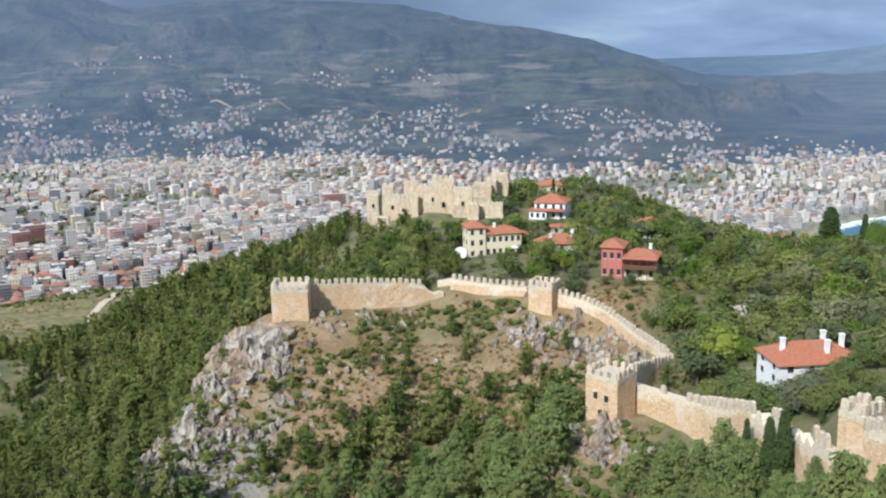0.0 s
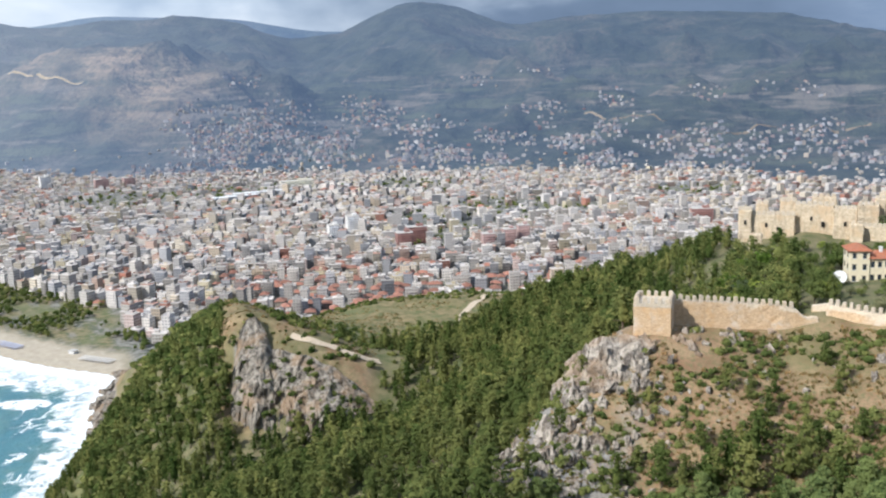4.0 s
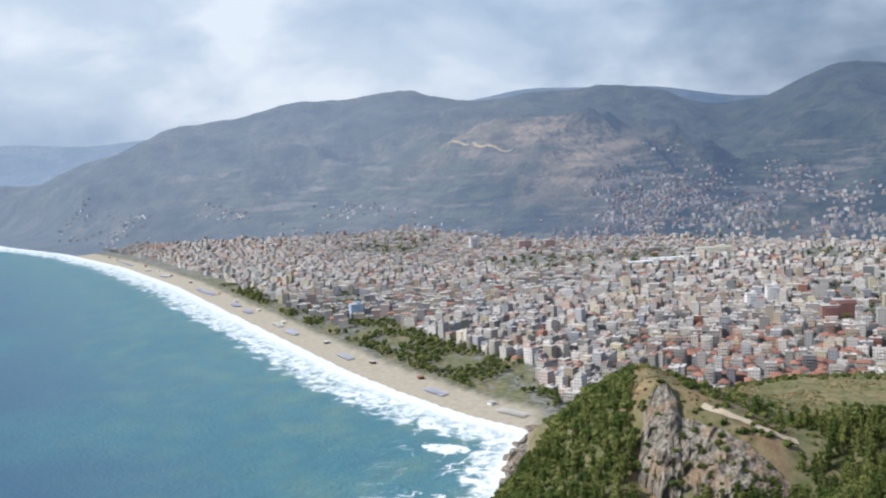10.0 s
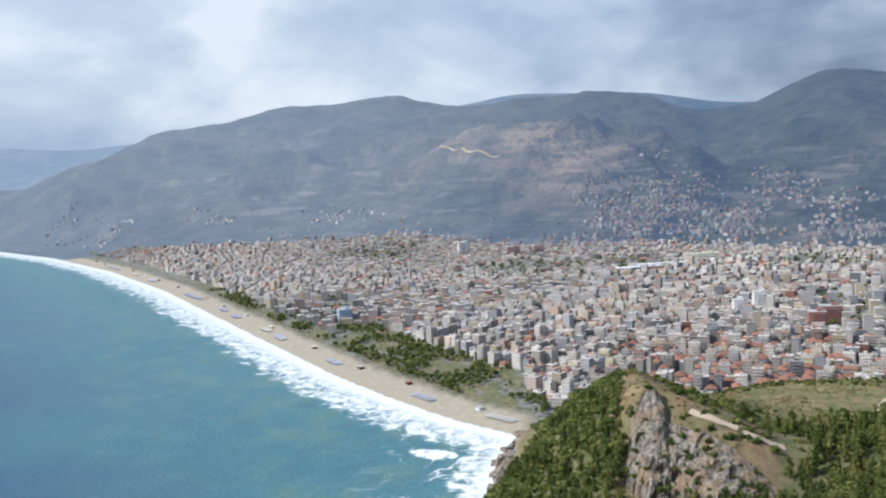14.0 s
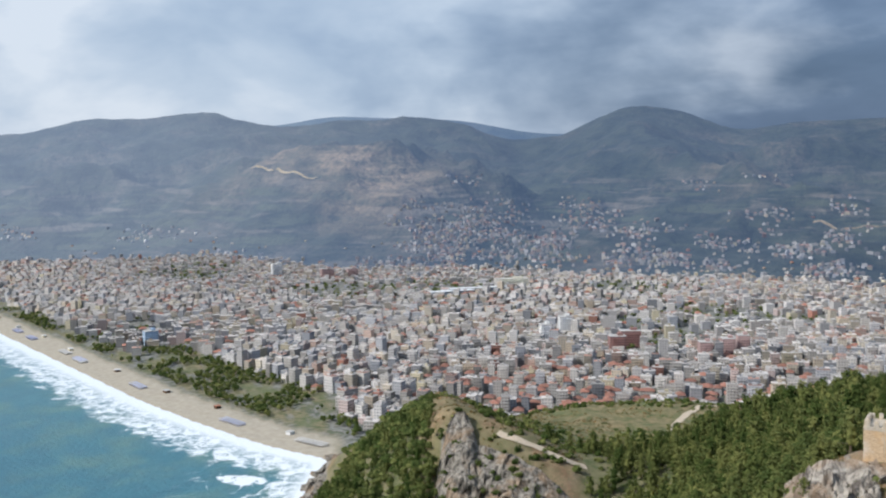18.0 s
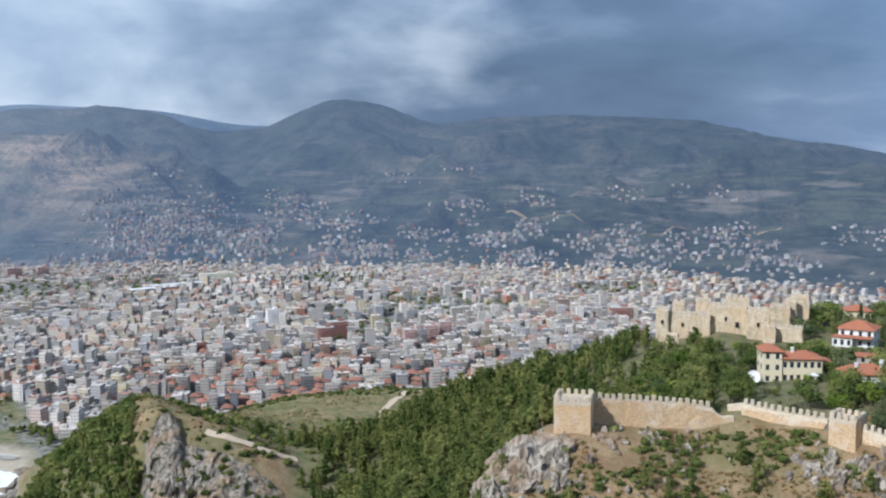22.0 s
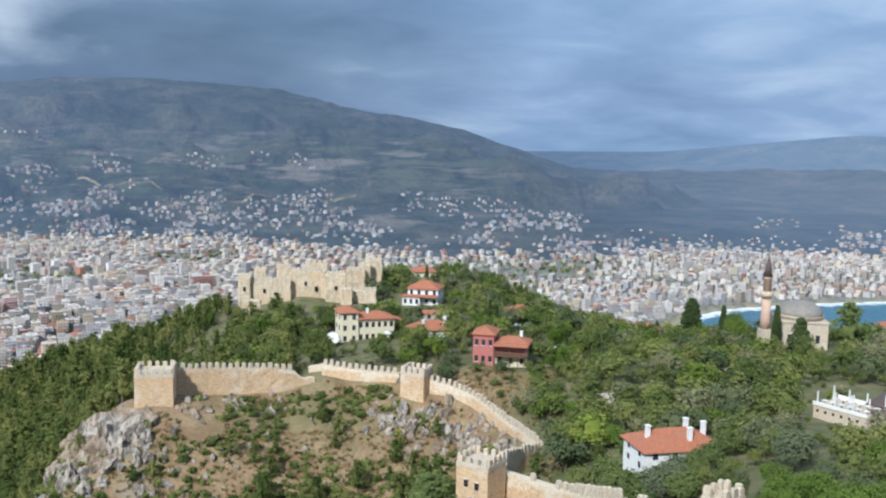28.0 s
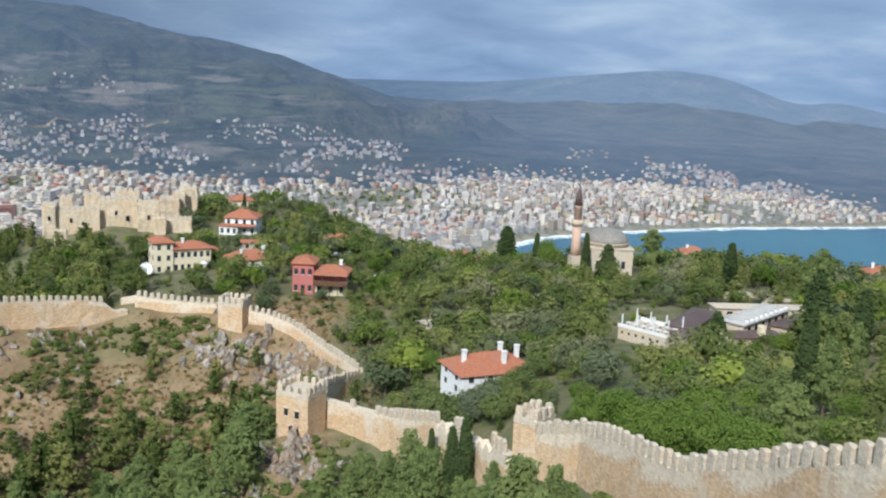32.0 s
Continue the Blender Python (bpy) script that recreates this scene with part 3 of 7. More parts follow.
def painted(n, place):
    dirt = n.noise(place, 0.8, 4, 0.6)
    return (n.mix(n.math("MULTIPLY", n.grey(dirt, 0.4, 0.7), 0.35), attribute(n, "paint").outputs[0], (0.22, 0.20, 0.18)),)


FACADE, PAINTED = material("facade", facade_colour, 0.8), material("painted", painted, 0.85)
PAINTS = np.array([(0.52, 0.24, 0.17), (0.42, 0.45, 0.50), (0.78, 0.76, 0.72), (0.80, 0.79, 0.78), (0.70, 0.68, 0.64), (0.74, 0.68, 0.56), (0.72, 0.62, 0.48), (0.62, 0.64, 0.68), (0.66, 0.50, 0.42), (0.76, 0.70, 0.50), (0.70, 0.58, 0.55)])
WEIGHTS = np.array([0.3, 2.2, 5, 5, 4, 3, 1.5, 3, 0.8, 1, 1.2])
rng = np.random.RandomState(11)


def lots(step, near, far):
    """Building lots on a jittered street grid, district by district."""
    gx, gy = np.meshgrid(np.arange(-3300, 2600, step), np.arange(300, 3500, step * 1.08))
    x, y = gx.ravel(), gy.ravel()
    bend_x = (fractal(x / 700, y / 700, 2) - 0.5) * 190
    bend_y = (fractal(x / 700 + 50, y / 700, 2) - 0.5) * 190
    x, y = x + bend_x + rng.uniform(-0.2, 0.2, x.size) * step, y + bend_y + rng.uniform(-0.2, 0.2, x.size) * step
    d, turn = np.hypot(x, y), np.degrees(np.arctan2(-x, y))
    s = shore_distance(x, y)
    first = 885 - 60 * smooth(24, 30, turn) * smooth(45, 38, turn)
    keep = (d > np.maximum(near, first)) & (d < far) & (turn > -44) & (turn < 70) & (s > np.where(turn > 30, 84, 28))
    keep &= ~((turn > 41) & (turn < 52) & (s < 150) & (d < 1400))
    wood = fractal(x / 240 + 3, y / 240, 3)
    end = town_end(turn)
    plainly = smooth(end + 80, end - 60, d)
    chance = 0.93 * plainly * np.where(wood > 0.33, 1, 0.3) + (1 - plainly) * 0.16 * smooth(end + 260, end + 60, d)
    chance *= 1 - 0.9 * (1 - plainly) * smooth(34.5, 37, turn)
    keep &= rng.rand(x.size) < chance
    return x[keep], y[keep]


parts = [lots(15.0, 0, 1350), lots(14.0, 1350, 1850), lots(11.8, 1850, 2300), lots(11.2, 2300, 3450)]
lx, ly = (np.concatenate([p[k] for p in parts]) for k in (0, 1))
ld, lturn = np.hypot(lx, ly), np.degrees(np.arctan2(-lx, ly))
lz = land_height(lx, ly) - 0.6
small = 1 - 0.4 * smooth(1150, 2000, ld)
floors = np.clip(np.round(rng.normal(4.1, 1.3, lx.size) + (rng.rand(lx.size) < 0.04) * 3), 2, 9)
beyond = ld - town_end(lturn)
floors = np.where(lturn < 1, np.maximum(floors - 1, 2), floors)
floors = np.where(beyond > 70, np.minimum(floors, np.where((lturn > 23) & (lturn < 37), 4, 2)), floors)
villa = (rng.rand(lx.size) < 0.07 + 0.55 * smooth(1230, 960, ld) * smooth(2, 8, lturn) * smooth(40, 34, lturn))
floors = np.where(villa, np.minimum(floors, 3), floors)
hx, hy = rng.uniform(3.9, 7.0, lx.size) * small, rng.uniform(3.6, 5.6, lx.size) * small
hx, hy = hx * (1 + 0.22 * smooth(1150, 1500, ld)), hy * (1 + 0.26 * smooth(1150, 1500, ld))
storey = 3.0 * (1 - 0.50 * smooth(1150, 2100, ld))
hx, hy = hx * (1 + 0.12 * smooth(1300, 2000, ld)), hy * (1 + 0.06 * smooth(1300, 2000, ld))
hx, hy = hx * (1 - 0.38 * smooth(60, 160, beyond)), hy * (1 - 0.38 * smooth(60, 160, beyond))
lturnz = radians(24) + (fractal(lx / 400, ly / 400, 2) - 0.5) * 2.0 + (rng.rand(lx.size) < 0.5) * math.pi / 2
hx, hy = hx * (1 - 0.18 * smooth(2, -4, lturn)), hy * (1 - 0.18 * smooth(2, -4, lturn))
paint = PAINTS[rng.choice(len(PAINTS), lx.size, p=WEIGHTS / WEIGHTS.sum())] * rng.uniform(0.34, 0.92, (lx.size, 1)) * np.array([[1.04, 0.985, 0.93]])
print("buildings", lx.size)


roofs = np.where((rng.rand(lx.size) < 0.13)[:, None], np.array([[0.34, 0.19, 0.14]]), np.array([[0.46, 0.42, 0.38]])) * rng.uniform(0.6, 1.5, (lx.size, 1))
red_tile = np.array([[0.30, 0.135, 0.09]]) * rng.uniform(0.7, 1.25, (lx.size, 1))
hut_at = rng.uniform(-0.4, 0.4, (2, lx.size))


def town_parts(k, soup):
    """Adds the pieces of the buildings k to the soups that soup(name) gives."""
    x, y, z, h = lx[k], ly[k], lz[k], floors[k] * storey[k]
    a, b, t, c = hx[k], hy[k], lturnz[k], paint[k]
    soup("wall").boxes(x, y, z, z + h, a, b, t, c, 0, 1)
    f = ~villa[k] & (ld[k] > 1500)
    if f.any():
        top = (z + h)[f]
        soup("roof").boxes(x[f], y[f], top - 0.1, top + 0.35, a[f] * 0.94, b[f] * 0.94, t[f], roofs[k][f], 1, 1)
        f &= hut_at[0, k] > -0.1
        top = (z + h)[f]
        soup("stair_hut").boxes(x[f] + hut_at[0, k][f] * a[f], y[f] + hut_at[1, k][f] * b[f], top + 0.3, top + 1.6, a[f] * 0.35, b[f] * 0.3, t[f], c[f] * 0.95, 1, 1)
    f = ~villa[k] & (ld[k] <= 1500)
    if f.any():
        top = (z + h)[f]
        soup("parapet").boxes(x[f], y[f], top, top + 0.7, a[f] + 0.25, b[f] + 0.25, t[f], c[f], 1, 1)
        soup("roof").boxes(x[f], y[f], top + 0.5, top + 0.78, a[f] - 0.1, b[f] - 0.1, t[f], roofs[k][f], 1, 1)
        soup("stair_hut").boxes(x[f] + hut_at[0, k][f] * a[f], y[f] + hut_at[1, k][f] * b[f], top + 0.7, top + 2.9, a[f] * 0.3, b[f] * 0.26, t[f], c[f] * 0.9, 1, 1)
    f = villa[k]
    if f.any():
        soup("roof").hips(x[f], y[f], (z + h)[f], 2.6 + 0 * x[f], a[f] + 0.8, b[f] + 0.8, t[f], red_tile[k][f], 1)
    for n in range(1, 7):
        has = (h > 3 * n + 1) & (ld[k] < 1250)
        if has.any():
            shift = b[has] + 0.55
            soup("balcony").boxes(x[has] + np.sin(t[has]) * shift, y[has] - np.cos(t[has]) * shift, z[has] + 3 * n, z[has] + 3 * n + 1.05, a[has] * 0.72, 0.55, t[has], np.minimum(c[has] * 1.05, 0.82), 1, 1)


order = np.argsort(ld + 400 * ((lturn < 14) | (lturn > 47)))
single = np.zeros(lx.size, bool)
single[order[:260]] = True
town_soup = Soup()
town_parts(np.flatnonzero(~single), lambda name: town_soup)
town = new("town_buildings", town_soup.mesh("town_buildings", [FACADE, PAINTED]))
tagged(town, "pale flat-roofed apartment blocks packed over the coastal plain", "buildings", kind="stuff")
HUES = ("brick red", "blue-grey", "off-white", "white", "pale grey", "cream", "sand-coloured", "grey-blue", "terracotta", "yellowish", "pinkish")


def own_building(k):
    """One block as a thing with wall, roof, balconies."""
    at = Vector((lx[k], ly[k], lz[k]))
    hue = HUES[int(np.abs(PAINTS / PAINTS.sum(1, keepdims=True) - paint[k] / paint[k].sum()).sum(1).argmin())]
    if villa[k]:
        base = tagged(new("villa"), f"{hue} villa with a red tiled hipped roof", "villa", "villas at the hill's foot")
    else:
        base = tagged(new("apartment_block"), f"{hue} flat-roofed apartment block of {int(floors[k])} storeys", "apartment block", "apartment blocks at the hill's foot")
    base.location = at
    pieces = []

    def soup(name):
        pieces.append((name, Soup()))
        return pieces[-1][1]

    town_parts(np.array([k]), soup)
    for name, s in pieces:
        s.v = [q - np.array(at) for q in s.v]
        ob = new(name, s.mesh(name, [FACADE, PAINTED]))
        ob.parent = base


for k in np.flatnonzero(single):
    own_building(int(k))

# ---- hillside suburbs: turn, elevation, their spreads in degrees, how many ----
SUBURBS_INLAND = [(15.5, -4.75, 3.2, 0.70, 150), (17.2, -3.17, 1.1, 0.22, 35), (12.6, -2.53, 1.3, 0.32, 40), (20.7, -1.70, 1.3, 0.29, 22), (8.2, -2.66, 1.9, 0.22, 26), (4.5, -2.47, 1.6, 0.19, 20), (9.1, -5.05, 2.9, 0.57, 110),
                  (5.6, -5.75, 3.5, 0.51, 110), (19.2, -5.04, 1.9, 0.45, 60), (27.0, -3.26, 1.6, 0.64, 80), (23.8, -4.21, 1.7, 0.32, 45), (31.5, -3.05, 2.5, 1.27, 90), (2.8, -4.76, 1.9, 0.51, 50), (-0.4, -6.01, 2.5, 0.51, 90),
                  (-6.1, -5.23, 4.1, 0.57, 150), (-10.8, -5.66, 2.5, 0.45, 80), (12.3, -6.34, 5.4, 0.32, 130), (20.8, -5.96, 4.5, 0.45, 120), (17.6, -1.19, 0.6, 0.19, 8)]
SUBURBS_WEST = [(35.1, -4.69, 2.2, 1.15, 560), (32.6, -3.85, 1.9, 0.95, 260), (27.0, -3.30, 1.3, 0.45, 70), (29.6, -5.03, 2.2, 0.76, 260), (57.7, -3.58, 1.3, 0.29, 40), (52.6, -3.92, 1.6, 0.29, 45), (66.7, -3.04, 2.2, 0.38, 50),
                (63.7, -3.79, 1.9, 0.45, 45), (50.2, -3.93, 0.5, 0.13, 8), (46.3, -5.11, 0.6, 0.16, 10), (24.5, -4.13, 1.6, 0.25, 30), (36.5, -2.68, 1.1, 0.32, 40), (23.9, -5.63, 1.9, 0.51, 130), (38.2, -5.82, 2.5, 0.45, 90)]
SUBURBS_EAST = [(-27.0, -5.76, 0.9, 0.22, 50), (-28.8, -6.03, 1.1, 0.25, 80), (-31.1, -6.18, 1.4, 0.22, 90), (-33.3, -6.38, 1.1, 0.19, 60), (-23.6, -5.17, 0.7, 0.16, 14), (-19.7, -6.93, 1.9, 0.25, 70), (-34.2, -6.77, 1.3, 0.16, 40), (-13.4, -6.84, 2.5, 0.29, 70), (-8.3, -6.33, 2.5, 0.38, 40)]


def on_slope(turn, rise):
    """Where the lines of sight from the citadel meet the mountainside."""
    d = np.linspace(1700, 4100, 180)[None]
    x, y = -np.sin(np.radians(turn))[:, None] * d, np.cos(np.radians(turn))[:, None] * d
    over = np.maximum(mountain_height(x, y), 12.0) > EYE + d * np.tan(np.radians(rise))[:, None]
    k = over.argmax(1)
    k = np.where(over.any(1), k, -1)
    return x[np.arange(len(k)), k], y[np.arange(len(k)), k], over.any(1)


def suburb(rows, label, seed):
    g = np.random.RandomState(seed)
    ta, ea = [], []
    for turn, rise, wide, tall, count in rows:
        # small quarters, each a few short streets along the slope
        quarters = max(2, count // 14)
        qa, qe = g.normal(0, wide * 0.6, quarters), g.normal(0, tall * 0.65, quarters)
        pick = g.randint(0, quarters, count)
        lane = g.randint(-3, 4, count) * 0.09
        off = g.normal(0, 0.55, count)
        ta.append(turn + qa[pick] + off)
        ea.append(rise + qe[pick] + lane + off * 0.14 * np.sin(pick * 2.1) + g.normal(0, 0.04, count))
    x, y, ok = on_slope(np.concatenate(ta), np.concatenate(ea))
    x, y = x[ok], y[ok]
    cell = np.unique(np.stack([x // 9, y // 9], -1), axis=0, return_index=True)[1]
    x, y = x[cell], y[cell]
    n = len(x)
    z = np.maximum(land_height(x, y), 2)
    near = smooth(3000, 2000, np.hypot(x, y))
    a, b = g.uniform(2.2, 5.0, n) * g.uniform(0.7, 1.3, n), g.uniform(1.8, 3.0, n)
    h = 2.6 * g.uniform(0.8, 1.7, n) + near * g.uniform(0, 3.6, n)
    t = np.arctan2(y, x) + math.pi / 2 + g.normal(0, 0.35, n)
    # paint dimmed in place of haze, raised westward where fronts turn from the sun
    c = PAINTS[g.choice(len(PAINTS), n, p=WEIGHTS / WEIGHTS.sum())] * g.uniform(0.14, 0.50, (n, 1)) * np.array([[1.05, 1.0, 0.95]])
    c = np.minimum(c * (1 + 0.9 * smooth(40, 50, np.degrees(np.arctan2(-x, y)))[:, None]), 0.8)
    soup = Soup()
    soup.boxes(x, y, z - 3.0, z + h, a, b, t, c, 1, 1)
    red = (g.rand(n) < 0.25) & (np.degrees(np.arctan2(-x, y)) < 44)
    soup.hips(x[red], y[red], (z + h)[red], 2.0 + 0 * x[red], a[red] + 0.6, b[red] + 0.6, t[red], np.array([[0.26, 0.15, 0.115]]) * g.uniform(0.6, 1.1, (red.sum(), 1)), 1)
    flat = ~red
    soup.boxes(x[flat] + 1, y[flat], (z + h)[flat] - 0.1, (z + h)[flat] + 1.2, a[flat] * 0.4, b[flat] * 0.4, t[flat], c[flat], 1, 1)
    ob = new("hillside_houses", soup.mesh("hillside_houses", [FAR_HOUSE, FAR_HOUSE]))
    return tagged(ob, label, "houses", kind="stuff")


# the houses emit the mountains' haze colour, as painted haze over their fronts
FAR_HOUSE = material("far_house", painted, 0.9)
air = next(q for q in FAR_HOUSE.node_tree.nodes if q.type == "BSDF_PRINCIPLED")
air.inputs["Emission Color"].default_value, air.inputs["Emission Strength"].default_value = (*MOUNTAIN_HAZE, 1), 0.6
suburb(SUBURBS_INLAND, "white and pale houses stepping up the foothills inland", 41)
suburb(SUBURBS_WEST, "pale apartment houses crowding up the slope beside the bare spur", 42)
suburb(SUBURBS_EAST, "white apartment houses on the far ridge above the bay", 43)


# ---- blocks of the town that stand out ----
def landmark(name, label, category, turn, dist, w, d, h, hue, roof, facing=0.0, tiled=False):
    """One large building with wall, roof, storey bands and a stair hut."""
    p = around(turn, dist)
    base = tagged(new(name), label, category)
    base.location = (p.x, p.y, ground(p.x, p.y) - 0.5)
    rot = radians(turn + facing)
    one = lambda v: np.array([float(v)])

    def piece(key, *boxes):
        soup = Soup()
        for x, y, z0, z1, hx, hy, colour, mat in boxes:
            q = Matrix.Rotation(rot, 4, "Z") @ Vector((x, y, 0))
            soup.boxes(one(q.x), one(q.y), z0, z1, hx, hy, rot, np.array([colour], float), mat, 1)
        new(key, soup.mesh(key, [FACADE, PAINTED])).parent = base

    piece("wall", (0, 0, 0, h, w / 2, d / 2, hue, 0))
    if tiled:
        soup = Soup()
        soup.hips(one(0), one(0), one(h), one(3.0), one(w / 2 + 0.8), one(d / 2 + 0.8), rot, np.array([roof], float), 1)
        new("roof", soup.mesh("roof", [FACADE, PAINTED])).parent = base
    else:
        piece("roof", (0, 0, h, h + 0.5, w / 2 + 0.3, d / 2 + 0.3, roof, 1))
        if h > 12:
            piece("stair_hut", (w * 0.18, 0, h + 0.5, h + 3.4, w * 0.16, d * 0.22, hue, 1))
    for f in range(1, int(h / 3)):
        if h > 12:
            piece("balcony", (0, -d / 2 - 0.6, 3 * f, 3 * f + 1.0, w * 0.36, 0.6, tuple(min(q * 1.25, 0.8) for q in hue), 1))


RUST, ROSE, IVORY, SLATE = (0.30, 0.15, 0.125), (0.46, 0.31, 0.28), (0.78, 0.76, 0.72), (0.42, 0.44, 0.47)
for turn, dist, w, h, hue, words in ((25.3, 1240, 20, 24, RUST, "brick-red"), (24.6, 1285, 26, 22, RUST, "brick-red"), (20.5, 1210, 15, 24, ROSE, "rose-coloured"), (19.3, 1228, 15, 25, ROSE, "rose-coloured"), (18.5, 1245, 14, 26, ROSE, "rose-coloured"), (8.6, 1387, 28, 22, RUST, "brick-red"),
                                     (28.2, 1343, 16, 30, IVORY, "white"), (29.3, 1320, 14, 24, IVORY, "white"), (44.4, 2120, 20, 26, IVORY, "white"), (41.6, 2050, 26, 20, ROSE, "rose-coloured"), (40.2, 2040, 20, 20, ROSE, "rose-coloured"), (51.3, 1435, 18, 20, (0.40, 0.52, 0.66), "light blue")):
    landmark("apartment_tower", f"{words} tall apartment tower standing out of the town", "apartment tower", turn, dist, w, 15, h, hue, (0.5, 0.47, 0.43), 12)
landmark("station_hall", "long low hall with a white sheet roof in the town", "hall", 34.6, 1760, 80, 16, 7, SLATE, (0.80, 0.80, 0.78), 20)
landmark("station_hall", "long low hall with a white sheet roof in the town", "hall", 33.0, 1795, 110, 14, 7, SLATE, (0.80, 0.80, 0.78), 16)
landmark("school_building", "long cream school building with a flat roof", "school", 31.2, 1850, 60, 16, 15, (0.72, 0.66, 0.52), (0.6, 0.57, 0.5), 10)
landmark("villa_block", "long white block with a red tiled roof at the meadow's edge", "villa", 13.7, 1075, 26, 14, 8, IVORY, (0.34, 0.14, 0.09), 10, True)
for turn, dist, w in ((17.3, 962, 22), (16.4, 985, 18), (18.6, 948, 14)):
    landmark("workshop", "low white workshop beside the meadow", "workshop", turn, dist, w, 12, 6, IVORY, (0.75, 0.74, 0.72), 14)
for turn, dist, w in ((23.6, 946, 16), (23.0, 962, 14), (24.1, 968, 13)):
    landmark("red_house", "three-storey brick-red house with a tiled roof among trees", "house", turn, dist, w, 11, 10, (0.42, 0.17, 0.11), (0.34, 0.13, 0.08), 8, True)

# ---- stone walls and towers ----


def pale_colour(n, place):
    """Coursed grey-cream stone with dark joints, pits and lichen."""
    course = n.scaled(place, (1, 1, 1.7))
    cell = n.tree.nodes.new("ShaderNodeTexVoronoi")
    cell.feature = "DISTANCE_TO_EDGE"
    n.tree.links.new(course, cell.inputs["Vector"])
    cell.inputs["Scale"].default_value = 2.6
    joint = n.grey(cell.outputs["Distance"], 0.0, 0.09)
    block, wide = n.noise(course, 2.2, 5, 0.7), n.noise(place, 0.3, 4, 0.6)
    c = n.mix(n.grey(block, 0.3, 0.7), (0.39, 0.325, 0.245), (0.68, 0.595, 0.465))
    c = n.mix(n.math("MULTIPLY", n.grey(wide, 0.5, 0.65), 0.55), c, (0.60, 0.46, 0.30))
    c = n.mix(n.math("MULTIPLY", n.grey(n.noise(place, 0.9, 5, 0.7), 0.56, 0.66), 0.38), c, (0.25, 0.22, 0.18))
    c = n.mix(n.math("MULTIPLY", n.math("SUBTRACT", 1.0, joint), 0.22), c, (0.26, 0.22, 0.18))
    return c, n.math("ADD", n.math("MULTIPLY", joint, 0.2), block), 0.09


PALE_STONE = material("pale_stone", pale_colour, 0.92)


def ochre(n, place):
    """Coursed rubble, ochre where the old plaster is gone."""
    course = n.scaled(place, (1, 1, 2.2))
    block, wide = n.noise(course, 1.5, 5, 0.65), n.noise(place, 0.16, 4, 0.6)
    c = n.mix(n.grey(block, 0.32, 0.68), (0.40, 0.27, 0.155), (0.66, 0.49, 0.31))
    c = n.mix(n.math("MULTIPLY", n.grey(wide, 0.5, 0.64), 0.7), c, (0.62, 0.55, 0.45))
    c = n.mix(n.math("MULTIPLY", n.grey(n.noise(place, 0.33, 4), 0.54, 0.68), 0.6), c, (0.56, 0.36, 0.18))
    plastered = n.grey(n.math("ADD", attribute(n, "plaster").outputs[2], n.math("MULTIPLY", n.math("SUBTRACT", block, 0.5), 0.5)), 0.42, 0.62)
    c = n.mix(plastered, c, n.mix(n.grey(block, 0.3, 0.7), (0.50, 0.415, 0.31), (0.73, 0.63, 0.475)))
    c = n.mix(n.math("MULTIPLY", n.grey(n.noise(n.scaled(place, (1.2, 1.2, 0.12)), 0.9, 3), 0.58, 0.74), 0.32), c, (0.26, 0.22, 0.18))
    return c, block, 0.10


OCHRE_STONE = material("ochre_stone", ochre, 0.93)
DARK = material("dark_opening", speckled((0.015, 0.014, 0.013), (0.03, 0.028, 0.025), 0.3), 1.0)
KEEP_OUT = []


def thing(name, label, category, at, group=""):
    ob = new(name)
    ob.empty_display_size = 0.3
    ob.location = at
    return tagged(ob, label, category, group)


def box_bm(sx, sy, sz, bevel=0.0, z0=0.0, rough=0.0, seed=0):
    """A box on z0, its edges worn."""
    bm = bmesh.new()
    bmesh.ops.create_cube(bm, size=1)
    for v in bm.verts:
        v.co = Vector((v.co.x * sx, v.co.y * sy, (v.co.z + 0.5) * sz + z0))
    if bevel:
        bmesh.ops.bevel(bm, geom=bm.edges[:], offset=bevel, segments=1, affect="EDGES")
    if rough:
        r = random.Random(seed)
        for v in bm.verts:
            v.co += Vector((r.uniform(-1, 1), r.uniform(-1, 1), r.uniform(-1, 1))) * rough
    return bm


def part(name, bm, mat, parent, label="", at=None, sharp=True):
    me = bpy.data.meshes.new(name)
    bm.normal_update()
    bm.to_mesh(me)
    bm.free()
    for q in mat if isinstance(mat, (list, tuple)) else [mat]:
        me.materials.append(q)
    ob = new(name, me)
    ob.parent = parent
    if at is not None:
        ob.matrix_basis = at
    if label:
        tagged(ob, label)
    return ob


def share(name, me, parent, at):
    ob = new(name, me)
    ob.parent = parent
    ob.matrix_basis = at
    return ob


def merlon_mesh(k):
    """A battlement tooth with a worn, rounded head."""
    r = random.Random(k)
    bm = bmesh.new()
    bmesh.ops.create_cube(bm, size=1)
    bmesh.ops.subdivide_edges(bm, edges=bm.edges[:], cuts=2, use_grid_fill=True)
    for v in bm.verts:
        up = v.co.z + 0.5
        v.co = Vector((v.co.x * (1.16 - 0.09 * up**4), v.co.y * (0.66 - 0.12 * up**4), up * 1.95 - 0.2 - 0.13 * up * (abs(v.co.x) * 2) ** 3))
        v.co += Vector((r.uniform(-1, 1) * 0.05, r.uniform(-1, 1) * 0.04, r.uniform(-1, 1) * 0.05 * up))
    me = bpy.data.meshes.new("merlon")
    bm.to_mesh(me)
    bm.free()
    me.materials.append(PALE_STONE)
    return me


MERLONS = [merlon_mesh(k) for k in range(7)]


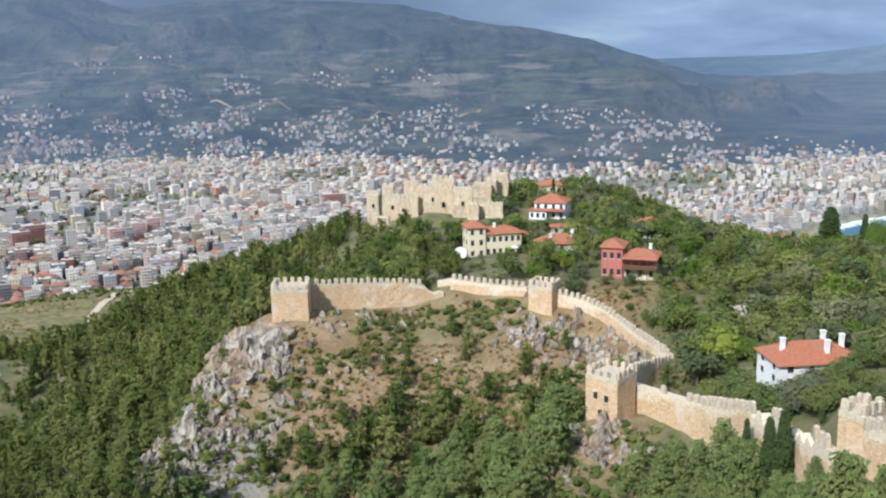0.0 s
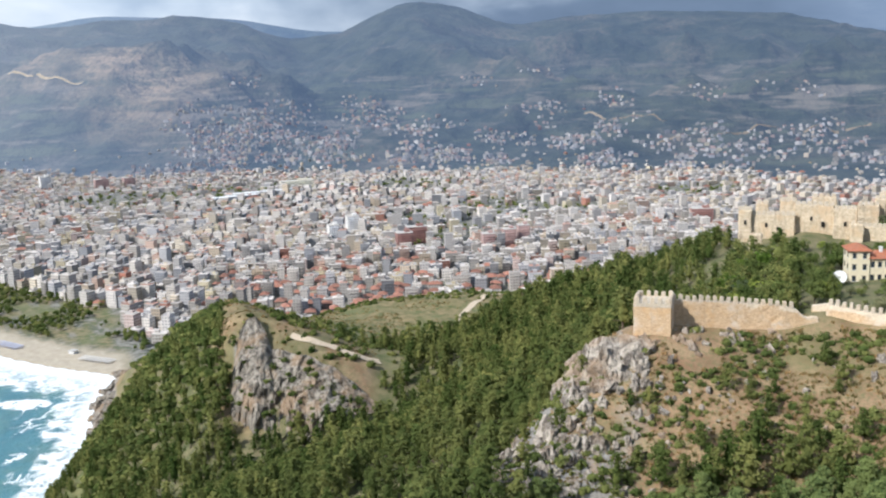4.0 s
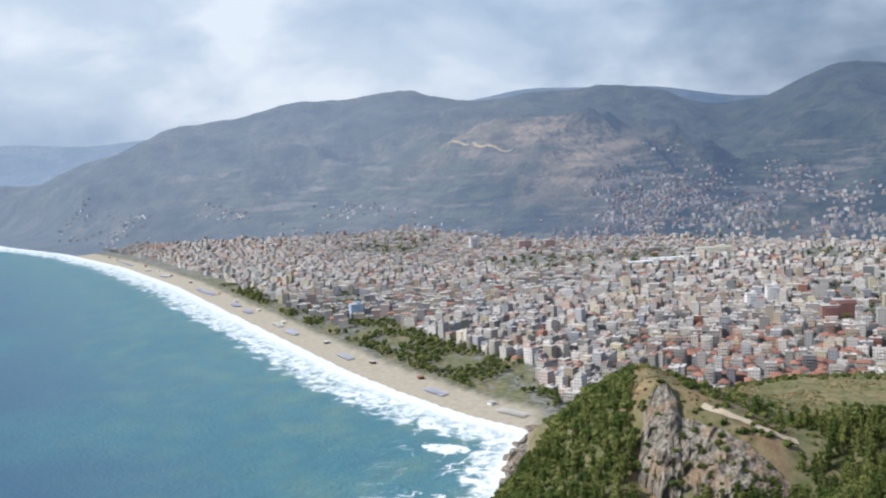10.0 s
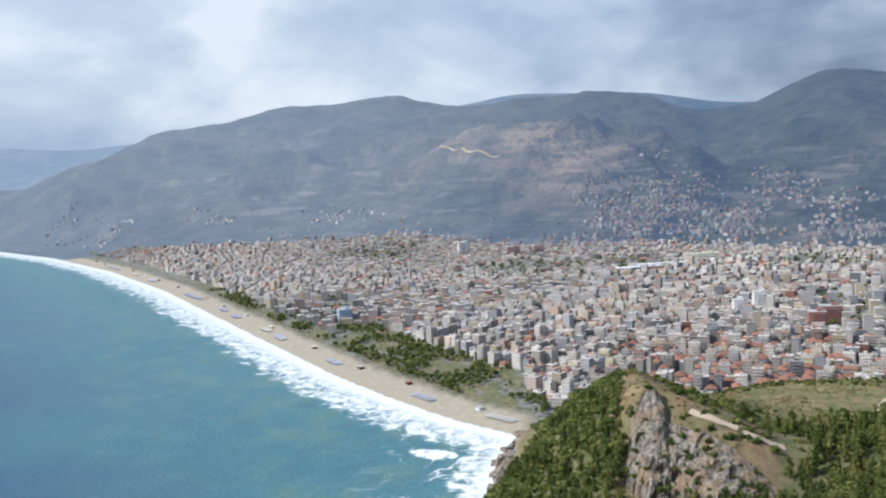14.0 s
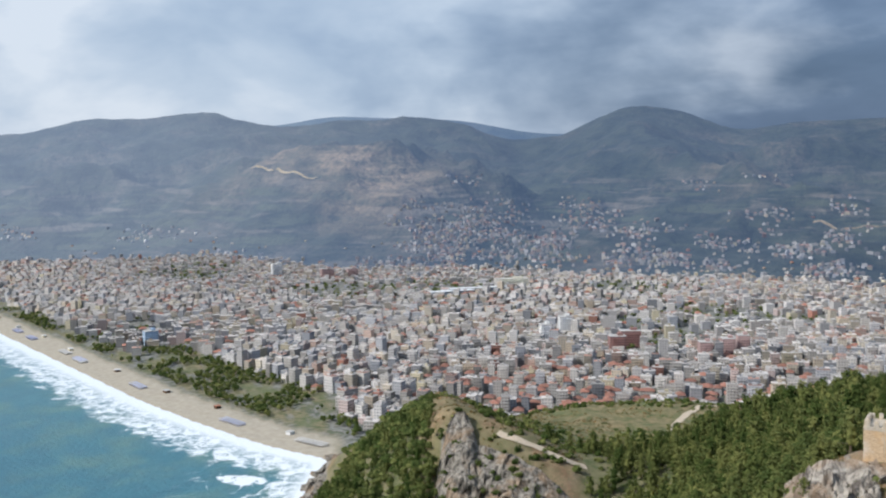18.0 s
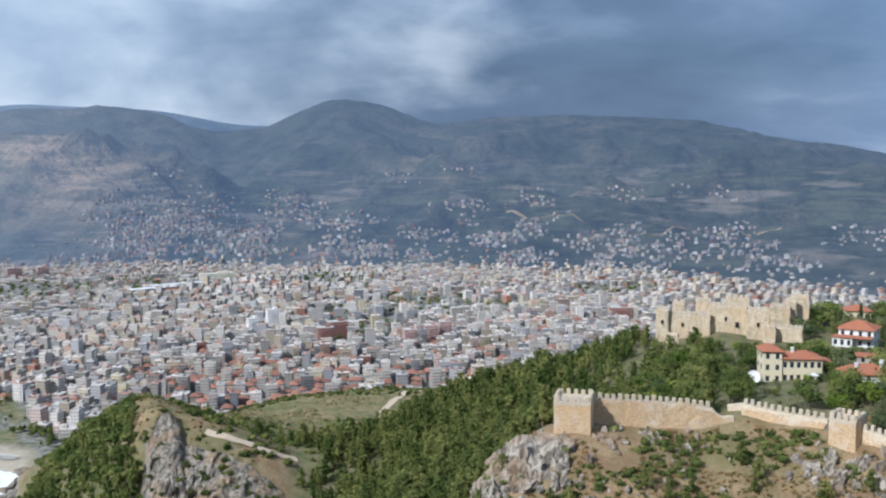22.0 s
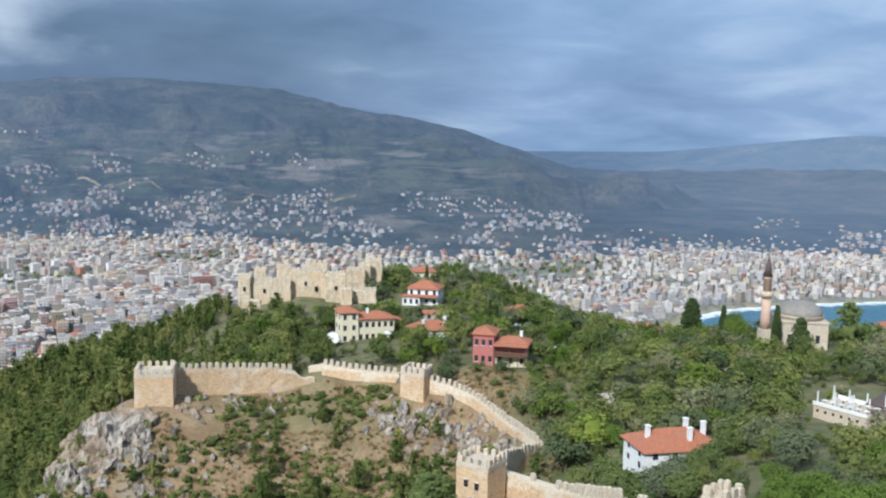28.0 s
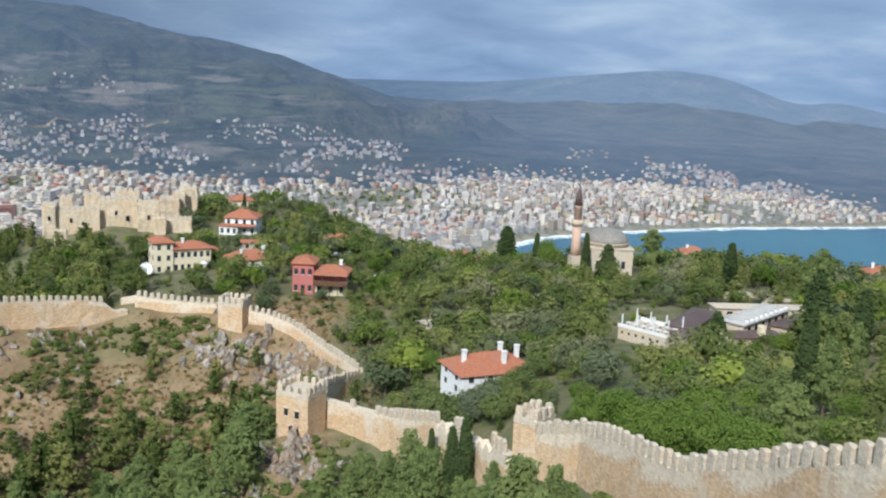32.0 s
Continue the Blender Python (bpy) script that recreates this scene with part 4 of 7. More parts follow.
def curtain(label, route, drop=9.0, pitch=1.9, tooth=1.0, thick=1.5, ruined=(), seed=1, bare=(), pale=0.0):
    """A battlemented wall along a route of (turn, distance, height of the merlons' heads)."""
    r = random.Random(seed)
    pts = [around(a, d, z - 1.75) for a, d, z in route]
    base = thing("castle_wall", label, "castle wall", (pts[0].x, pts[0].y, ground(pts[0].x, pts[0].y)))
    o = base.location.copy()
    stops, run = [], 0.0
    for p, q in zip(pts, pts[1:]):
        n = max(2, int((q - p).xy.length / 1.1))
        stops += [(p.lerp(q, k / n), (q - p).xy.normalized()) for k in range(n)]
    stops.append((pts[-1], stops[-1][1]))
    xs, ys = np.array([p.x for p, _ in stops]), np.array([p.y for p, _ in stops])
    low = land_height(xs, ys)
    verts, faces, rows = [], [], 9
    for k, (p, way) in enumerate(stops):
        side = Vector((-way.y, way.x, 0))
        if side.dot(Vector((p.x, p.y, 0))) > 0:
            side = -side
        foot = min(low[k] - 1.5, p.z - drop * 0.6)
        top = p.z - (r.uniform(0, 2.2) if any(a <= k / len(stops) <= b for a, b in ruined) else r.uniform(0, 0.08))
        for j in range(rows):
            z = foot + (top - foot) * j / (rows - 1)
            out = thick / 2 + 0.25 * (1 - j / (rows - 1)) + (noise.noise(Vector((p.x, p.y, z)) * 0.9) * 0.14 if j < rows - 1 else 0.0)
            verts.append(Vector((p.x, p.y, z)) + side * out - o)
        for z in (top, foot):
            verts.append(Vector((p.x, p.y, z)) - side * (thick / 2) - o)
        if k:
            m = rows + 2
            a, b = (k - 1) * m, k * m
            faces += [(a + j, b + j, b + j + 1, a + j + 1) for j in range(m - 1)]
    m = rows + 2
    faces += [tuple(range(m)), tuple(range((len(stops) - 1) * m, len(stops) * m))[::-1]]
    ob = mesh_object("curtain", verts, faces, OCHRE_STONE, base)
    # old plaster and newer masonry hold on towards the battlements
    coat = np.ones((len(verts), 4), np.float32)
    for k, (p, _) in enumerate(stops):
        for j in range(m):
            up = j / (rows - 1) if j < rows else 1.0
            coat[k * m + j, :3] = min(1.0, max(0.0, up * 1.5 - 0.62 + pale + 0.5 * noise.noise(Vector((p.x * 0.16, p.y * 0.16, j * 0.35)))))
    ob.data.color_attributes.new("plaster", "FLOAT_COLOR", "POINT").data.foreach_set("color", coat.ravel())
    run = np.r_[0, np.cumsum([(b - a).length for (a, _), (b, _) in zip(stops, stops[1:])])]
    for at in np.arange(pitch * 0.6, run[-1] - 0.3, pitch):
        k = min(int(np.searchsorted(run, at)), len(stops) - 1)
        f = k / len(stops)
        if any(a <= f <= b for a, b in list(ruined) + list(bare)) and r.random() < 0.75:
            continue
        way = stops[k][1]
        p = stops[k - 1][0].lerp(stops[k][0], (at - run[k - 1]) / max(run[k] - run[k - 1], 1e-6))
        side = Vector((-way.y, way.x, 0))
        if side.dot(Vector((p.x, p.y, 0))) > 0:
            side = -side
        c = p + side * (thick / 2 - 0.3) - o
        turn = math.atan2(way.y, way.x) + r.uniform(-0.05, 0.05)
        m = Matrix.LocRotScale(c, Euler((r.uniform(-0.03, 0.03), r.uniform(-0.03, 0.03), turn)), (tooth * r.uniform(0.86, 1.06), 1, tooth * r.uniform(0.78, 1.08)))
        share("merlon", r.choice(MERLONS), base, m)
    KEEP_OUT.extend((p.x, p.y, 2.2) for p, _ in stops)
    return base


def tower(label, a, b, depth, top, seed=1, windows=(), teeth=True, foot_extra=1.5):
    """A square tower: its front runs from a to b (turn, distance); top: height of the merlons' heads."""
    r = random.Random(seed)
    pa, pb = around(*a), around(*b)
    way = (pb - pa).normalized()
    back = Vector((-way.y, way.x, 0))
    if back.dot(pa) < 0:
        back = -back
    width = (pb - pa).length
    mid = (pa + pb) / 2 + back * depth / 2
    low = min(ground(*(p.xy)) for p in (pa, pb, pa + back * depth, pb + back * depth)) - foot_extra
    base = thing("castle_tower", label, "tower", (mid.x, mid.y, low))
    turn = math.atan2(way.y, way.x)
    high = top - 1.75 - low
    shell = box_bm(width, depth, high, 0.12)
    bmesh.ops.subdivide_edges(shell, edges=[e for e in shell.edges if e.calc_length() > 2], cuts=5, use_grid_fill=True)
    for v in shell.verts:
        v.co += Vector((1, 1, 0.2)) * noise.noise(v.co * 0.8 + Vector((seed, 0, 0))) * 0.12
    part("shell", shell, OCHRE_STONE, base, "", Matrix.Rotation(turn, 4, "Z"))
    cap = box_bm(width + 0.1, depth + 0.1, 0.9, 0.05, high - 0.85)
    part("parapet", cap, PALE_STONE, base, "", Matrix.Rotation(turn, 4, "Z"))
    for along, up, wide, tall in windows:
        m = Matrix.Rotation(turn, 4, "Z") @ Matrix.Translation((along * width / 2, -depth / 2 * (1 if back.dot(Vector((-way.y, way.x, 0))) > 0 else -1), high * up))
        hole = part("window", box_bm(wide, 0.34, tall, 0.05), DARK, base, "small dark window opening", m)
        part("lintel", box_bm(wide + 0.5, 0.46, 0.3, 0.05, tall), PALE_STONE, hole)
        part("sill", box_bm(wide + 0.3, 0.46, 0.2, 0.04, -0.2), PALE_STONE, hole)
    if teeth:
        n, m = max(2, round(width / 1.6)), max(2, round(depth / 1.6))
        spots = [((k + 0.5) / n - 0.5, s, 0.0) for k in range(n) for s in (-0.5, 0.5)] + [((k + 0.5) / m - 0.5, s, 1.0) for k in range(m) for s in (-0.5, 0.5)]
        for u, s, side in spots:
            c = Vector((u * width, s * (depth - 0.6), high)) if not side else Vector((s * (width - 0.6), u * depth, high))
            m4 = Matrix.Rotation(turn, 4, "Z") @ Matrix.LocRotScale(c, Euler((0, 0, side * math.pi / 2)), (r.uniform(0.74, 0.88), 1, r.uniform(0.68, 0.88)))
            share("merlon", r.choice(MERLONS), base, m4)
    KEEP_OUT.append((mid.x, mid.y, max(width, depth) * 0.75))
    return base


tower("square ochre stone tower with battlements on a limestone crag", (12.3, 236), (10.2, 235), 8.0, 192.7, 1)
curtain("long ochre curtain wall with battlements above a dry slope", [(10.3, 243, 192.0), (8, 245, 191.4), (5.5, 247, 190.8), (4.1, 248, 190.1), (3.2, 249, 189.0), (2.4, 250, 187.4)], 9, 1.62, 0.8, ruined=((0.86, 1.0),), seed=2, pale=-0.35)
curtain("short recessed grey wall in the gap between two walls", [(2.7, 256, 188.6), (1.6, 255.5, 189.6)], 6, 50, seed=21)
curtain("pale battlemented wall running along the dry slope", [(1.9, 253, 190.0), (0, 250, 189.4), (-2.5, 248, 189.0)], 6, 1.62, 0.8, seed=3)
tower("square wall tower of pale and ochre stone", (-2.54, 242), (-3.9, 239.5), 6.0, 190.7, 4)
curtain("curving battlemented wall stepping down towards a lower tower",
        [(-3.9, 244, 188.9), (-5.8, 240, 187.9), (-6.8, 236, 187.2), (-7.8, 230, 186.2), (-9.1, 220, 185.3), (-10.7, 206, 185.8)], 10, 1.62, 0.8, seed=5)
curtain("short battlemented wall joining a tower", [(-10.6, 204, 185.2), (-9.6, 197, 186.5), (-8.6, 188, 188.2)], 7, 1.62, 0.8, seed=6)
tower("tall square ochre tower with two windows and battlements", (-5.9, 179), (-7.75, 175.5), 6.6, 190.2, 7, ((-0.35, 0.62, 0.8, 1.3), (0.32, 0.6, 0.8, 1.3), (-0.05, 0.36, 0.75, 1.1)))
curtain("ochre battlemented wall half hidden by pines and cypresses",
        [(-8.7, 184, 187.0), (-10.9, 176, 188.0), (-12.9, 168, 189.5), (-14.4, 160, 192.0), (-15.9, 152, 195.2), (-17.6, 143, 197.0), (-19.1, 135, 198.4), (-19.9, 130, 199)], 10, ruined=((0.60, 0.68), (0.76, 0.9)), bare=((0.0, 0.25),), seed=8)
tower("ruined narrow wall tower of pale stone", (-19.9, 128), (-21.2, 126), 4.5, 205.4, 9)
curtain("near battlemented wall of weathered grey stone",
        [(-21.4, 127, 203.6), (-24.2, 119, 207.4), (-26.5, 108, 210.7), (-29.8, 95, 213.7), (-32.5, 87, 217.6), (-35.2, 80, 221.4), (-37, 75, 223.7), (-40, 69, 227.0), (-46, 60, 231.6), (-60, 48, 239)], 11, seed=10, pale=-0.12)


# ---- the inner fort on the hilltop: towers and walls of pale stone ----
def fort_colour(n, place):
    """Pale coursed stone with ochre flanks, dark joints and stains."""
    course = n.scaled(place, (1, 1, 2.0))
    block, wide, stain = n.noise(course, 1.3, 5, 0.7), n.noise(place, 0.2, 4, 0.6), n.noise(n.scaled(place, (1, 1, 0.25)), 0.8, 4, 0.65)
    c = n.mix(n.grey(block, 0.34, 0.66), (0.42, 0.33, 0.22), (0.70, 0.59, 0.43))
    c = n.mix(n.math("MULTIPLY", n.grey(wide, 0.5, 0.62), 0.6), c, (0.56, 0.40, 0.24))
    c = n.mix(n.math("MULTIPLY", n.grey(stain, 0.50, 0.66), 0.55), c, (0.30, 0.24, 0.17))
    return c, block, 0.12


FORT_STONE = material("fort_stone", fort_colour, 0.93)


def fort():
    base = thing("hilltop_fort", "ruined hilltop fort of pale ochre stone among trees", "fort", around(3, 352, 184))
    o = base.location.copy()

    def block(name, t0, t1, d, depth, top, foot, seed, teeth=0, mat=FORT_STONE, rise=0.0):
        a, b = around(t0, d), around(t1, d + rise)
        way = (b - a).normalized()
        back = Vector((-way.y, way.x, 0))
        if back.dot(a) < 0:
            back = -back
        mid = (a + b) / 2 + back * depth / 2
        w = (b - a).length
        bm = box_bm(w, depth, top - foot, 0.25)
        bmesh.ops.subdivide_edges(bm, edges=[e for e in bm.edges if e.calc_length() > 3], cuts=4, use_grid_fill=True)
        for v in bm.verts:
            up = v.co.z / (top - foot)
            v.co += Vector((noise.noise(v.co * 0.4 + Vector((seed, 3, 0))), noise.noise(v.co * 0.4 + Vector((0, seed, 9))), noise.noise(v.co * 0.5 + Vector((seed, 0, 0))) * 1.3 * (up > 0.98))) * 0.45
        ob = part(name, bm, mat, base, "", Matrix.Translation(Vector((mid.x, mid.y, foot)) - o) @ Matrix.Rotation(math.atan2(way.y, way.x), 4, "Z"))
        for k in range(teeth):
            c = a.lerp(b, (k + 0.5) / teeth) + back * 0.5
            share("merlon", MERLONS[k % 7], base, Matrix.LocRotScale(Vector((c.x, c.y, top - 0.2)) - o, Euler((0, 0, math.atan2(way.y, way.x))), (1.1, 1, 0.8)))
        KEEP_OUT.append((mid.x, mid.y, max(w, depth) * 0.6))
        return ob

    block("bastion", 6.65, 5.95, 344, 7, 196.2, 182, 1, 4)
    block("turret", 5.75, 5.1, 353, 5, 197.0, 184, 12, 2)
    block("rampart", 5.97, 3.7, 345.5, 3, 194.6, 183, 2, 9)
    block("keep", 4.5, 3.68, 351, 8, 198.4, 184, 3, 3)
    block("rampart", 3.72, 1.75, 348, 3, 197.6, 184, 4, 7)
    block("rear_wall", 2.9, 1.65, 364, 2.5, 198.0, 186, 10, 4)
    block("bastion", 1.78, 0.62, 344.5, 7, 196.9, 184, 5, 4)
    block("outwork", 0.95, 0.3, 341.5, 3, 192.6, 184, 13, 2)
    block("rampart", 0.32, -1.1, 345, 1.4, 191.4, 185, 9, 6)
    block("rampart", 0.62, -0.45, 358, 2.5, 196.4, 186, 6, 4)
    block("turret", -0.42, -1.4, 365, 6, 199.2, 186, 7, 3)
    block("turret", -0.2, -0.75, 361, 3, 198.2, 186, 11, 2)
    block("outwork", 6.05, 5.4, 327, 5, 191.0, 178, 8, 0)
    for t0, d0, z, w, h in ((5.2, 345.5, 190.5, 0.8, 1.3), (4.6, 345.5, 189.5, 0.7, 1.1), (2.9, 348, 192.5, 0.8, 1.3), (2.3, 348, 190.5, 1.1, 1.7), (1.2, 344.5, 191.5, 0.8, 1.4), (6.3, 344, 191.5, 0.7, 1.3)):
        p = around(t0, d0, z) - o
        part("loophole", box_bm(w, 1.0, h, 0.05), DARK, base, "", Matrix.Translation(p) @ Matrix.Rotation(radians(t0), 4, "Z"))


fort()
curtain("low stone wall winding down the wooded slope", [(6.5, 338, 188.5), (7.2, 330, 184.5), (8.2, 318, 181), (9.6, 300, 178.5)], 4, 50, 1.0, seed=12)

# ---- houses of the old village ----
def tile_colour(n, place):
    rows = n.noise(n.scaled(place, (1, 1, 3)), 2.4, 4, 0.7)
    wide = n.noise(place, 0.5, 4)
    c = n.mix(n.grey(rows, 0.32, 0.68), (0.25, 0.085, 0.045), (0.46, 0.185, 0.10))
    return n.mix(n.math("MULTIPLY", n.grey(wide, 0.48, 0.66), 0.7), c, (0.30, 0.15, 0.10)), rows, 0.08


TILE = material("roof_tile", tile_colour, 0.85)


def plaster(name, colour):
    dark = tuple(q * 0.72 for q in colour)
    return material(name, speckled(dark, colour, 0.6, 1.6, 0.01, tuple(q * 0.86 for q in colour)), 0.85)


WHITE, CREAM, PINK = plaster("white_plaster", (0.80, 0.79, 0.76)), plaster("cream_plaster", (0.76, 0.67, 0.47)), plaster("pink_plaster", (0.50, 0.18, 0.155))
PALE_BLUE = plaster("pale_blue_plaster", (0.55, 0.66, 0.80))
WOOD = material("dark_wood", speckled((0.06, 0.035, 0.02), (0.16, 0.09, 0.05), 0.3, 1.2, 0.01), 0.7)
GLASS = material("window_glass", speckled((0.02, 0.025, 0.03), (0.05, 0.06, 0.07), 0.8), 0.12)
LEAD = material("lead_sheet", speckled((0.19, 0.17, 0.145), (0.30, 0.275, 0.24), 0.7, 1.0, 0.02), 0.6)


def hip_bm(w, d, rise, eave=0.55, thick=0.18):
    """A hipped roof with eaves, its underside closed."""
    w, d = w / 2 + eave, d / 2 + eave
    r = max(w - d, 0.05) if w >= d else 0.05
    q = max(d - w, 0.05) if d > w else 0.05
    bm = bmesh.new()
    lo = [bm.verts.new((x * w, y * d, -thick)) for x, y in ((-1, -1), (1, -1), (1, 1), (-1, 1))]
    hi = [bm.verts.new((x * w, y * d, 0)) for x, y in ((-1, -1), (1, -1), (1, 1), (-1, 1))]
    if w >= d:
        e, f = bm.verts.new((-r, 0, rise)), bm.verts.new((r, 0, rise))
        roof = [(hi[0], hi[1], f, e), (hi[1], hi[2], f), (hi[2], hi[3], e, f), (hi[3], hi[0], e)]
    else:
        e, f = bm.verts.new((0, -q, rise)), bm.verts.new((0, q, rise))
        roof = [(hi[0], hi[1], e), (hi[1], hi[2], f, e), (hi[2], hi[3], f), (hi[3], hi[0], e, f)]
    for face in roof + [tuple(lo[::-1])] + [(lo[k], lo[(k + 1) % 4], hi[(k + 1) % 4], hi[k]) for k in range(4)]:
        bm.faces.new(face)
    return bm


def wing(parent, at, w, d, h, rise, walls, floors, bays, roof=TILE, side_bays=2, chimneys=()):
    """One volume of a house: walls, hipped roof, windows on the front (-y) and the +x and -x sides."""
    part("wall", box_bm(w, d, h + 2.0, 0.04, -2.0), walls, parent, "", at)
    part("roof", hip_bm(w, d, rise), roof, parent, "", at @ Matrix.Translation((0, 0, h)))
    for f in range(floors):
        z = h * (f + 0.32) / floors
        tall = min(1.45, h / floors * 0.45)
        spots = [(Matrix.Translation(((k + 0.5) / bays * w - w / 2, -d / 2, z))) for k in range(bays)]
        for s in (-1, 1):
            spots += [Matrix.Translation((s * w / 2, (k + 0.5) / side_bays * d - d / 2, z)) @ Matrix.Rotation(s * math.pi / 2, 4, "Z") for k in range(side_bays)]
        for m in spots:
            win = part("window", box_bm(0.95, 0.10, tall, 0.0), GLASS, parent, "", at @ m)
            part("frame", box_bm(1.15, 0.16, 0.12, 0.02, tall), WOOD, win)
            part("sill", box_bm(1.2, 0.26, 0.1, 0.02, -0.1), WHITE, win)
    for x, y, up in chimneys:
        c = part("chimney", box_bm(0.75, 0.75, up + 1.2, 0.04, -1.2), WHITE, parent, "white plastered chimney", at @ Matrix.Translation((x, y, h + rise * 0.55)))
        part("cap", box_bm(0.95, 0.95, 0.18, 0.03, up), WHITE, c)


def house(label, turn, d, z, facing, wings, name="house", category="house"):
    """wings: (x, y, turn, w, d, h, rise, walls, floors, bays, chimneys); facing: degrees that the front is turned from the citadel."""
    at = around(turn, d, z)
    base = thing(name, label, category, at)
    for x, y, a, w, dp, h, rise, walls, floors, bays, chimneys in wings:
        m = Matrix.Rotation(radians(turn + facing), 4, "Z") @ Matrix.Translation((x, y, 0)) @ Matrix.Rotation(radians(a), 4, "Z")
        wing(base, m, w, dp, h, rise, walls, floors, bays, TILE, 2, chimneys)
        p = Matrix.Translation(at) @ m
        KEEP_OUT.append((p.translation.x, p.translation.y, max(w, dp) * 0.62))
    return base


mansion = house("cream three-storey stone mansion with red tiled roofs", -0.45, 292, 185.4, 14,
                [(-5.3, 0, 0, 5.2, 7.0, 9.3, 1.5, CREAM, 3, 2, ()), (2.7, 0.8, 0, 10.8, 7.6, 7.2, 1.7, CREAM, 2, 6, ((-2.0, -1.0, 1.5),))])
part("porch_roof", box_bm(3.4, 7.0, 0.25, 0.04), TILE, mansion, "", Matrix.Rotation(radians(13.5), 4, "Z") @ Matrix.Translation((9.6, 0.8, 6.3)) @ Matrix.Rotation(0.25, 4, "Y"))
for y in (-2.2, 3.4):
    part("porch_post", box_bm(0.25, 0.25, 7.8, 0.02, -2.0), WOOD, mansion, "", Matrix.Rotation(radians(13.5), 4, "Z") @ Matrix.Translation((10.8, y, 0)))
white_house = house("white two-storey house with a red hipped roof", -3.9, 345, 187.0, -12, [(0, 0, 0, 10.5, 9, 6.0, 2.4, WHITE, 2, 4, ()), (-3.5, -5.0, 0, 6, 4, 3.6, 0.4, WHITE, 1, 3, ())])
part("terrace_roof", box_bm(9.0, 2.6, 0.2, 0.03), TILE, white_house, "", Matrix.Rotation(radians(-15.9), 4, "Z") @ Matrix.Translation((0.6, -5.6, 3.6)) @ Matrix.Rotation(0.18, 4, "X"))
house("white house with an old tiled roof behind a cypress", -3.75, 378, 189.8, 10, [(0, 0, 0, 7.8, 7, 4.0, 1.8, CREAM, 1, 3, ())])
house("low house with an orange tiled roof and white chimneys", -4.2, 284, 188.8, 20, [(0, 0, 0, 11.5, 7, 2.6, 2.2, WHITE, 1, 3, ((-2.5, -1.2, 1.2), (4.3, 0, 1.2), (5.4, 2.6, 1.2)))])
house("small pinkish stone house among trees", -4.6, 303, 189.8, 5, [(0, 0, 0, 8, 5, 2.6, 0.5, STONE, 1, 3, ())])
pink = house("pink timber-framed mansion with red tiled roofs and a balcony", -8.1, 262, 186.6, -8,
             [(-3.2, 0, 0, 5.4, 7.6, 8.6, 1.6, PINK, 2, 3, ()), (3.8, 0.6, 0, 8.6, 6.4, 6.4, 1.4, CREAM, 2, 3, ((2.0, 2.0, 1.4),))])
front = Matrix.Rotation(radians(-16.1), 4, "Z")
part("gallery_floor", box_bm(8.4, 2.0, 0.2, 0.03), WOOD, pink, "dark timber balcony", front @ Matrix.Translation((3.9, -3.5, 3.1)))
part("gallery_rail", box_bm(8.4, 0.1, 0.9, 0.02, 0.2), WOOD, pink, "", front @ Matrix.Translation((3.9, -4.4, 3.1)))
part("gallery_wall", box_bm(8.2, 0.12, 2.8, 0.02), PINK, pink, "", front @ Matrix.Translation((3.9, -2.72, 3.3)))
part("gallery_roof", box_bm(9.0, 2.6, 0.2, 0.03), TILE, pink, "", front @ Matrix.Translation((3.9, -3.6, 6.0)) @ Matrix.Rotation(0.2, 4, "X"))
for k in range(5):
    part("gallery_post", box_bm(0.2, 0.2, 6.0, 0.02, 0.0), WOOD, pink, "", front @ Matrix.Translation((0.0 + k * 1.95, -4.4, 0)))
house("white and blue house with a tiled roof", -9.3, 318, 184.6, 15, [(0, 0, 0, 9, 7, 6.0, 2.0, PALE_BLUE, 2, 3, ())])
house("white house with a wide orange hipped roof and four chimneys", -18.1, 173, 192.3, 26,
      [(0.4, 0, 0, 14.2, 9.2, 4.0, 2.6, WHITE, 2, 4, ((-5.0, -0.4, 1.7), (1.6, -2.7, 1.7), (3.4, 2.6, 1.7), (5.6, 0.4, 1.7)))])
house("low house with an orange tiled roof among trees", -16.2, 330, 181.0, 10, [(0, 0, 0, 11, 7, 3.4, 2.2, WHITE, 1, 4, ())])
house("low outbuilding with an orange tiled roof", -17.7, 315, 181.4, -10, [(0, 0, 0, 7, 5, 2.4, 1.6, WHITE, 1, 3, ())])
house("white house with an orange tiled roof behind the mosque", -29.2, 350, 183.2, 22, [(0, 0, 0, 9.5, 8, 4.6, 2.4, WHITE, 1, 3, ((-2, 0, 1.2),))])
house("house with an orange roof behind conifers", -33.6, 335, 186.2, 18, [(0, 0, 0, 11, 8, 3.8, 2.4, CREAM, 1, 4, ())])
house("white house with a tiled roof at the plateau's rim", -39.0, 322, 189.2, 12, [(0, 0, 0, 10, 8, 3.6, 2.2, WHITE, 1, 4, ((-3, 0, 1.4),))])


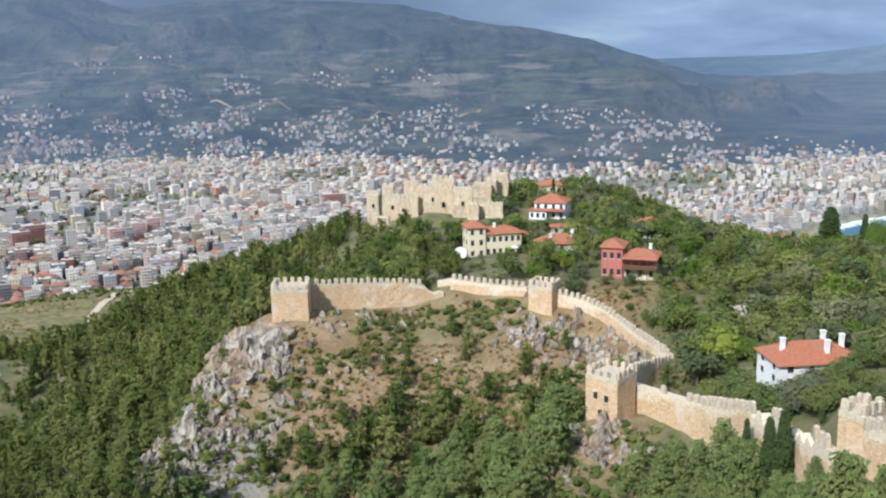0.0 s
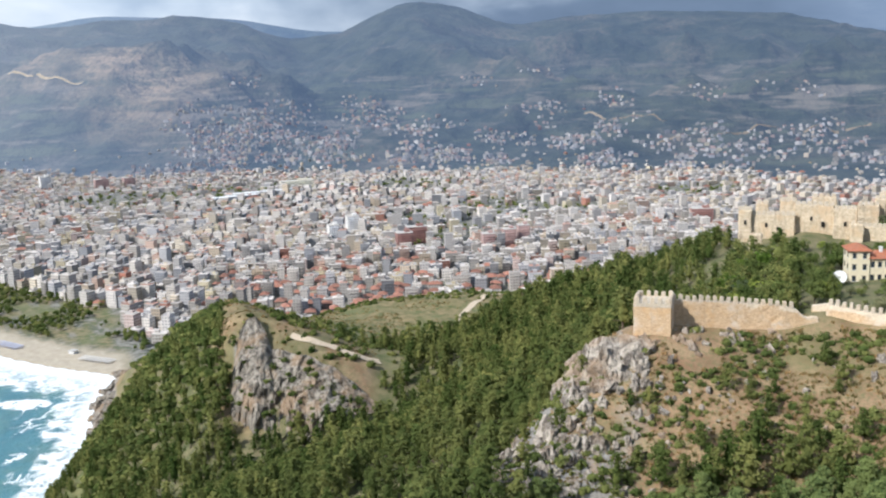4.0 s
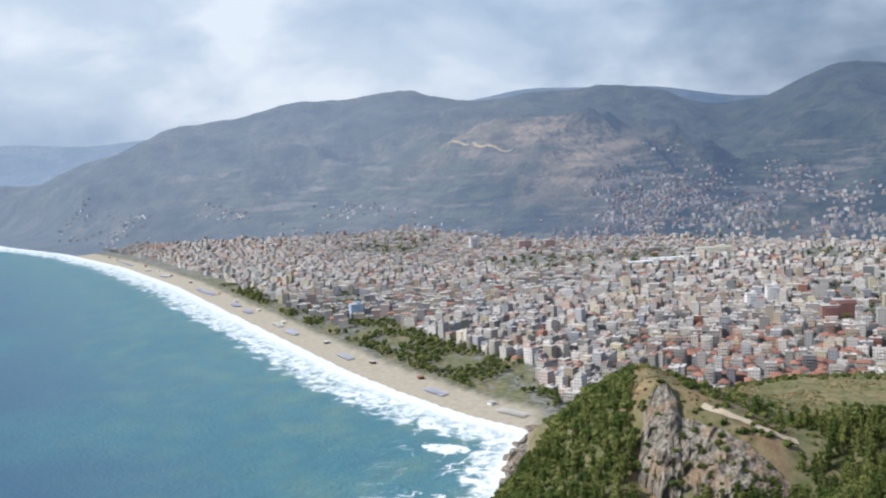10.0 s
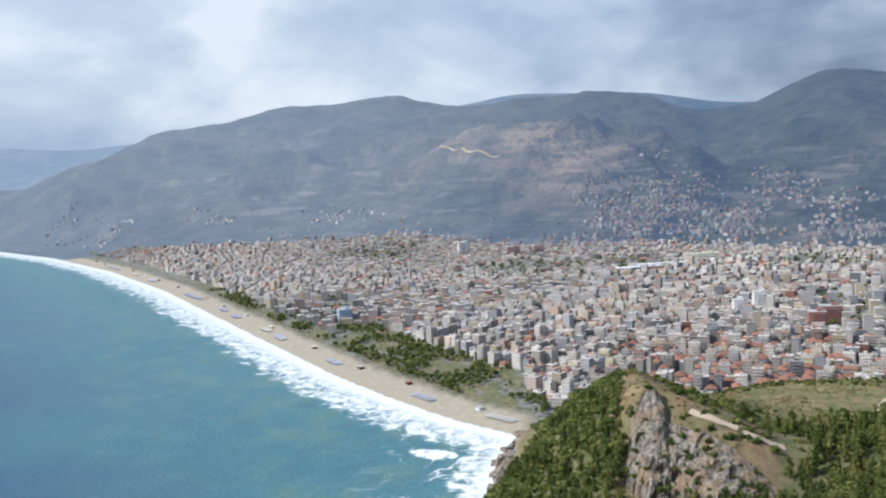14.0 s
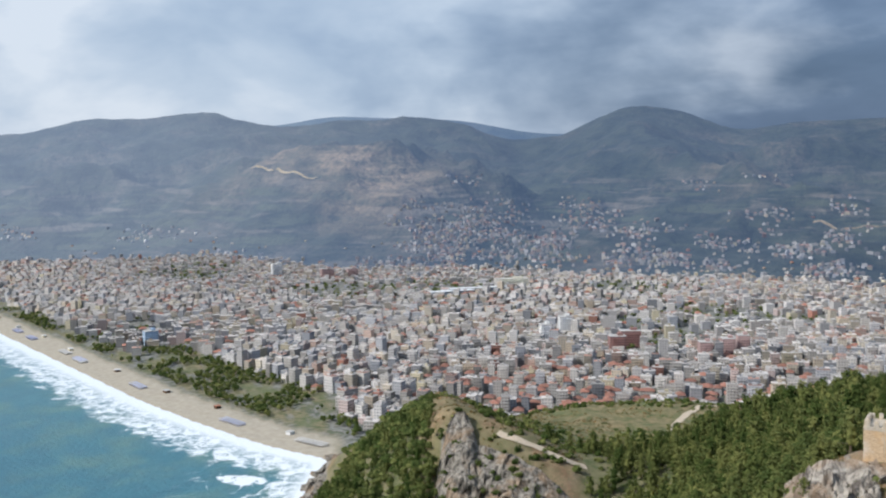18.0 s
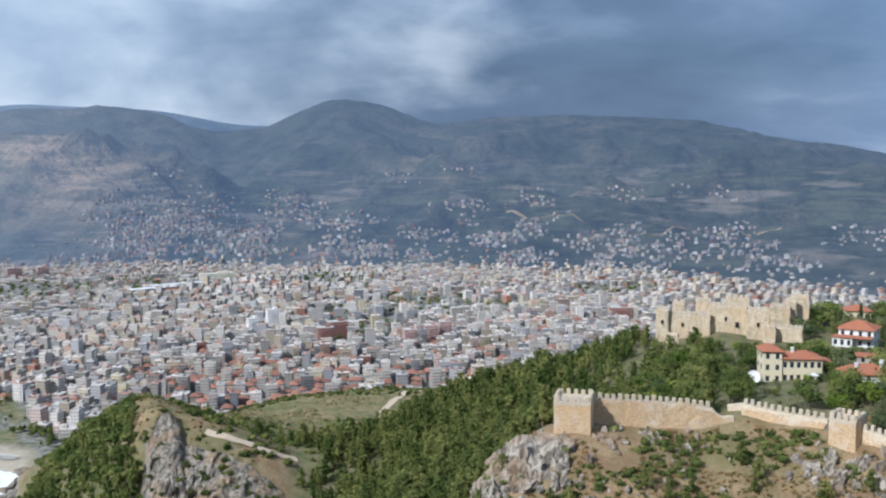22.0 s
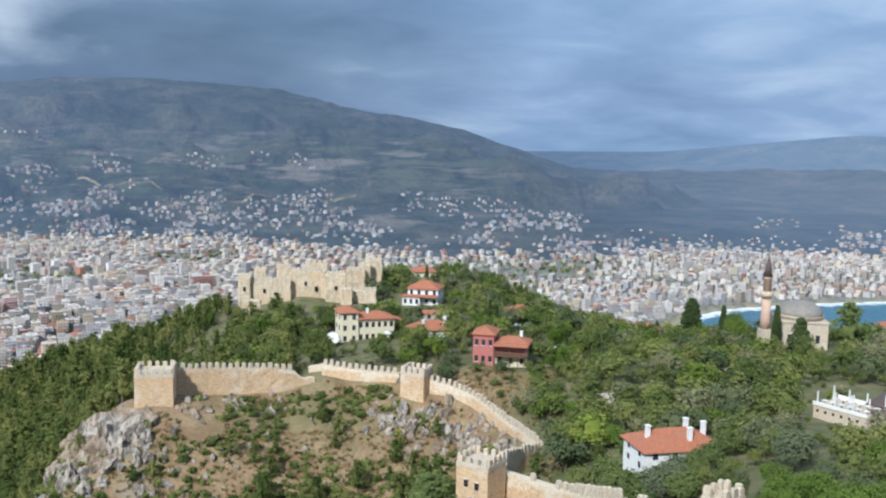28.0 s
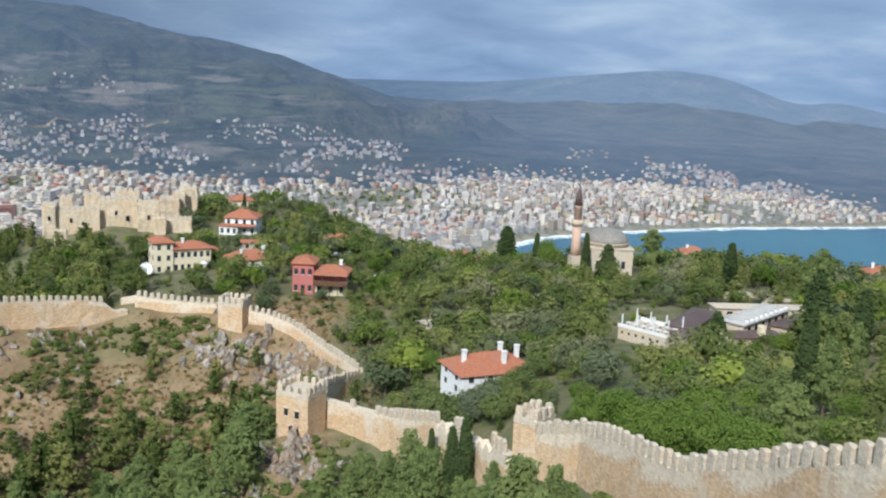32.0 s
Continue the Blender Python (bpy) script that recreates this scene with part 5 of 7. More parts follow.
# ---- the domed mosque ----
SHEET = material("sheet_metal", speckled((0.34, 0.325, 0.30), (0.52, 0.50, 0.46), 0.8, 1.2, 0.01), 0.72)
BROWN_SHEET = material("brown_sheet", speckled((0.075, 0.05, 0.045), (0.14, 0.10, 0.085), 0.8, 1.2, 0.01), 0.6)
def lathe(rings, segments=32):
    """A turned shape from (radius, height) pairs."""
    bm = bmesh.new()
    loops = [[bm.verts.new((r * math.cos(2 * math.pi * k / segments), r * math.sin(2 * math.pi * k / segments), z)) for k in range(segments)] for r, z in rings]
    for a, b in zip(loops, loops[1:]):
        for k in range(segments):
            bm.faces.new((a[k], a[(k + 1) % segments], b[(k + 1) % segments], b[k]))
    bm.faces.new(loops[0][::-1])
    bm.faces.new(loops[-1])
    for f in bm.faces:
        f.smooth = True
    return bm


def mosque():
    at = around(-24.5, 303, 187.5)
    base = thing("mosque", "single-domed stone mosque with a lead-covered dome", "mosque", at)
    turn = Matrix.Rotation(radians(-24.5 + 12), 4, "Z")
    part("prayer_hall", box_bm(13.2, 13.2, 10.4, 0.08, -2), PALE_STONE, base, "", turn)
    part("cornice", box_bm(13.8, 13.8, 0.5, 0.06, 8.4), PALE_STONE, base, "", turn)
    part("drum", lathe([(6.3, 8.9), (6.3, 9.7), (6.5, 9.8), (6.5, 10.1)], 24), PALE_STONE, base)
    dome = [(6.2 * math.cos(a), 10.1 + 3.9 * math.sin(a)) for a in np.linspace(0, 1.5, 12)]
    part("dome", lathe(dome), LEAD, base, "grey lead dome")
    part("finial", lathe([(0.12, 13.9), (0.3, 14.3), (0.1, 14.7), (0.05, 15.6)], 10), LEAD, base)
    for k in range(3):
        for s in (0, 1):
            m = turn @ Matrix.Rotation(s * math.pi / 2, 4, "Z") @ Matrix.Translation(((k - 1) * 3.8, -6.6, 3.0))
            part("window", box_bm(1.1, 0.12, 2.2), GLASS, base, "", m)
    part("porch", box_bm(13.2, 4.0, 5.0, 0.1, -1), PALE_STONE, base, "", turn @ Matrix.Translation((0, 8.4, 0)))
    KEEP_OUT.append((at.x, at.y, 10))
    at = around(-22.75, 300, 188)
    base = thing("minaret", "tall brick minaret with a balcony and dark pointed cap", "minaret", at)
    part("pedestal", box_bm(3.2, 3.2, 6, 0.1, -1), PALE_STONE, base)
    part("shaft", lathe([(1.5, 5), (1.35, 8), (1.3, 14.2)], 16), BRICK, base, "brick shaft")
    part("balcony", lathe([(1.3, 13.6), (1.85, 14.5), (1.95, 14.7), (1.95, 15.7), (1.2, 15.7)], 16), PALE_STONE, base)
    part("upper_shaft", lathe([(1.15, 15.6), (1.1, 19.4), (1.25, 19.5), (1.25, 19.9)], 16), BRICK, base)
    part("cap", lathe([(1.25, 19.9), (0.85, 22.4), (0.05, 26.4)], 16), BROWN_SHEET, base, "dark conical cap")
    KEEP_OUT.append((at.x, at.y, 3))


BRICK = material("brick", speckled((0.40, 0.25, 0.18), (0.62, 0.45, 0.34), 0.4, 1.2, 0.02), 0.9)
mosque()


# ---- the old market hall, rebuilt as an inn: low walls round a court, sloping metal roofs ----
def market_hall():
    at = around(-31.4, 214, 194.3)
    base = thing("market_hall", "low stone market hall with brown and grey roofs round a court", "hall", at)

    def range_of(a, b, width, h, roof, label, pitch=0.0):
        """A low range from a to b: stone walls, dark openings, a roof with eaves."""
        a, b = around(*a, 194.3), around(*b, 194.3)
        way, mid = b - a, (a + b) / 2 - at
        m = Matrix.Translation(mid) @ Matrix.Rotation(math.atan2(way.y, way.x), 4, "Z")
        long = way.length
        part("wall", box_bm(long, width, h + 3, 0.06, -3), PALE_STONE, base, "", m)
        part("roof", hip_bm(long, width, pitch, 0.5, 0.25) if pitch else box_bm(long + 0.8, width + 0.8, 0.25, 0.04), roof, base, label, m @ Matrix.Translation((0, 0, h + (0.26 if pitch else 0.0))))
        for k in range(int(long / 3.2)):
            x = (k + 0.5) * 3.2 - int(long / 3.2) * 1.6
            for side in (-1, 1):
                part("opening", box_bm(1.3, 0.12, 1.5, 0.0), DARK, base, "", m @ Matrix.Translation((x, side * width / 2, h - 2.1)))
        c = m.translation + at
        KEEP_OUT.append((c.x, c.y, long * 0.5 + 1))
        return m, long

    brown = "dark brown sheet roof"
    range_of((-28.7, 203), (-34.2, 213), 5.0, 2.6, BROWN_SHEET, brown, 0.7)
    range_of((-28.9, 208.5), (-30.2, 226), 5.0, 2.8, BROWN_SHEET, brown, 0.7)
    range_of((-34.3, 217.5), (-35.8, 232), 4.5, 3.2, BROWN_SHEET, brown, 0.6)
    range_of((-30.6, 229), (-35.6, 238), 4.0, 3.4, PALE_STONE, "flat stone-paved roof")
    m, long = range_of((-31.7, 211), (-33.9, 230), 5.4, 4.4, SHEET, "grey ribbed metal roof", 0.5)
    for k in range(9):
        x = (k + 0.5) / 9 * long - long / 2
        part("roof_rib", box_bm(0.3, 5.6, 0.28, 0.04), SHEET, base, "", m @ Matrix.Translation((x, 0, 4.95)))
        part("skylight", box_bm(0.9, 0.7, 0.5, 0.08), WHITE, base, "", m @ Matrix.Translation((x, -2.7, 4.75)))
    chimney = around(-33.3, 209.5, 194.3) - at
    part("chimney", box_bm(1.3, 1.3, 5.0, 0.08), CREAM, base, "cream plastered chimney", Matrix.Translation(chimney))
    # the terrace, its long edge towards the citadel
    a, b = around(-25.5, 207.5, 194.6), around(-28.2, 201.5, 194.6)
    way = b - a
    turn = Matrix.Rotation(math.atan2(way.y, way.x), 4, "Z")
    at = (a + b) / 2 + turn @ Vector((0, 4.2, 0))
    base = thing("terrace", "white cafe terrace with parasol posts beside the market hall", "terrace", at)
    long = way.length
    part("platform", box_bm(long, 8.4, 5.0, 0.08, -3.4), PALE_STONE, base, "", turn)
    part("floor_slab", box_bm(long + 0.3, 8.7, 0.2, 0.04, 1.6), PALE_STONE, base, "pale stone terrace slab", turn)
    for y in (-4.2, 4.2):
        part("parapet", box_bm(long + 0.2, 0.25, 0.7, 0.04, 1.8), WHITE, base, "", turn @ Matrix.Translation((0, y, 0)))
    for k in range(6):
        part("opening", box_bm(0.5, 0.1, 0.5, 0.0), DARK, base, "", turn @ Matrix.Translation((-long / 2 + 1.0 + k * 1.7, -4.22, 0.5)))
    rt = random.Random(8)
    for k in range(9):
        part("post", box_bm(0.22, 0.22, rt.uniform(2.4, 3.6), 0.0, 1.8), WHITE, base, "", turn @ Matrix.Translation((-long / 2 + 0.6 + (long - 1.2) * k / 8, -3.8 + (k % 3) * 3.4, 0)))
    for k in range(12):
        spot = turn @ Matrix.Translation((-long / 2 + 1.2 + (k % 6) * (long - 2.4) / 5, -2.2 + 3.4 * (k // 6), 0))
        table = part("table", box_bm(1.0, 1.0, 0.08, 0.03, 2.5), WHITE, base, "", spot)
        part("leg", box_bm(0.12, 0.12, 0.72, 0.0, 1.8), WOOD, table)
    KEEP_OUT.append((at.x, at.y, 8))
    return base


def ruins():
    """Broken garden walls, an arch, a stone cottage and a satellite dish among the trees."""
    for turn, d, w, h, facing in ((-32.6, 262, 14, 2.2, 20), (-34.2, 256, 9, 1.6, 8), (-21.2, 250, 6, 2.6, -10), (-14.8, 215, 7, 3.0, 5), (-37.6, 168, 12, 2.0, 30), (-29.0, 268, 8, 1.8, 0)):
        at = around(turn, d)
        base = thing("ruined_wall", "broken low wall of ochre rubble among trees", "ruin", (at.x, at.y, ground(at.x, at.y)))
        rot = Matrix.Rotation(radians(turn + facing), 4, "Z")
        n = int(w / 1.6)
        for k in range(n):
            up = h * (0.45 + 0.55 * abs(noise.noise(Vector((k * 0.7, turn, 0)))) * 1.6)
            part("block", box_bm(1.7, 0.9, up + 1.0, 0.12, -1.0, 0.08, k), STONE, base, "", rot @ Matrix.Translation(((k - n / 2) * 1.6, 0.15 * (k % 2), 0)))
        KEEP_OUT.append((at.x, at.y, w * 0.4))
    at = around(-31.7, 172)
    base = thing("ruined_arch", "fallen stone arch standing alone in dry grass", "ruin", (at.x, at.y, ground(at.x, at.y)))
    rot = Matrix.Rotation(radians(-20), 4, "Z")
    for k, (x, up, lean) in enumerate(((-1.6, 3.6, 0.06), (1.7, 2.2, -0.1), (2.7, 1.4, -0.2))):
        part("pier", box_bm(1.3, 1.1, up + 1, 0.2, -1, 0.12, k), STONE, base, "", rot @ Matrix.Translation((x, 0, 0)) @ Matrix.Rotation(lean, 4, "Y"))
    part("lintel", box_bm(2.2, 1.0, 0.7, 0.15, 0, 0.1, 9), STONE, base, "", rot @ Matrix.Translation((-0.9, 0, 3.3)) @ Matrix.Rotation(0.25, 4, "Y"))
    KEEP_OUT.append((at.x, at.y, 4))
    house("old stone cottage with a tiled roof beside a garden wall", -39.6, 172, 205.5, 10, [(0, 0, 0, 8, 7, 4.2, 1.8, STONE, 1, 2, ())], "cottage", "cottage")
    at = around(1.35, 283, 185.5)
    base = thing("satellite_dish", "large white satellite dish on a short mast", "dish", at)
    bowl = [(1.75 * k / 8 + 0.02, 0.55 * (k / 8) ** 2) for k in range(9)]
    part("bowl", lathe(bowl + [(q + 0.03, z + 0.05) for q, z in bowl[::-1]], 24), WHITE, base, "", Matrix.Translation((0, 0, 2.6)) @ Matrix.Rotation(radians(62), 4, "X"))
    part("mast", lathe([(0.12, 0), (0.1, 2.7)], 10), SHEET, base)
    part("feed", lathe([(0.06, 0), (0.05, 1.3), (0.14, 1.32), (0.1, 1.55)], 8), SHEET, base, "", Matrix.Translation((0, 0, 2.6)) @ Matrix.Rotation(radians(62), 4, "X"))
    for turn, d, z in ((-1.75, 286, 187), (-3.2, 280, 188.8), (-11.6, 262, 189.5)):
        at = around(turn, d, z)
        base = thing("parasol", "open white garden parasol on a terrace", "parasol", at, "parasols in the village")
        part("pole", lathe([(0.04, 0), (0.04, 2.5)], 8), WOOD, base)
        part("canopy", lathe([(1.7, 2.1), (0.9, 2.45), (0.06, 2.7), (0.02, 2.72)], 8), WHITE, base)


market_hall()
ruins()

# ---- rock ----
def rock_colour(n, place, dark=(0.075, 0.064, 0.052), light=(0.31, 0.275, 0.225)):
    streak = n.noise(n.scaled(place, (1, 1, 0.22)), 0.55, 6, 0.65, 0, 0.6)
    fine, wide = n.noise(place, 1.6, 5, 0.65), n.noise(place, 0.09, 4, 0.6)
    c = n.mix(n.grey(streak, 0.40, 0.60), dark, light)
    c = n.mix(n.math("MULTIPLY", n.grey(wide, 0.50, 0.62), 0.55), c, (0.30, 0.195, 0.11))
    c = n.mix(n.math("MULTIPLY", n.grey(fine, 0.58, 0.7), 0.6), c, (0.10, 0.11, 0.05))
    return c, fine, 0.35


ROCK = material("dark_limestone", rock_colour, 0.95)
PALE_ROCK = material("pale_limestone", lambda n, place: rock_colour(n, place, (0.12, 0.10, 0.082), (0.44, 0.39, 0.325)), 0.95)


def ribbed(p, size):
    """Upright fissures: ridged noise stretched along z."""
    q = Vector((p.x, p.y, p.z * 0.28)) / size
    n = sum(abs(noise.noise(q * 2**k + Vector((k * 7, 0, 0)))) / 2**k for k in range(4))
    return 0.55 - n


def cliff(label, rows, columns, levels, rough, size, overhang=0.6, mat=ROCK):
    """A rock face. rows: (turn, distance and height of the foot, distance and height of the head)."""
    r = np.array(rows)
    order = np.argsort(r[:, 0])
    turns = np.linspace(r[:, 0].min(), r[:, 0].max(), columns)
    d0, z0, d1, z1 = (np.interp(turns, r[order, 0], r[order, k]) for k in range(1, 5))
    mid = around(float(turns.mean()), float(d1.mean()), float(z0.min()))
    base = thing("rock_face", label, "cliff", mid)
    verts = []
    for k, a in enumerate(turns):
        for j in range(levels + 3):
            f = min(j / levels, 1.0)
            d = d0[k] + (d1[k] - d0[k]) * (f ** (1 / overhang) if f > 0 else 0)
            z = z0[k] + (z1[k] - z0[k]) * f
            if j == 0:
                z -= 4
            edge = math.sin(math.pi * (k / (columns - 1))) ** 0.4
            p = around(float(a), float(d), float(z))
            if j > levels:
                p = around(float(a), float(d) + 5 * (j - levels), float(z) - 1.6 * (j - levels))
            p -= around(float(a), 1.0) * (ribbed(p, size) * rough * edge * (1 - 0.6 * f if j <= levels else 0.3)) - Vector((0, 0, noise.noise(p * 0.25) * 1.2 * edge))
            verts.append(p - mid)
    m = levels + 3
    rows_of = np.linspace(0, columns - 1, max(3, columns // 30) + 1).astype(int)
    for a, b in zip(rows_of, rows_of[1:]):
        quads = [(k * m + j - a * m, k * m + j + 1 - a * m, (k + 1) * m + j + 1 - a * m, (k + 1) * m + j - a * m) for k in range(a, b) for j in range(m - 1)]
        mesh_object("buttress", verts[a * m:(b + 1) * m], quads, mat, base)
    return base


cliff("grey and rust fissured limestone cliff on the headland", [
    (36.3, 426, 96, 430, 103), (35.7, 423, 97, 434, 109), (35.3, 421, 97, 438, 122), (34.9, 417, 95, 442, 133), (34.4, 413, 94, 446, 137.5), (33.9, 410, 93, 446, 138), (33.45, 408, 93, 441, 132), (33.2, 407, 92, 436, 125.5), (32.6, 403, 92, 433, 126), (31.0, 397, 92, 425, 123.5),
    (29.6, 395, 96, 419, 120), (28.4, 399, 101, 415, 113), (27.4, 404, 104, 410, 107)], 230, 40, 13.0, 10.0)
cliff("pale limestone crag under a square tower", [
    (16.6, 222, 163, 234, 171), (15.8, 219, 163, 236, 177), (14.8, 220, 165, 234, 181.5), (13.6, 221, 168, 233, 184), (12.4, 224, 172, 233, 184), (11.2, 228, 176, 233, 183), (10.2, 231, 179, 234, 182)], 100, 22, 5.5, 5.0, 0.6, PALE_ROCK)


def boulder_mesh(k, fine=3):
    """A jagged limestone outcrop: upright blades of rock, pitted and split."""
    r = random.Random(k)
    bm = bmesh.new()
    bmesh.ops.create_icosphere(bm, subdivisions=fine, radius=1)
    cuts = [(Vector((r.gauss(0, 1), r.gauss(0, 1), r.gauss(0, 0.8))).normalized(), r.uniform(0.4, 0.75)) for _ in range(12)]
    for v in bm.verts:
        for nrm, lim in cuts:
            over = v.co.dot(nrm) - lim
            if over > 0:
                v.co -= nrm * over * 0.92
        q = v.co.normalized()
        split = abs(noise.noise(Vector((q.x * 2.6 + k, q.y * 2.6, q.z * 0.7)))) + 0.5 * abs(noise.noise(Vector((q.x * 6 + k, q.y * 6, q.z * 2))))
        v.co *= 1.25 - 1.15 * max(0.0, 0.42 - split) - 0.25 * split
        v.co *= 1 + 0.30 * noise.noise(Vector((q.x * 4.5, q.y * 4.5 + k, q.z * 1.6))) + 0.16 * noise.noise(Vector((q.x * 11 + k, q.y * 11, q.z * 7)))
        v.co.z *= 1.15
    me = bpy.data.meshes.new("boulder")
    bm.to_mesh(me)
    bm.free()
    me.materials.append(PALE_ROCK)
    return me


BOULDERS = [boulder_mesh(k) for k in range(6)]
ROCKS = [  # turn, distance, spread in degrees and metres, how many, size
    (14.8, 228, 1.5, 9, 34, 2.2), (12.2, 226, 1.3, 5, 26, 1.5), (9.0, 236, 0.9, 5, 14, 1.1), (15.5, 214, 1.8, 8, 26, 1.6), (13.0, 208, 2.0, 9, 22, 1.2), (10.5, 215, 1.6, 8, 16, 0.9), (-7.0, 226, 1.2, 7, 22, 1.2), (-8.6, 214, 1.0, 6, 16, 1.2), (-7.0, 172, 1.0, 3, 14, 1.5), (18.4, 212, 1.5, 10, 22, 2.4), (19.6, 200, 1.2, 8, 12, 2.2), (16.5, 205, 1.6, 10, 12, 1.8), (12, 222, 1.6, 8, 14, 1.5), (-3.2, 234, 1.6, 6, 30, 1.6), (-4.8, 224, 1.9, 10, 34, 1.35),
    (-6.6, 171, 1.3, 4, 26, 1.5), (-8.6, 168, 1.5, 6, 20, 1.2), (-1.5, 236, 1.5, 6, 14, 1.2), (6.5, 238, 2.0, 5, 12, 1.0), (-4.2, 165, 2.0, 10, 14, 1.4), (-6.2, 222, 1.4, 8, 12, 1.4), (4.3, 240, 0.5, 3, 4, 1.3), (43.0, 690, 0.35, 40, 22, 4.5), (43.4, 640, 0.5, 30, 14, 4.5), (6, 222, 5, 16, 34, 0.8), (-20.5, 122, 1.5, 5, 9, 1.3)]
rr = random.Random(5)
# dark boulders where the cape meets the sea
cape_line = plan([(41.4, 842)] + CAPE[:6])
cape_run = np.r_[0, np.cumsum(np.hypot(*np.diff(cape_line, axis=0).T))]
DARK_BOULDERS = []
for k in range(5):
    me = boulder_mesh(20 + k, 2)
    me.materials[0] = ROCK
    DARK_BOULDERS.append(me)
for k in range(95):
    u = rr.uniform(0, cape_run[-1])
    s = rr.uniform(2.0, 7.0)
    c = Vector((np.interp(u, cape_run, cape_line[:, 0]), np.interp(u, cape_run, cape_line[:, 1]), 0))
    c += around(43 - 90, rr.uniform(-3, 16)) if rr.random() < 0.8 else around(43, rr.uniform(-8, 8))
    ob = new("shore_rock", rr.choice(DARK_BOULDERS))
    ob.matrix_basis = Matrix.LocRotScale((c.x, c.y, max(ground(c.x, c.y), 0) + s * rr.uniform(-0.3, 0.1)), Euler((rr.uniform(-0.3, 0.3), rr.uniform(-0.3, 0.3), rr.uniform(0, 6))), (s * rr.uniform(0.9, 1.6), s, s * rr.uniform(0.5, 0.9)))
    tagged(ob, "dark wave-washed rock at the foot of the cape", "rock", "rocks along the cape")
rocks = []
for turn, dist, da, dd, count, size in ROCKS:
    for _ in range(count):
        p = around(turn + rr.gauss(0, da * 0.6), dist + rr.gauss(0, dd * 0.6))
        q = size * rr.uniform(0.45, 1.3)
        m = Matrix.LocRotScale((p.x, p.y, ground(p.x, p.y) + q * rr.uniform(-0.35, 0.05)), Euler((rr.uniform(-0.3, 0.3), rr.uniform(-0.3, 0.3), rr.uniform(0, 6))), (q * rr.uniform(0.8, 1.3), q, q * rr.uniform(0.7, 1.4)))
        rocks.append((p.length / q, m, rr.choice(BOULDERS)))
rocks.sort(key=lambda row: row[0])
for _, m, me in rocks[:290]:
    ob = new("boulder", me)
    ob.matrix_basis = m
    tagged(ob, "weathered grey limestone outcrop on the slope", "rock", "rocks on the slope")
# the smaller ones lie about as rubble
heap_v, heap_f, base = [], [], 0
for _, m, me in rocks[290:]:
    co = np.empty(len(me.vertices) * 3, np.float32)
    me.vertices.foreach_get("co", co)
    tri = np.empty(len(me.polygons) * 3, np.int32)
    me.polygons.foreach_get("vertices", tri)
    m3 = np.array(m)
    heap_v.append(co.reshape(-1, 3) @ m3[:3, :3].T + m3[:3, 3])
    heap_f.append(tri.reshape(-1, 3) + base)
    base += len(me.vertices)
rubble = fast_mesh("rubble", np.concatenate(heap_v), np.concatenate(heap_f))
rubble.materials.append(PALE_ROCK)
tagged(new("rubble", rubble), "small limestone rocks strewn over the dry slope", "rubble", kind="stuff")


# ---- trails ----
def trail(label, stops, width, mat=None, lift=0.45):
    pts = [around(a, d) for a, d in stops]
    fine = []
    for k in range(len(pts) - 1):
        a, b, c, e = pts[max(k - 1, 0)], pts[k], pts[k + 1], pts[min(k + 2, len(pts) - 1)]
        for s in range(12):
            t = s / 12
            fine.append(0.5 * (2 * b + (c - a) * t + (2 * a - 5 * b + 4 * c - e) * t * t + (3 * b - a - 3 * c + e) * t**3))
    rows = []
    for k in range(len(fine)):
        way = (fine[min(k + 1, len(fine) - 1)] - fine[max(k - 1, 0)]).normalized()
        side = Vector((-way.y, way.x, 0))
        rows.append([fine[k] + side * width * u * (1 + 0.25 * noise.noise(fine[k] * 0.2)) for u in (-0.5, 0, 0.5)])
    verts = [p for row in rows for p in row]
    z = land_height(np.array([p.x for p in verts]), np.array([p.y for p in verts])) + lift
    verts = [(p.x, p.y, h) for p, h in zip(verts, z)]
    faces = [(3 * k + j, 3 * k + j + 1, 3 * k + j + 4, 3 * k + j + 3) for k in range(len(rows) - 1) for j in range(2)]
    ob = mesh_object("path", verts, faces, mat or DUST, None, True)
    return tagged(ob, label, "path", kind="structure")


ROAD = material("grey_road", speckled((0.27, 0.235, 0.19), (0.40, 0.35, 0.28), 6.0), 0.95)
DUST = material("pale_dust", speckled((0.42, 0.33, 0.23), (0.60, 0.50, 0.37), 1.2, 1.2, 0.02), 0.95)
trail("pale dirt track climbing the meadow", [(22.7, 600), (22.65, 620), (22.5, 650), (22.1, 685), (21.5, 720), (20.6, 752), (19.6, 765)], 5.0)




def seen_at(turn, rise, near=1960, far=4140):
    """Where the mountains stand in that direction from the citadel."""
    d = np.linspace(near, far, 400)
    p = around(turn, 1.0)
    z = land_height(p.x * d, p.y * d)
    over = np.flatnonzero(np.degrees(np.arctan2(z - EYE, d)) > rise)
    return turn, float(d[over[0]]) if len(over) else 4100.0


TRACK = material("hill_track", speckled((0.15, 0.13, 0.11), (0.26, 0.225, 0.19), 6.0), 0.95)
for stops in (((45.6, -0.42), (44.8, -0.55), (43.8, -0.72), (42.9, -0.86), (42.0, -0.98)), ((11, -5.3), (8.5, -4.9), (6, -4.55), (3, -4.5), (0, -4.3)), ((15, -3.6), (13.4, -3.9), (12, -3.8), (10.5, -4.1))):
    high = stops[0][0] > 40
    trail("pale road cut across the mountainside", [seen_at(*q) for q in stops], 6.0, ROAD if high else TRACK, 5.0 if high else 1.0)

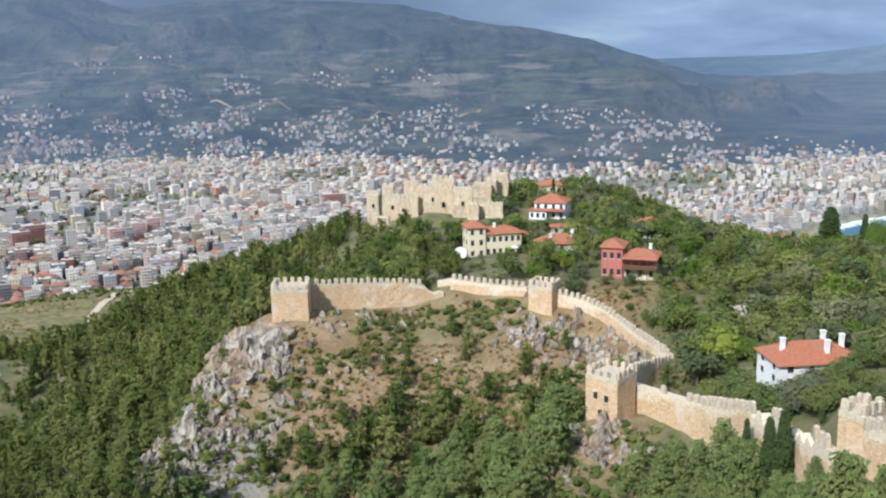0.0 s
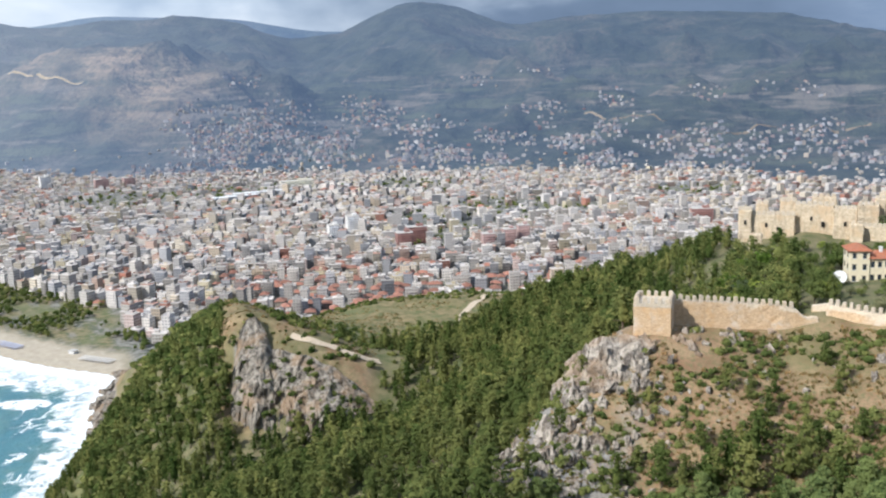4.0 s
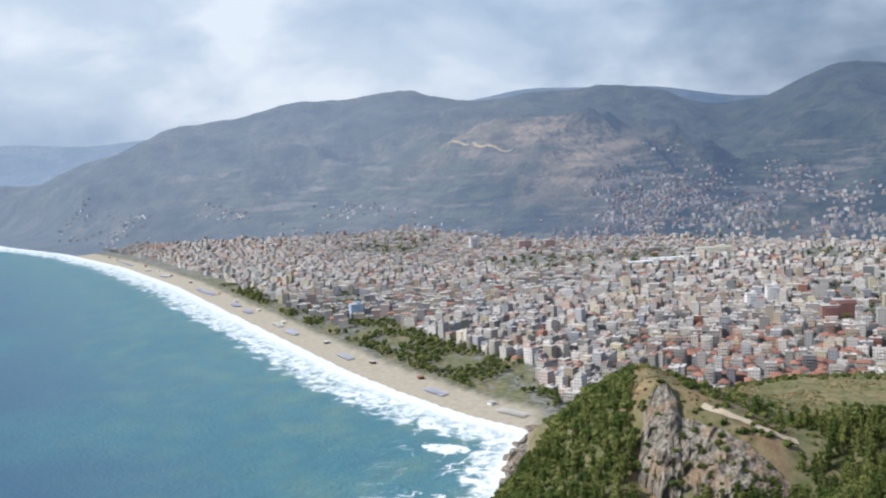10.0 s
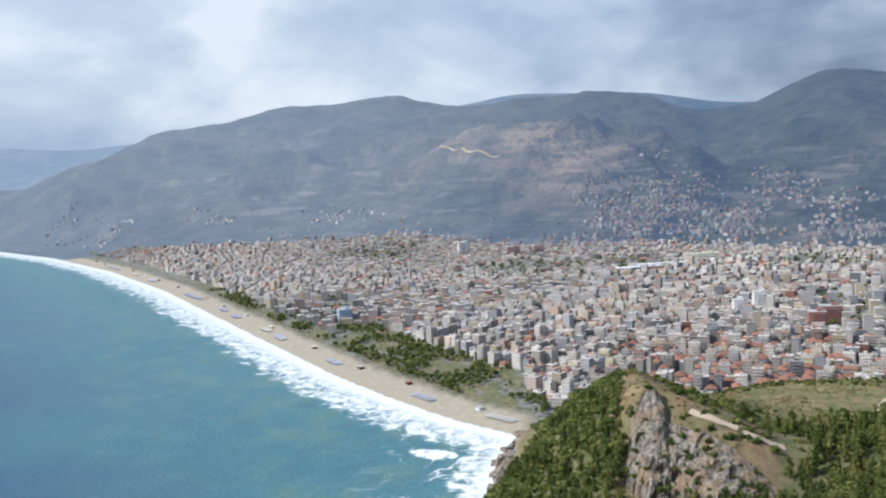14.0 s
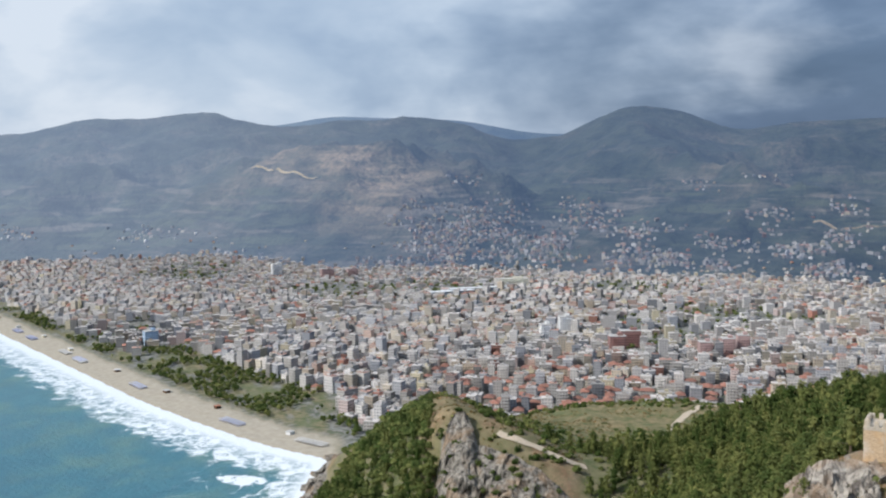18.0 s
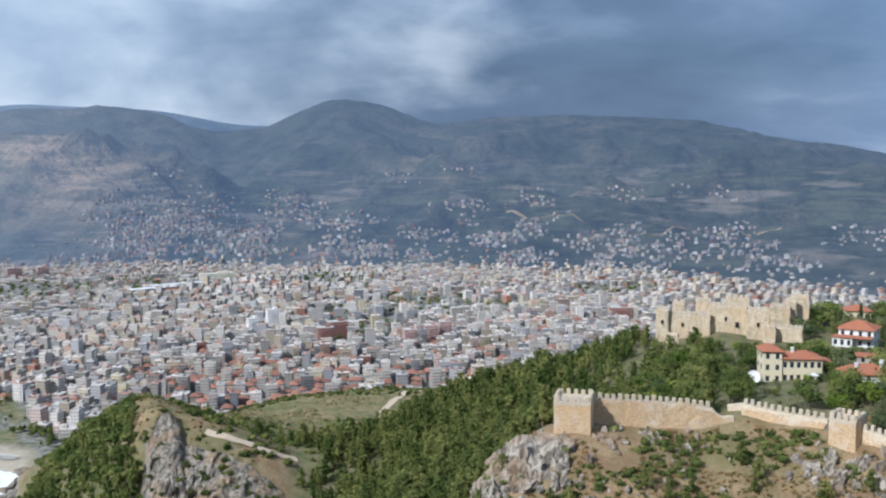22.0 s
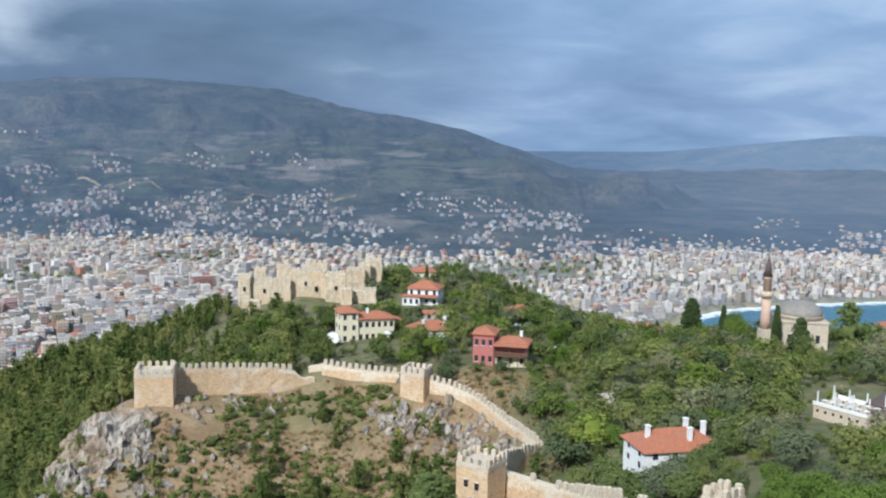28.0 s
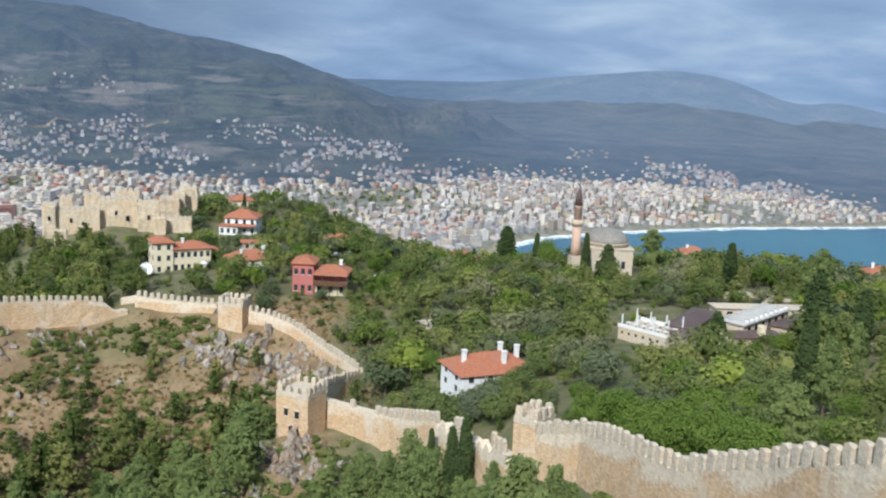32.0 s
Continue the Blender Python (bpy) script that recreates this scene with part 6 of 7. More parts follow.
headland_path = [seen_at(*q, 412, 720) for q in ((32.03, -15.33), (30.84, -15.72), (29.57, -16.19), (28.3, -16.7), (26.94, -17.12))]
trail("narrow dirt path along the headland", headland_path, 4.0)

# ---- trees ----
def foliage(name, dark, light, tip):
    m = bpy.data.materials.new(name)
    m.use_nodes = True
    n = Nodes(m.node_tree)
    geo = n.tree.nodes.new("ShaderNodeNewGeometry")
    info = n.tree.nodes.new("ShaderNodeObjectInfo")
    tint = attribute(n, "tint")
    island = geo.outputs["Random Per Island"]
    wide = n.noise(geo.outputs["Position"], 0.12, 3)
    c = n.mix(island, dark, light)
    c = n.mix(n.math("MULTIPLY", n.grey(wide, 0.45, 0.65), 0.5), c, tip)
    c = n.mix(1.0, c, tint.outputs[0], "MULTIPLY")
    c = n.mix(n.math("MULTIPLY", info.outputs["Random"], 0.35), c, tip)
    d = n.make("ShaderNodeBsdfDiffuse", 0, "", Color=c, Roughness=0.8)
    t = n.make("ShaderNodeBsdfTranslucent", 0, "", Color=c)
    mixed = n.make("ShaderNodeMixShader", 0, "", i0=0.4, i1=d, i2=t)
    n.make("ShaderNodeOutputMaterial", 0, "", Surface=mixed)
    return m


PINE = foliage("pine_needles", (0.062, 0.092, 0.035), (0.165, 0.20, 0.068), (0.195, 0.225, 0.078))
BROAD = foliage("broad_leaves", (0.045, 0.072, 0.026), (0.185, 0.225, 0.08), (0.20, 0.235, 0.08))
FRESH = foliage("fresh_leaves", (0.06, 0.105, 0.022), (0.185, 0.255, 0.055), (0.20, 0.265, 0.06))
OLIVE = foliage("olive_leaves", (0.07, 0.095, 0.05), (0.19, 0.215, 0.125), (0.20, 0.225, 0.13))
CYPRESS = foliage("cypress_leaves", (0.04, 0.065, 0.026), (0.085, 0.115, 0.042), (0.10, 0.135, 0.05))
BARK = material("bark", speckled((0.07, 0.05, 0.035), (0.18, 0.14, 0.10), 0.15, 1.2, 0.03), 0.95)


def crown_points(kind, r, clumps):
    """Clump centres and sizes of a crown one unit high and about as wide as its kind."""
    out = []
    for k in range(clumps):
        if kind in ("pine", "fir"):
            h = 0.16 + 0.80 * (k + r.random()) / clumps
            reach = (0.33 * (1.0 - h) ** 0.75 + 0.02) * (1 + 0.35 * math.sin(h * 23 + clumps))
            a = k * 2.4 + r.uniform(-0.6, 0.6)
            q = reach * r.uniform(0.45, 1.1)
            out.append((Vector((q * math.cos(a), q * math.sin(a), h - 0.10 * q)), r.uniform(0.075, 0.135) * (1.15 - 0.5 * h)))
        elif kind == "cypress":
            h = 0.04 + 0.95 * (k + r.random()) / clumps
            reach = 0.085 * min(1.0, (1.02 - h) * 2.1) ** 0.75 * min(1.0, 0.55 + h * 2)
            a = k * 2.4
            out.append((Vector((reach * 0.75 * math.cos(a), reach * 0.75 * math.sin(a), h)), 0.030 + 0.012 * (1 - h)))
        elif kind == "shrub":
            a, q = r.uniform(0, 6.3), math.sqrt(r.random()) * 0.55
            out.append((Vector((q * math.cos(a), q * math.sin(a), 0.25 + 0.5 * r.random() * (1 - q))), r.uniform(0.22, 0.34)))
        else:
            a, u = r.uniform(0, 6.3), r.uniform(-0.75, 1)
            s = math.sqrt(1 - u * u)
            q = r.uniform(0.6, 1.0)
            out.append((Vector((0.40 * q * s * math.cos(a), 0.40 * q * s * math.sin(a), 0.60 + 0.30 * q * u)), r.uniform(0.13, 0.20)))
    return out


def tree_template(kind, clumps, leaves, leaf, seed, core=1.0, wild=0.45):
    """Vertices, triangles and material numbers (0 leaves, 1 bark) of a tree one unit high."""
    r = random.Random(seed)
    v, f, m = [], [], []

    def limb(a, b, ra, rb, sides=5):
        way = (b - a).normalized()
        x = way.orthogonal().normalized()
        y = way.cross(x)
        i = len(v)
        for c, q in ((a, ra), (b, rb)):
            v.extend(c + (x * math.cos(2 * math.pi * k / sides) + y * math.sin(2 * math.pi * k / sides)) * q for k in range(sides))
        for k in range(sides):
            n = (k + 1) % sides
            f.extend(((i + k, i + n, i + sides + n), (i + k, i + sides + n, i + sides + k)))
            m.extend((1, 1))

    centres = crown_points(kind, r, clumps)
    if kind != "shrub":
        limb(Vector((0, 0, -0.12)), Vector((r.uniform(-0.02, 0.02), r.uniform(-0.02, 0.02), 0.45)), 0.028, 0.018, 5 if clumps > 15 else 3)
        if clumps > 25 and kind != "cypress":
            limb(Vector((0, 0, 0.44)), Vector((0, 0, 0.85)), 0.018, 0.005, 4)
            for c, _ in centres[::max(1, clumps // 6)]:
                limb(Vector((0, 0, max(0.2, c.z - 0.18))), c, 0.010, 0.003, 3)
    heart = Vector((0, 0, 0.3 if kind == "shrub" else 0.55))
    # the dense inner crown
    if kind in ("pine", "fir"):
        rings = [(0.03, 0.16), (0.17, 0.24), (0.15, 0.42), (0.11, 0.62), (0.06, 0.82), (0.01, 0.95)]
    elif kind == "cypress":
        rings = [(0.03, 0.03), (0.08, 0.15), (0.085, 0.5), (0.055, 0.8), (0.01, 0.98)]
    elif kind == "shrub":
        rings = [(0.45, 0.0), (0.55, 0.22), (0.42, 0.5), (0.1, 0.68)]
    else:
        rings = [(0.08, 0.30), (0.26, 0.42), (0.31, 0.60), (0.22, 0.76), (0.05, 0.85)]
    sides = 7
    i = len(v)
    for q, z in rings:
        q *= core
        v.extend(Vector((q * r.uniform(0.7, 1.15) * math.cos(2 * math.pi * k / sides), q * r.uniform(0.7, 1.15) * math.sin(2 * math.pi * k / sides), z + r.uniform(-0.03, 0.03))) for k in range(sides))
    for j in range(len(rings) - 1):
        for k in range(sides):
            a, b = i + j * sides + k, i + j * sides + (k + 1) % sides
            f.extend(((a, b, b + sides), (a, b + sides, a + sides)))
            m.extend((0, 0))
    for c, size in centres:
        out = (c - heart).normalized() if (c - heart).length > 1e-3 else Vector((0, 0, 1))
        for _ in range(leaves):
            w = (Vector((r.gauss(0, 1), r.gauss(0, 1), r.gauss(0, 1))).normalized() + out * 0.35).normalized()
            p = c + Vector((w.x, w.y, w.z * (0.55 if kind == "pine" else 1.0))) * size * r.uniform(0.5, 1.25)
            nrm = (w + out * 0.4 + Vector((r.uniform(-1, 1), r.uniform(-1, 1), r.uniform(-0.4, 1.0))) * wild).normalized()
            x = Matrix.Rotation(r.uniform(0, 6.3), 3, nrm) @ nrm.orthogonal().normalized()
            y = nrm.cross(x)
            s = leaf * r.uniform(0.65, 1.3)
            i = len(v)
            thin = 0.55 if kind == "pine" else 1.0
            v.extend((p - x * s * thin - y * s * 0.6, p + x * s * thin - y * s * 0.6, p + y * s * 1.25))
            f.append((i, i + 1, i + 2))
            m.append(0)
    return np.array([tuple(q) for q in v], np.float32), np.array(f, np.int32), np.array(m, np.int32)


LEAVES = {"pine": PINE, "broad": BROAD, "olive": OLIVE, "fresh": FRESH, "fir": CYPRESS, "cypress": CYPRESS, "shrub": BROAD}


def plant_many(name, label, category, templates, spots, leaf_mat):
    """All the trees of a wood in one mesh. spots: rows of x, y, z, height, width, template, tint."""
    vs, fs, ms, ts, base = [], [], [], [], 0
    for k, (v, f, m) in enumerate(templates):
        s = spots[spots[:, 5] == k]
        if not len(s):
            continue
        a = np.random.RandomState(k).uniform(0, 6.3, len(s))
        co, si = np.cos(a)[:, None], np.sin(a)[:, None]
        w, h = (s[:, 3] * s[:, 4])[:, None], s[:, 3][:, None]
        x = s[:, :1] + (v[None, :, 0] * co - v[None, :, 1] * si) * w
        y = s[:, 1:2] + (v[None, :, 0] * si + v[None, :, 1] * co) * w
        z = s[:, 2:3] + v[None, :, 2] * h
        vs.append(np.stack([x, y, z], -1).reshape(-1, 3))
        fs.append((f[None] + (np.arange(len(s)) * len(v))[:, None, None] + base).reshape(-1, 3))
        ms.append(np.tile(m, len(s)))
        ts.append(np.repeat(s[:, 6], len(v)))
        base += len(s) * len(v)
    me = fast_mesh(name, np.concatenate(vs), np.concatenate(fs))
    me.materials.append(leaf_mat), me.materials.append(BARK)
    me.polygons.foreach_set("material_index", np.concatenate(ms).astype(np.int32))
    t = np.concatenate(ts)
    rgba = np.stack([t * 1.12, t * 0.75 + 0.3, t * 0.8 + 0.1, np.ones_like(t)], -1).astype(np.float32)
    me.color_attributes.new("tint", "FLOAT_COLOR", "POINT").data.foreach_set("color", rgba.ravel())
    return tagged(new(name, me), label, category, kind="stuff")


def tree_parts(kind, clumps, leaves, leaf, seed, core=0.6, wild=0.9):
    """Trunk and crown meshes for a tree that is a thing of its own."""
    v, f, m = tree_template(kind, clumps, leaves, leaf, seed, core, wild)
    out = []
    for pick, mat, nm in ((1, BARK, "trunk"), (0, LEAVES[kind], "crown")):
        q = f[m == pick]
        used, back = np.unique(q, return_inverse=True)
        if not len(used):
            out.append(None)
            continue
        me = fast_mesh(nm, v[used], back.reshape(-1, 3))
        me.materials.append(mat)
        if nm == "crown":
            me.color_attributes.new("tint", "FLOAT_COLOR", "POINT").data.foreach_set("color", np.full(len(used) * 4, 1.5 if kind == "pine" else 1.12, np.float32))
        out.append(me)
    return out


NEAR_TREES = {"pine": [tree_parts("pine", 60, 60, 0.026, 20 + k) for k in range(4)], "broad": [tree_parts("broad", 72, 84, 0.020, 40 + k) for k in range(4)],
              "olive": [tree_parts("olive", 66, 80, 0.020, 60 + k) for k in range(3)], "cypress": [tree_parts("cypress", 150, 22, 0.018, 80 + k, 0.8, 0.6) for k in range(2)],
              "fresh": [tree_parts("fresh", 72, 84, 0.020, 70 + k, 0.6, 0.9) for k in range(3)], "fir": [tree_parts("fir", 60, 30, 0.034, 75 + k, 0.8, 0.7) for k in range(2)],
              "shrub": [tree_parts("shrub", 14, 60, 0.08, 90 + k) for k in range(3)]}
MID_TREES = {"pine": [tree_parts("pine", 46, 36, 0.031, 220 + k, 0.7, 0.7) for k in range(4)], "broad": [tree_parts("broad", 46, 38, 0.032, 240 + k, 0.75, 0.7) for k in range(4)],
             "olive": [tree_parts("olive", 44, 36, 0.032, 260 + k, 0.75, 0.7) for k in range(3)]}
TREE_TAGS = {"pine": ("pine_tree", "green pine tree on the rocky slope", "pine"), "broad": ("broadleaf_tree", "leafy green tree in the old village gardens", "tree"),
             "olive": ("olive_tree", "grey-green olive tree on the terraced slope", "olive tree"), "cypress": ("cypress_tree", "tall dark narrow cypress tree", "cypress"),
             "fresh": ("broadleaf_tree", "bright green leafy tree behind the town wall", "tree"), "fir": ("conifer_tree", "dark green conifer standing above the gardens", "conifer"),
             "shrub": ("shrub", "low green shrub on dry ground", "shrub")}
tr = random.Random(3)


def plant(kind, x, y, height, width=1.0, z=None, label=""):
    name, words, category = TREE_TAGS[kind]
    base = thing(name, label or words, category, (x, y, ground(x, y) if z is None else z), category + "s on the hill")
    near = math.hypot(x, y) < 125 or kind not in MID_TREES
    trunk, crown = tr.choice((NEAR_TREES if near else MID_TREES)[kind])
    turn = Matrix.LocRotScale(None, Euler((0, 0, tr.uniform(0, 6.3))), (height * width, height * width, height))
    for nm, me in (("trunk", trunk), ("crown", crown)):
        if me:
            share(nm, me, base, turn)
    return base


# single trees that stand out: turn, distance, height, width
for turn, dist, tall, wide in ((-16.35, 141, 12.5, 1.0), (-17.15, 139, 13, 1.05), (-15.1, 150, 9, 0.9), (-18.85, 345, 15.5, 2.3), (-20.6, 350, 9, 1.1), (-31.3, 265, 13, 1.5), (-35.8, 118, 13.2, 1.0), (-36.0, 185, 13, 2.0),
                               (-3.95, 366, 9, 0.9), (-7.6, 300, 8, 0.9), (-8.0, 296, 7.5, 0.9), (-38.4, 150, 10, 1.4), (-36.2, 260, 12, 2.0), (-30.9, 200, 8.5, 1.9), (-17.0, 330, 7, 1.2)):
    p = around(turn, dist)
    plant("cypress", p.x, p.y, tall, wide)
    KEEP_OUT.append((p.x, p.y, 1.5))

# young trees in front of the house by the wall
for turn, dist, tall in ((-16.0, 163, 4.2), (-16.9, 161, 3.6), (-17.8, 162, 4.6), (-18.5, 161, 4.9), (-19.3, 161, 5.0), (-20.2, 164, 4.6), (-18.9, 155, 5.2), (-15.0, 168, 4.6), (-14.8, 176, 6.0), (-21.0, 170, 4.2), (-21.4, 178, 5.0)):
    p = around(turn, dist)
    plant("broad", p.x, p.y, tall, 1.15)

def plant_to(kind, turn, dist, rise, width):
    """A tree whose top stands at that elevation from the citadel."""
    p = around(turn, dist := dist + (5 if kind == "fresh" and dist < 130 else 0))
    tall = EYE + dist * math.tan(radians(rise)) - ground(p.x, p.y)
    tall = min(max(tall, 3.0), 17.0)
    plant(kind, p.x, p.y, tall, min(width, 6.2 / tall) if kind == "fresh" else width)
    KEEP_OUT.append((p.x, p.y, 1.8))


for kind, turn, dist, rise, wide in (("fir", -24.6, 287, -10.05, 1.0), ("pine", -27.0, 300, -8.95, 1.3), ("pine", -36.0, 250, -9.2, 0.95), ("cypress", -20.56, 320, -9.7, 1.2), ("cypress", -23.35, 290, -9.5, 1.0), ("fresh", -21.2, 292, -9.95, 1.1),
                                     ("pine", -36.9, 116, -13.6, 0.7), ("fir", -31.0, 197, -13.3, 0.9), ("pine", -38.2, 140, -12.7, 0.8), ("fresh", -31.5, 98, -18.2, 1.3), ("fresh", -30.2, 101, -18.6, 1.3), ("fresh", -28.9, 104, -18.3, 1.2), ("fresh", -27.6, 110, -18.2, 1.2),
                                     ("fresh", -26.0, 117, -17.9, 1.2), ("fresh", -32.8, 95, -18.6, 1.3), ("fresh", -34.0, 93, -18.7, 1.2), ("fresh", -29.4, 135, -15.9, 1.1), ("fresh", -24.4, 124, -18.2, 1.2), ("pine", -33.2, 118, -15.5, 1.0), ("pine", -34.6, 108, -15.6, 1.0),
                                     ("broad", -15.5, 163, -18.9, 1.0), ("broad", -16.4, 160, -19.0, 1.0), ("olive", -17.3, 160, -18.6, 1.0), ("olive", -18.4, 159, -18.0, 0.9), ("broad", -19.6, 162, -17.6, 0.9), ("fresh", -13.4, 205, -16.0, 1.2), ("fresh", -12.5, 214, -15.6, 1.2), ("fresh", -14.6, 196, -16.5, 1.2), ("pine", -35.4, 100, -16.4, 1.0), ("fresh", -30.6, 110, -17.2, 1.2), ("fresh", -33.6, 106, -16.9, 1.2)):
    plant_to(kind, turn, dist, rise, wide)
# pines that rise before the wall
for turn, dist, tall in ((-13.4, 146, 6.5), (-14.2, 140, 7.0), (-14.9, 138, 6.0), (-15.7, 131, 6.5), (-17.6, 128, 7.0), (-18.5, 121, 7.5), (-19.4, 118, 6.0), (-21.4, 106, 7.5), (-22.6, 100, 8.0), (-12.6, 150, 5.0), (-16.6, 122, 6.5), (-20.4, 108, 6.0)):
    p = around(turn, dist)
    plant("pine", p.x, p.y, tall, 1.15)
for turn, dist, rise, wide in ((-13.9, 150, -21.0, 0.9), (-14.6, 144, -21.8, 0.95), (-15.4, 141, -21.9, 0.8), (-12.6, 152, -22.2, 0.9), (-18.9, 124, -22.4, 0.7), (-20.1, 117, -23.4, 0.75), (-22.6, 106, -22.3, 0.75), (-23.6, 101, -23.2, 0.7), (-16.9, 131, -23.4, 0.8), (-9.2, 163, -22.6, 0.95), (-10.4, 158, -22.9, 0.95), (-11.4, 156, -22.4, 1.0), (-21.6, 109, -24.0, 0.8), (-20.6, 98, -21.6, 0.8), (-19.6, 101, -23.3, 0.85), (-21.7, 95, -23.6, 0.8)):
    plant_to("pine", turn, dist, rise, wide)

OUT = np.array(KEEP_OUT)


def clear(x, y, margin=0.0):
    ok = np.ones(len(x), bool)
    for a, b, r in OUT:
        ok &= (x - a) ** 2 + (y - b) ** 2 > (r + margin) ** 2
    return ok


def scatter(count, t0, t1, d0, d1, seed, gap):
    """Random places in a sector, none nearer to another than about the gap."""
    g = np.random.RandomState(seed)
    a, d = g.uniform(t0, t1, count), np.sqrt(g.uniform(d0**2, d1**2, count))
    x, y = -d * np.sin(np.radians(a)), d * np.cos(np.radians(a))
    seen, keep = set(), []
    for k in range(count):
        c = (int(x[k] // gap), int(y[k] // gap))
        if c not in seen:
            seen.add(c)
            keep.append(k)
    return x[keep], y[keep], a[keep], d[keep], g


MID_PINE = [tree_template("pine", 28, 15, 0.045, 120 + k, 0.6, 0.8) for k in range(5)]
FAR_PINE = [tree_template("pine", 24, 11, 0.050, 130 + k, 0.7, 0.7) for k in range(5)]
MID_BROAD = [tree_template("broad", 30, 16, 0.040, 140 + k, 0.62, 0.9) for k in range(5)]
FAR_BROAD = [tree_template("broad", 20, 10, 0.054, 150 + k, 0.7, 0.8) for k in range(5)]
MID_SHRUB = [tree_template("shrub", 7, 11, 0.13, 160 + k, 0.7, 0.7) for k in range(4)]
FAR_SHRUB = [tree_template("shrub", 5, 6, 0.19, 180 + k, 0.8, 0.6) for k in range(4)]
TINY = [tree_template("broad", 8, 2, 0.15, 170 + k) for k in range(4)]
singles = 0


def wood(name, label, category, kind, templates, x, y, height, width, g, near=0):
    """Plants the places: those nearer than near as things of their own, the rest as one wood."""
    global singles
    d = np.hypot(x, y)
    z = land_height(x, y) - 0.15
    one = (d < near) & (np.arange(len(d)) < 300 - singles)
    for k in np.flatnonzero(one):
        singles += 1
        plant(kind, float(x[k]), float(y[k]), float(height[k]), float(width[k]), float(z[k]))
    rest = ~one
    if rest.any():
        spots = np.stack([x, y, z, height, width, g.randint(0, len(templates), len(x)), 0.5 + 1.35 * g.rand(len(x)) ** 1.4], -1)[rest]
        plant_many(name, label, category, templates, spots, LEAVES[kind])


# trees and scrub on the dry slope below the walls
x, y, a, d, g = scatter(3000, -26, 19, 62, 246, 34, 4.5)
inner = d < np.interp(-a, [-19, -7, 2, 5, 8, 11, 13, 16, 20, 26], [235, 238, 238, 230, 172, 170, 160, 142, 122, 104]) - 3
lush = 0.75 * smooth(222, 188, d) * smooth(0.35, 0.5, fractal(x / 25, y / 25, 2)) + smooth(0, -7, a) * 0.4
ok = inner & clear(x, y, 2.5) & ~((a < -5.2) & (a > -8.6) & (d > 150)) & (g.rand(len(x)) < 0.24 + 0.6 * np.clip(lush, 0, 1) + 0.5 * smooth(-6.5, -8.5, a))
x, y, d = x[ok], y[ok], d[ok]
a = a[ok]
gully = smooth(9, 5, a) * smooth(-9, -6, a) * smooth(222, 205, d)
wood("slope_pines", "green pines on the slope below the walls", "trees", "pine", MID_PINE, x, y, g.uniform(4.5, 9.5, len(x)) * np.where(d > 215, 0.7, 1.0) * (1 + 0.35 * gully), g.uniform(0.95, 1.35, len(x)), g, 196)
# pines on the west slope
x, y, a, d, g = scatter(26000, 12.5, 46, 165, 640, 31, 5.3)
_, more = cover(x, y, land_height(x, y))
edge = 505 + 40 * smooth(20, 23, a) - 60 * smooth(25, 28, a) - 30 * smooth(29, 31, a)
edge = np.where(a > 34.5, 640, edge)
track = np.zeros(len(x), bool)
for q in headland_path:
    p = around(*q)
    track |= (x - p.x) ** 2 + (y - p.y) ** 2 < 13 ** 2
crag = track | (a > 27.0) & (a < 35.7) & (d > 406 + 8 * smooth(33, 36, a)) & (d < 470)
bare = (a > 33.6) & (a < 42) & (d > 468 + 15 * (a - 36))
cape = shore_distance(x, y) > 20
outcrop = (a < 20.5) & (d < 240) & (d > 192)
ok = (d < edge) & ~crag & ~bare & cape & ~outcrop & clear(x, y, 1.5) & ~((a < 16) & (d < 238)) & (g.rand(len(x)) < 0.93)
x, y, d = x[ok], y[ok], d[ok]
h = g.uniform(6.5, 12.5, len(x)) * np.where((a[ok] > 34.5) & (d > 440), 0.72, 1.0)
wd = g.uniform(0.85, 1.2, len(x))
n = d < 300
wood("pine_forest", "dense green pine wood covering the steep slope", "forest", "pine", MID_PINE, x[n], y[n], h[n], wd[n], g)
wood("pine_forest", "dense green pine wood above the sea", "forest", "pine", FAR_PINE, x[~n], y[~n], h[~n], wd[~n], g)
# slope between the fort and the meadow, and behind the hilltop
x, y, a, d, g = scatter(12000, 3.5, 22, 252, 520, 32, 4.2)
ok = clear(x, y, 1.5) & ((a > 7.1) | (d < 335)) & (d < 352 + 14 * (a - 6)) & (g.rand(len(x)) < 0.93) & (a < 12.5 + (d - 240) * 0.2)
x, y = x[ok], y[ok]
wood("pine_forest", "green pine wood beside the hilltop fort", "forest", "pine", FAR_PINE, x, y, g.uniform(4.5, 8, len(x)), g.uniform(0.95, 1.35, len(x)), g)
# gardens and groves of the village
x, y, a, d, g = scatter(22000, -46, 7, 75, 420, 33, 4.7)
walls = np.interp(-a, [-7, 2, 5, 8, 9.5, 11, 13, 16, 20, 26, 30, 37, 46], [251, 248, 240, 224, 199, 181, 163, 148, 127, 108, 93, 76, 63])
ok = clear(x, y, 1.2) & (d > walls) & (g.rand(len(x)) < 0.88) & ~((a > 1.5) & (d > 335)) & ~((a > -2.5) & (d > 330) & (d < 350))
x, y, a, d = x[ok], y[ok], a[ok], d[ok]
kind = g.rand(len(x))
sight = (a < -24.5) & (a > -36.5) & (d > 155) & (d < 240)
h = (3.0 + 5.2 * g.rand(len(x)) ** 1.3) * np.where(d > 330, 0.85, 1.0) * np.where(d < 150, 0.8, 1.0) * np.where(sight, 0.42, 1.0) * np.where((a < -13) & (a > -20.5) & (d < 168), 0.6, 1.0)
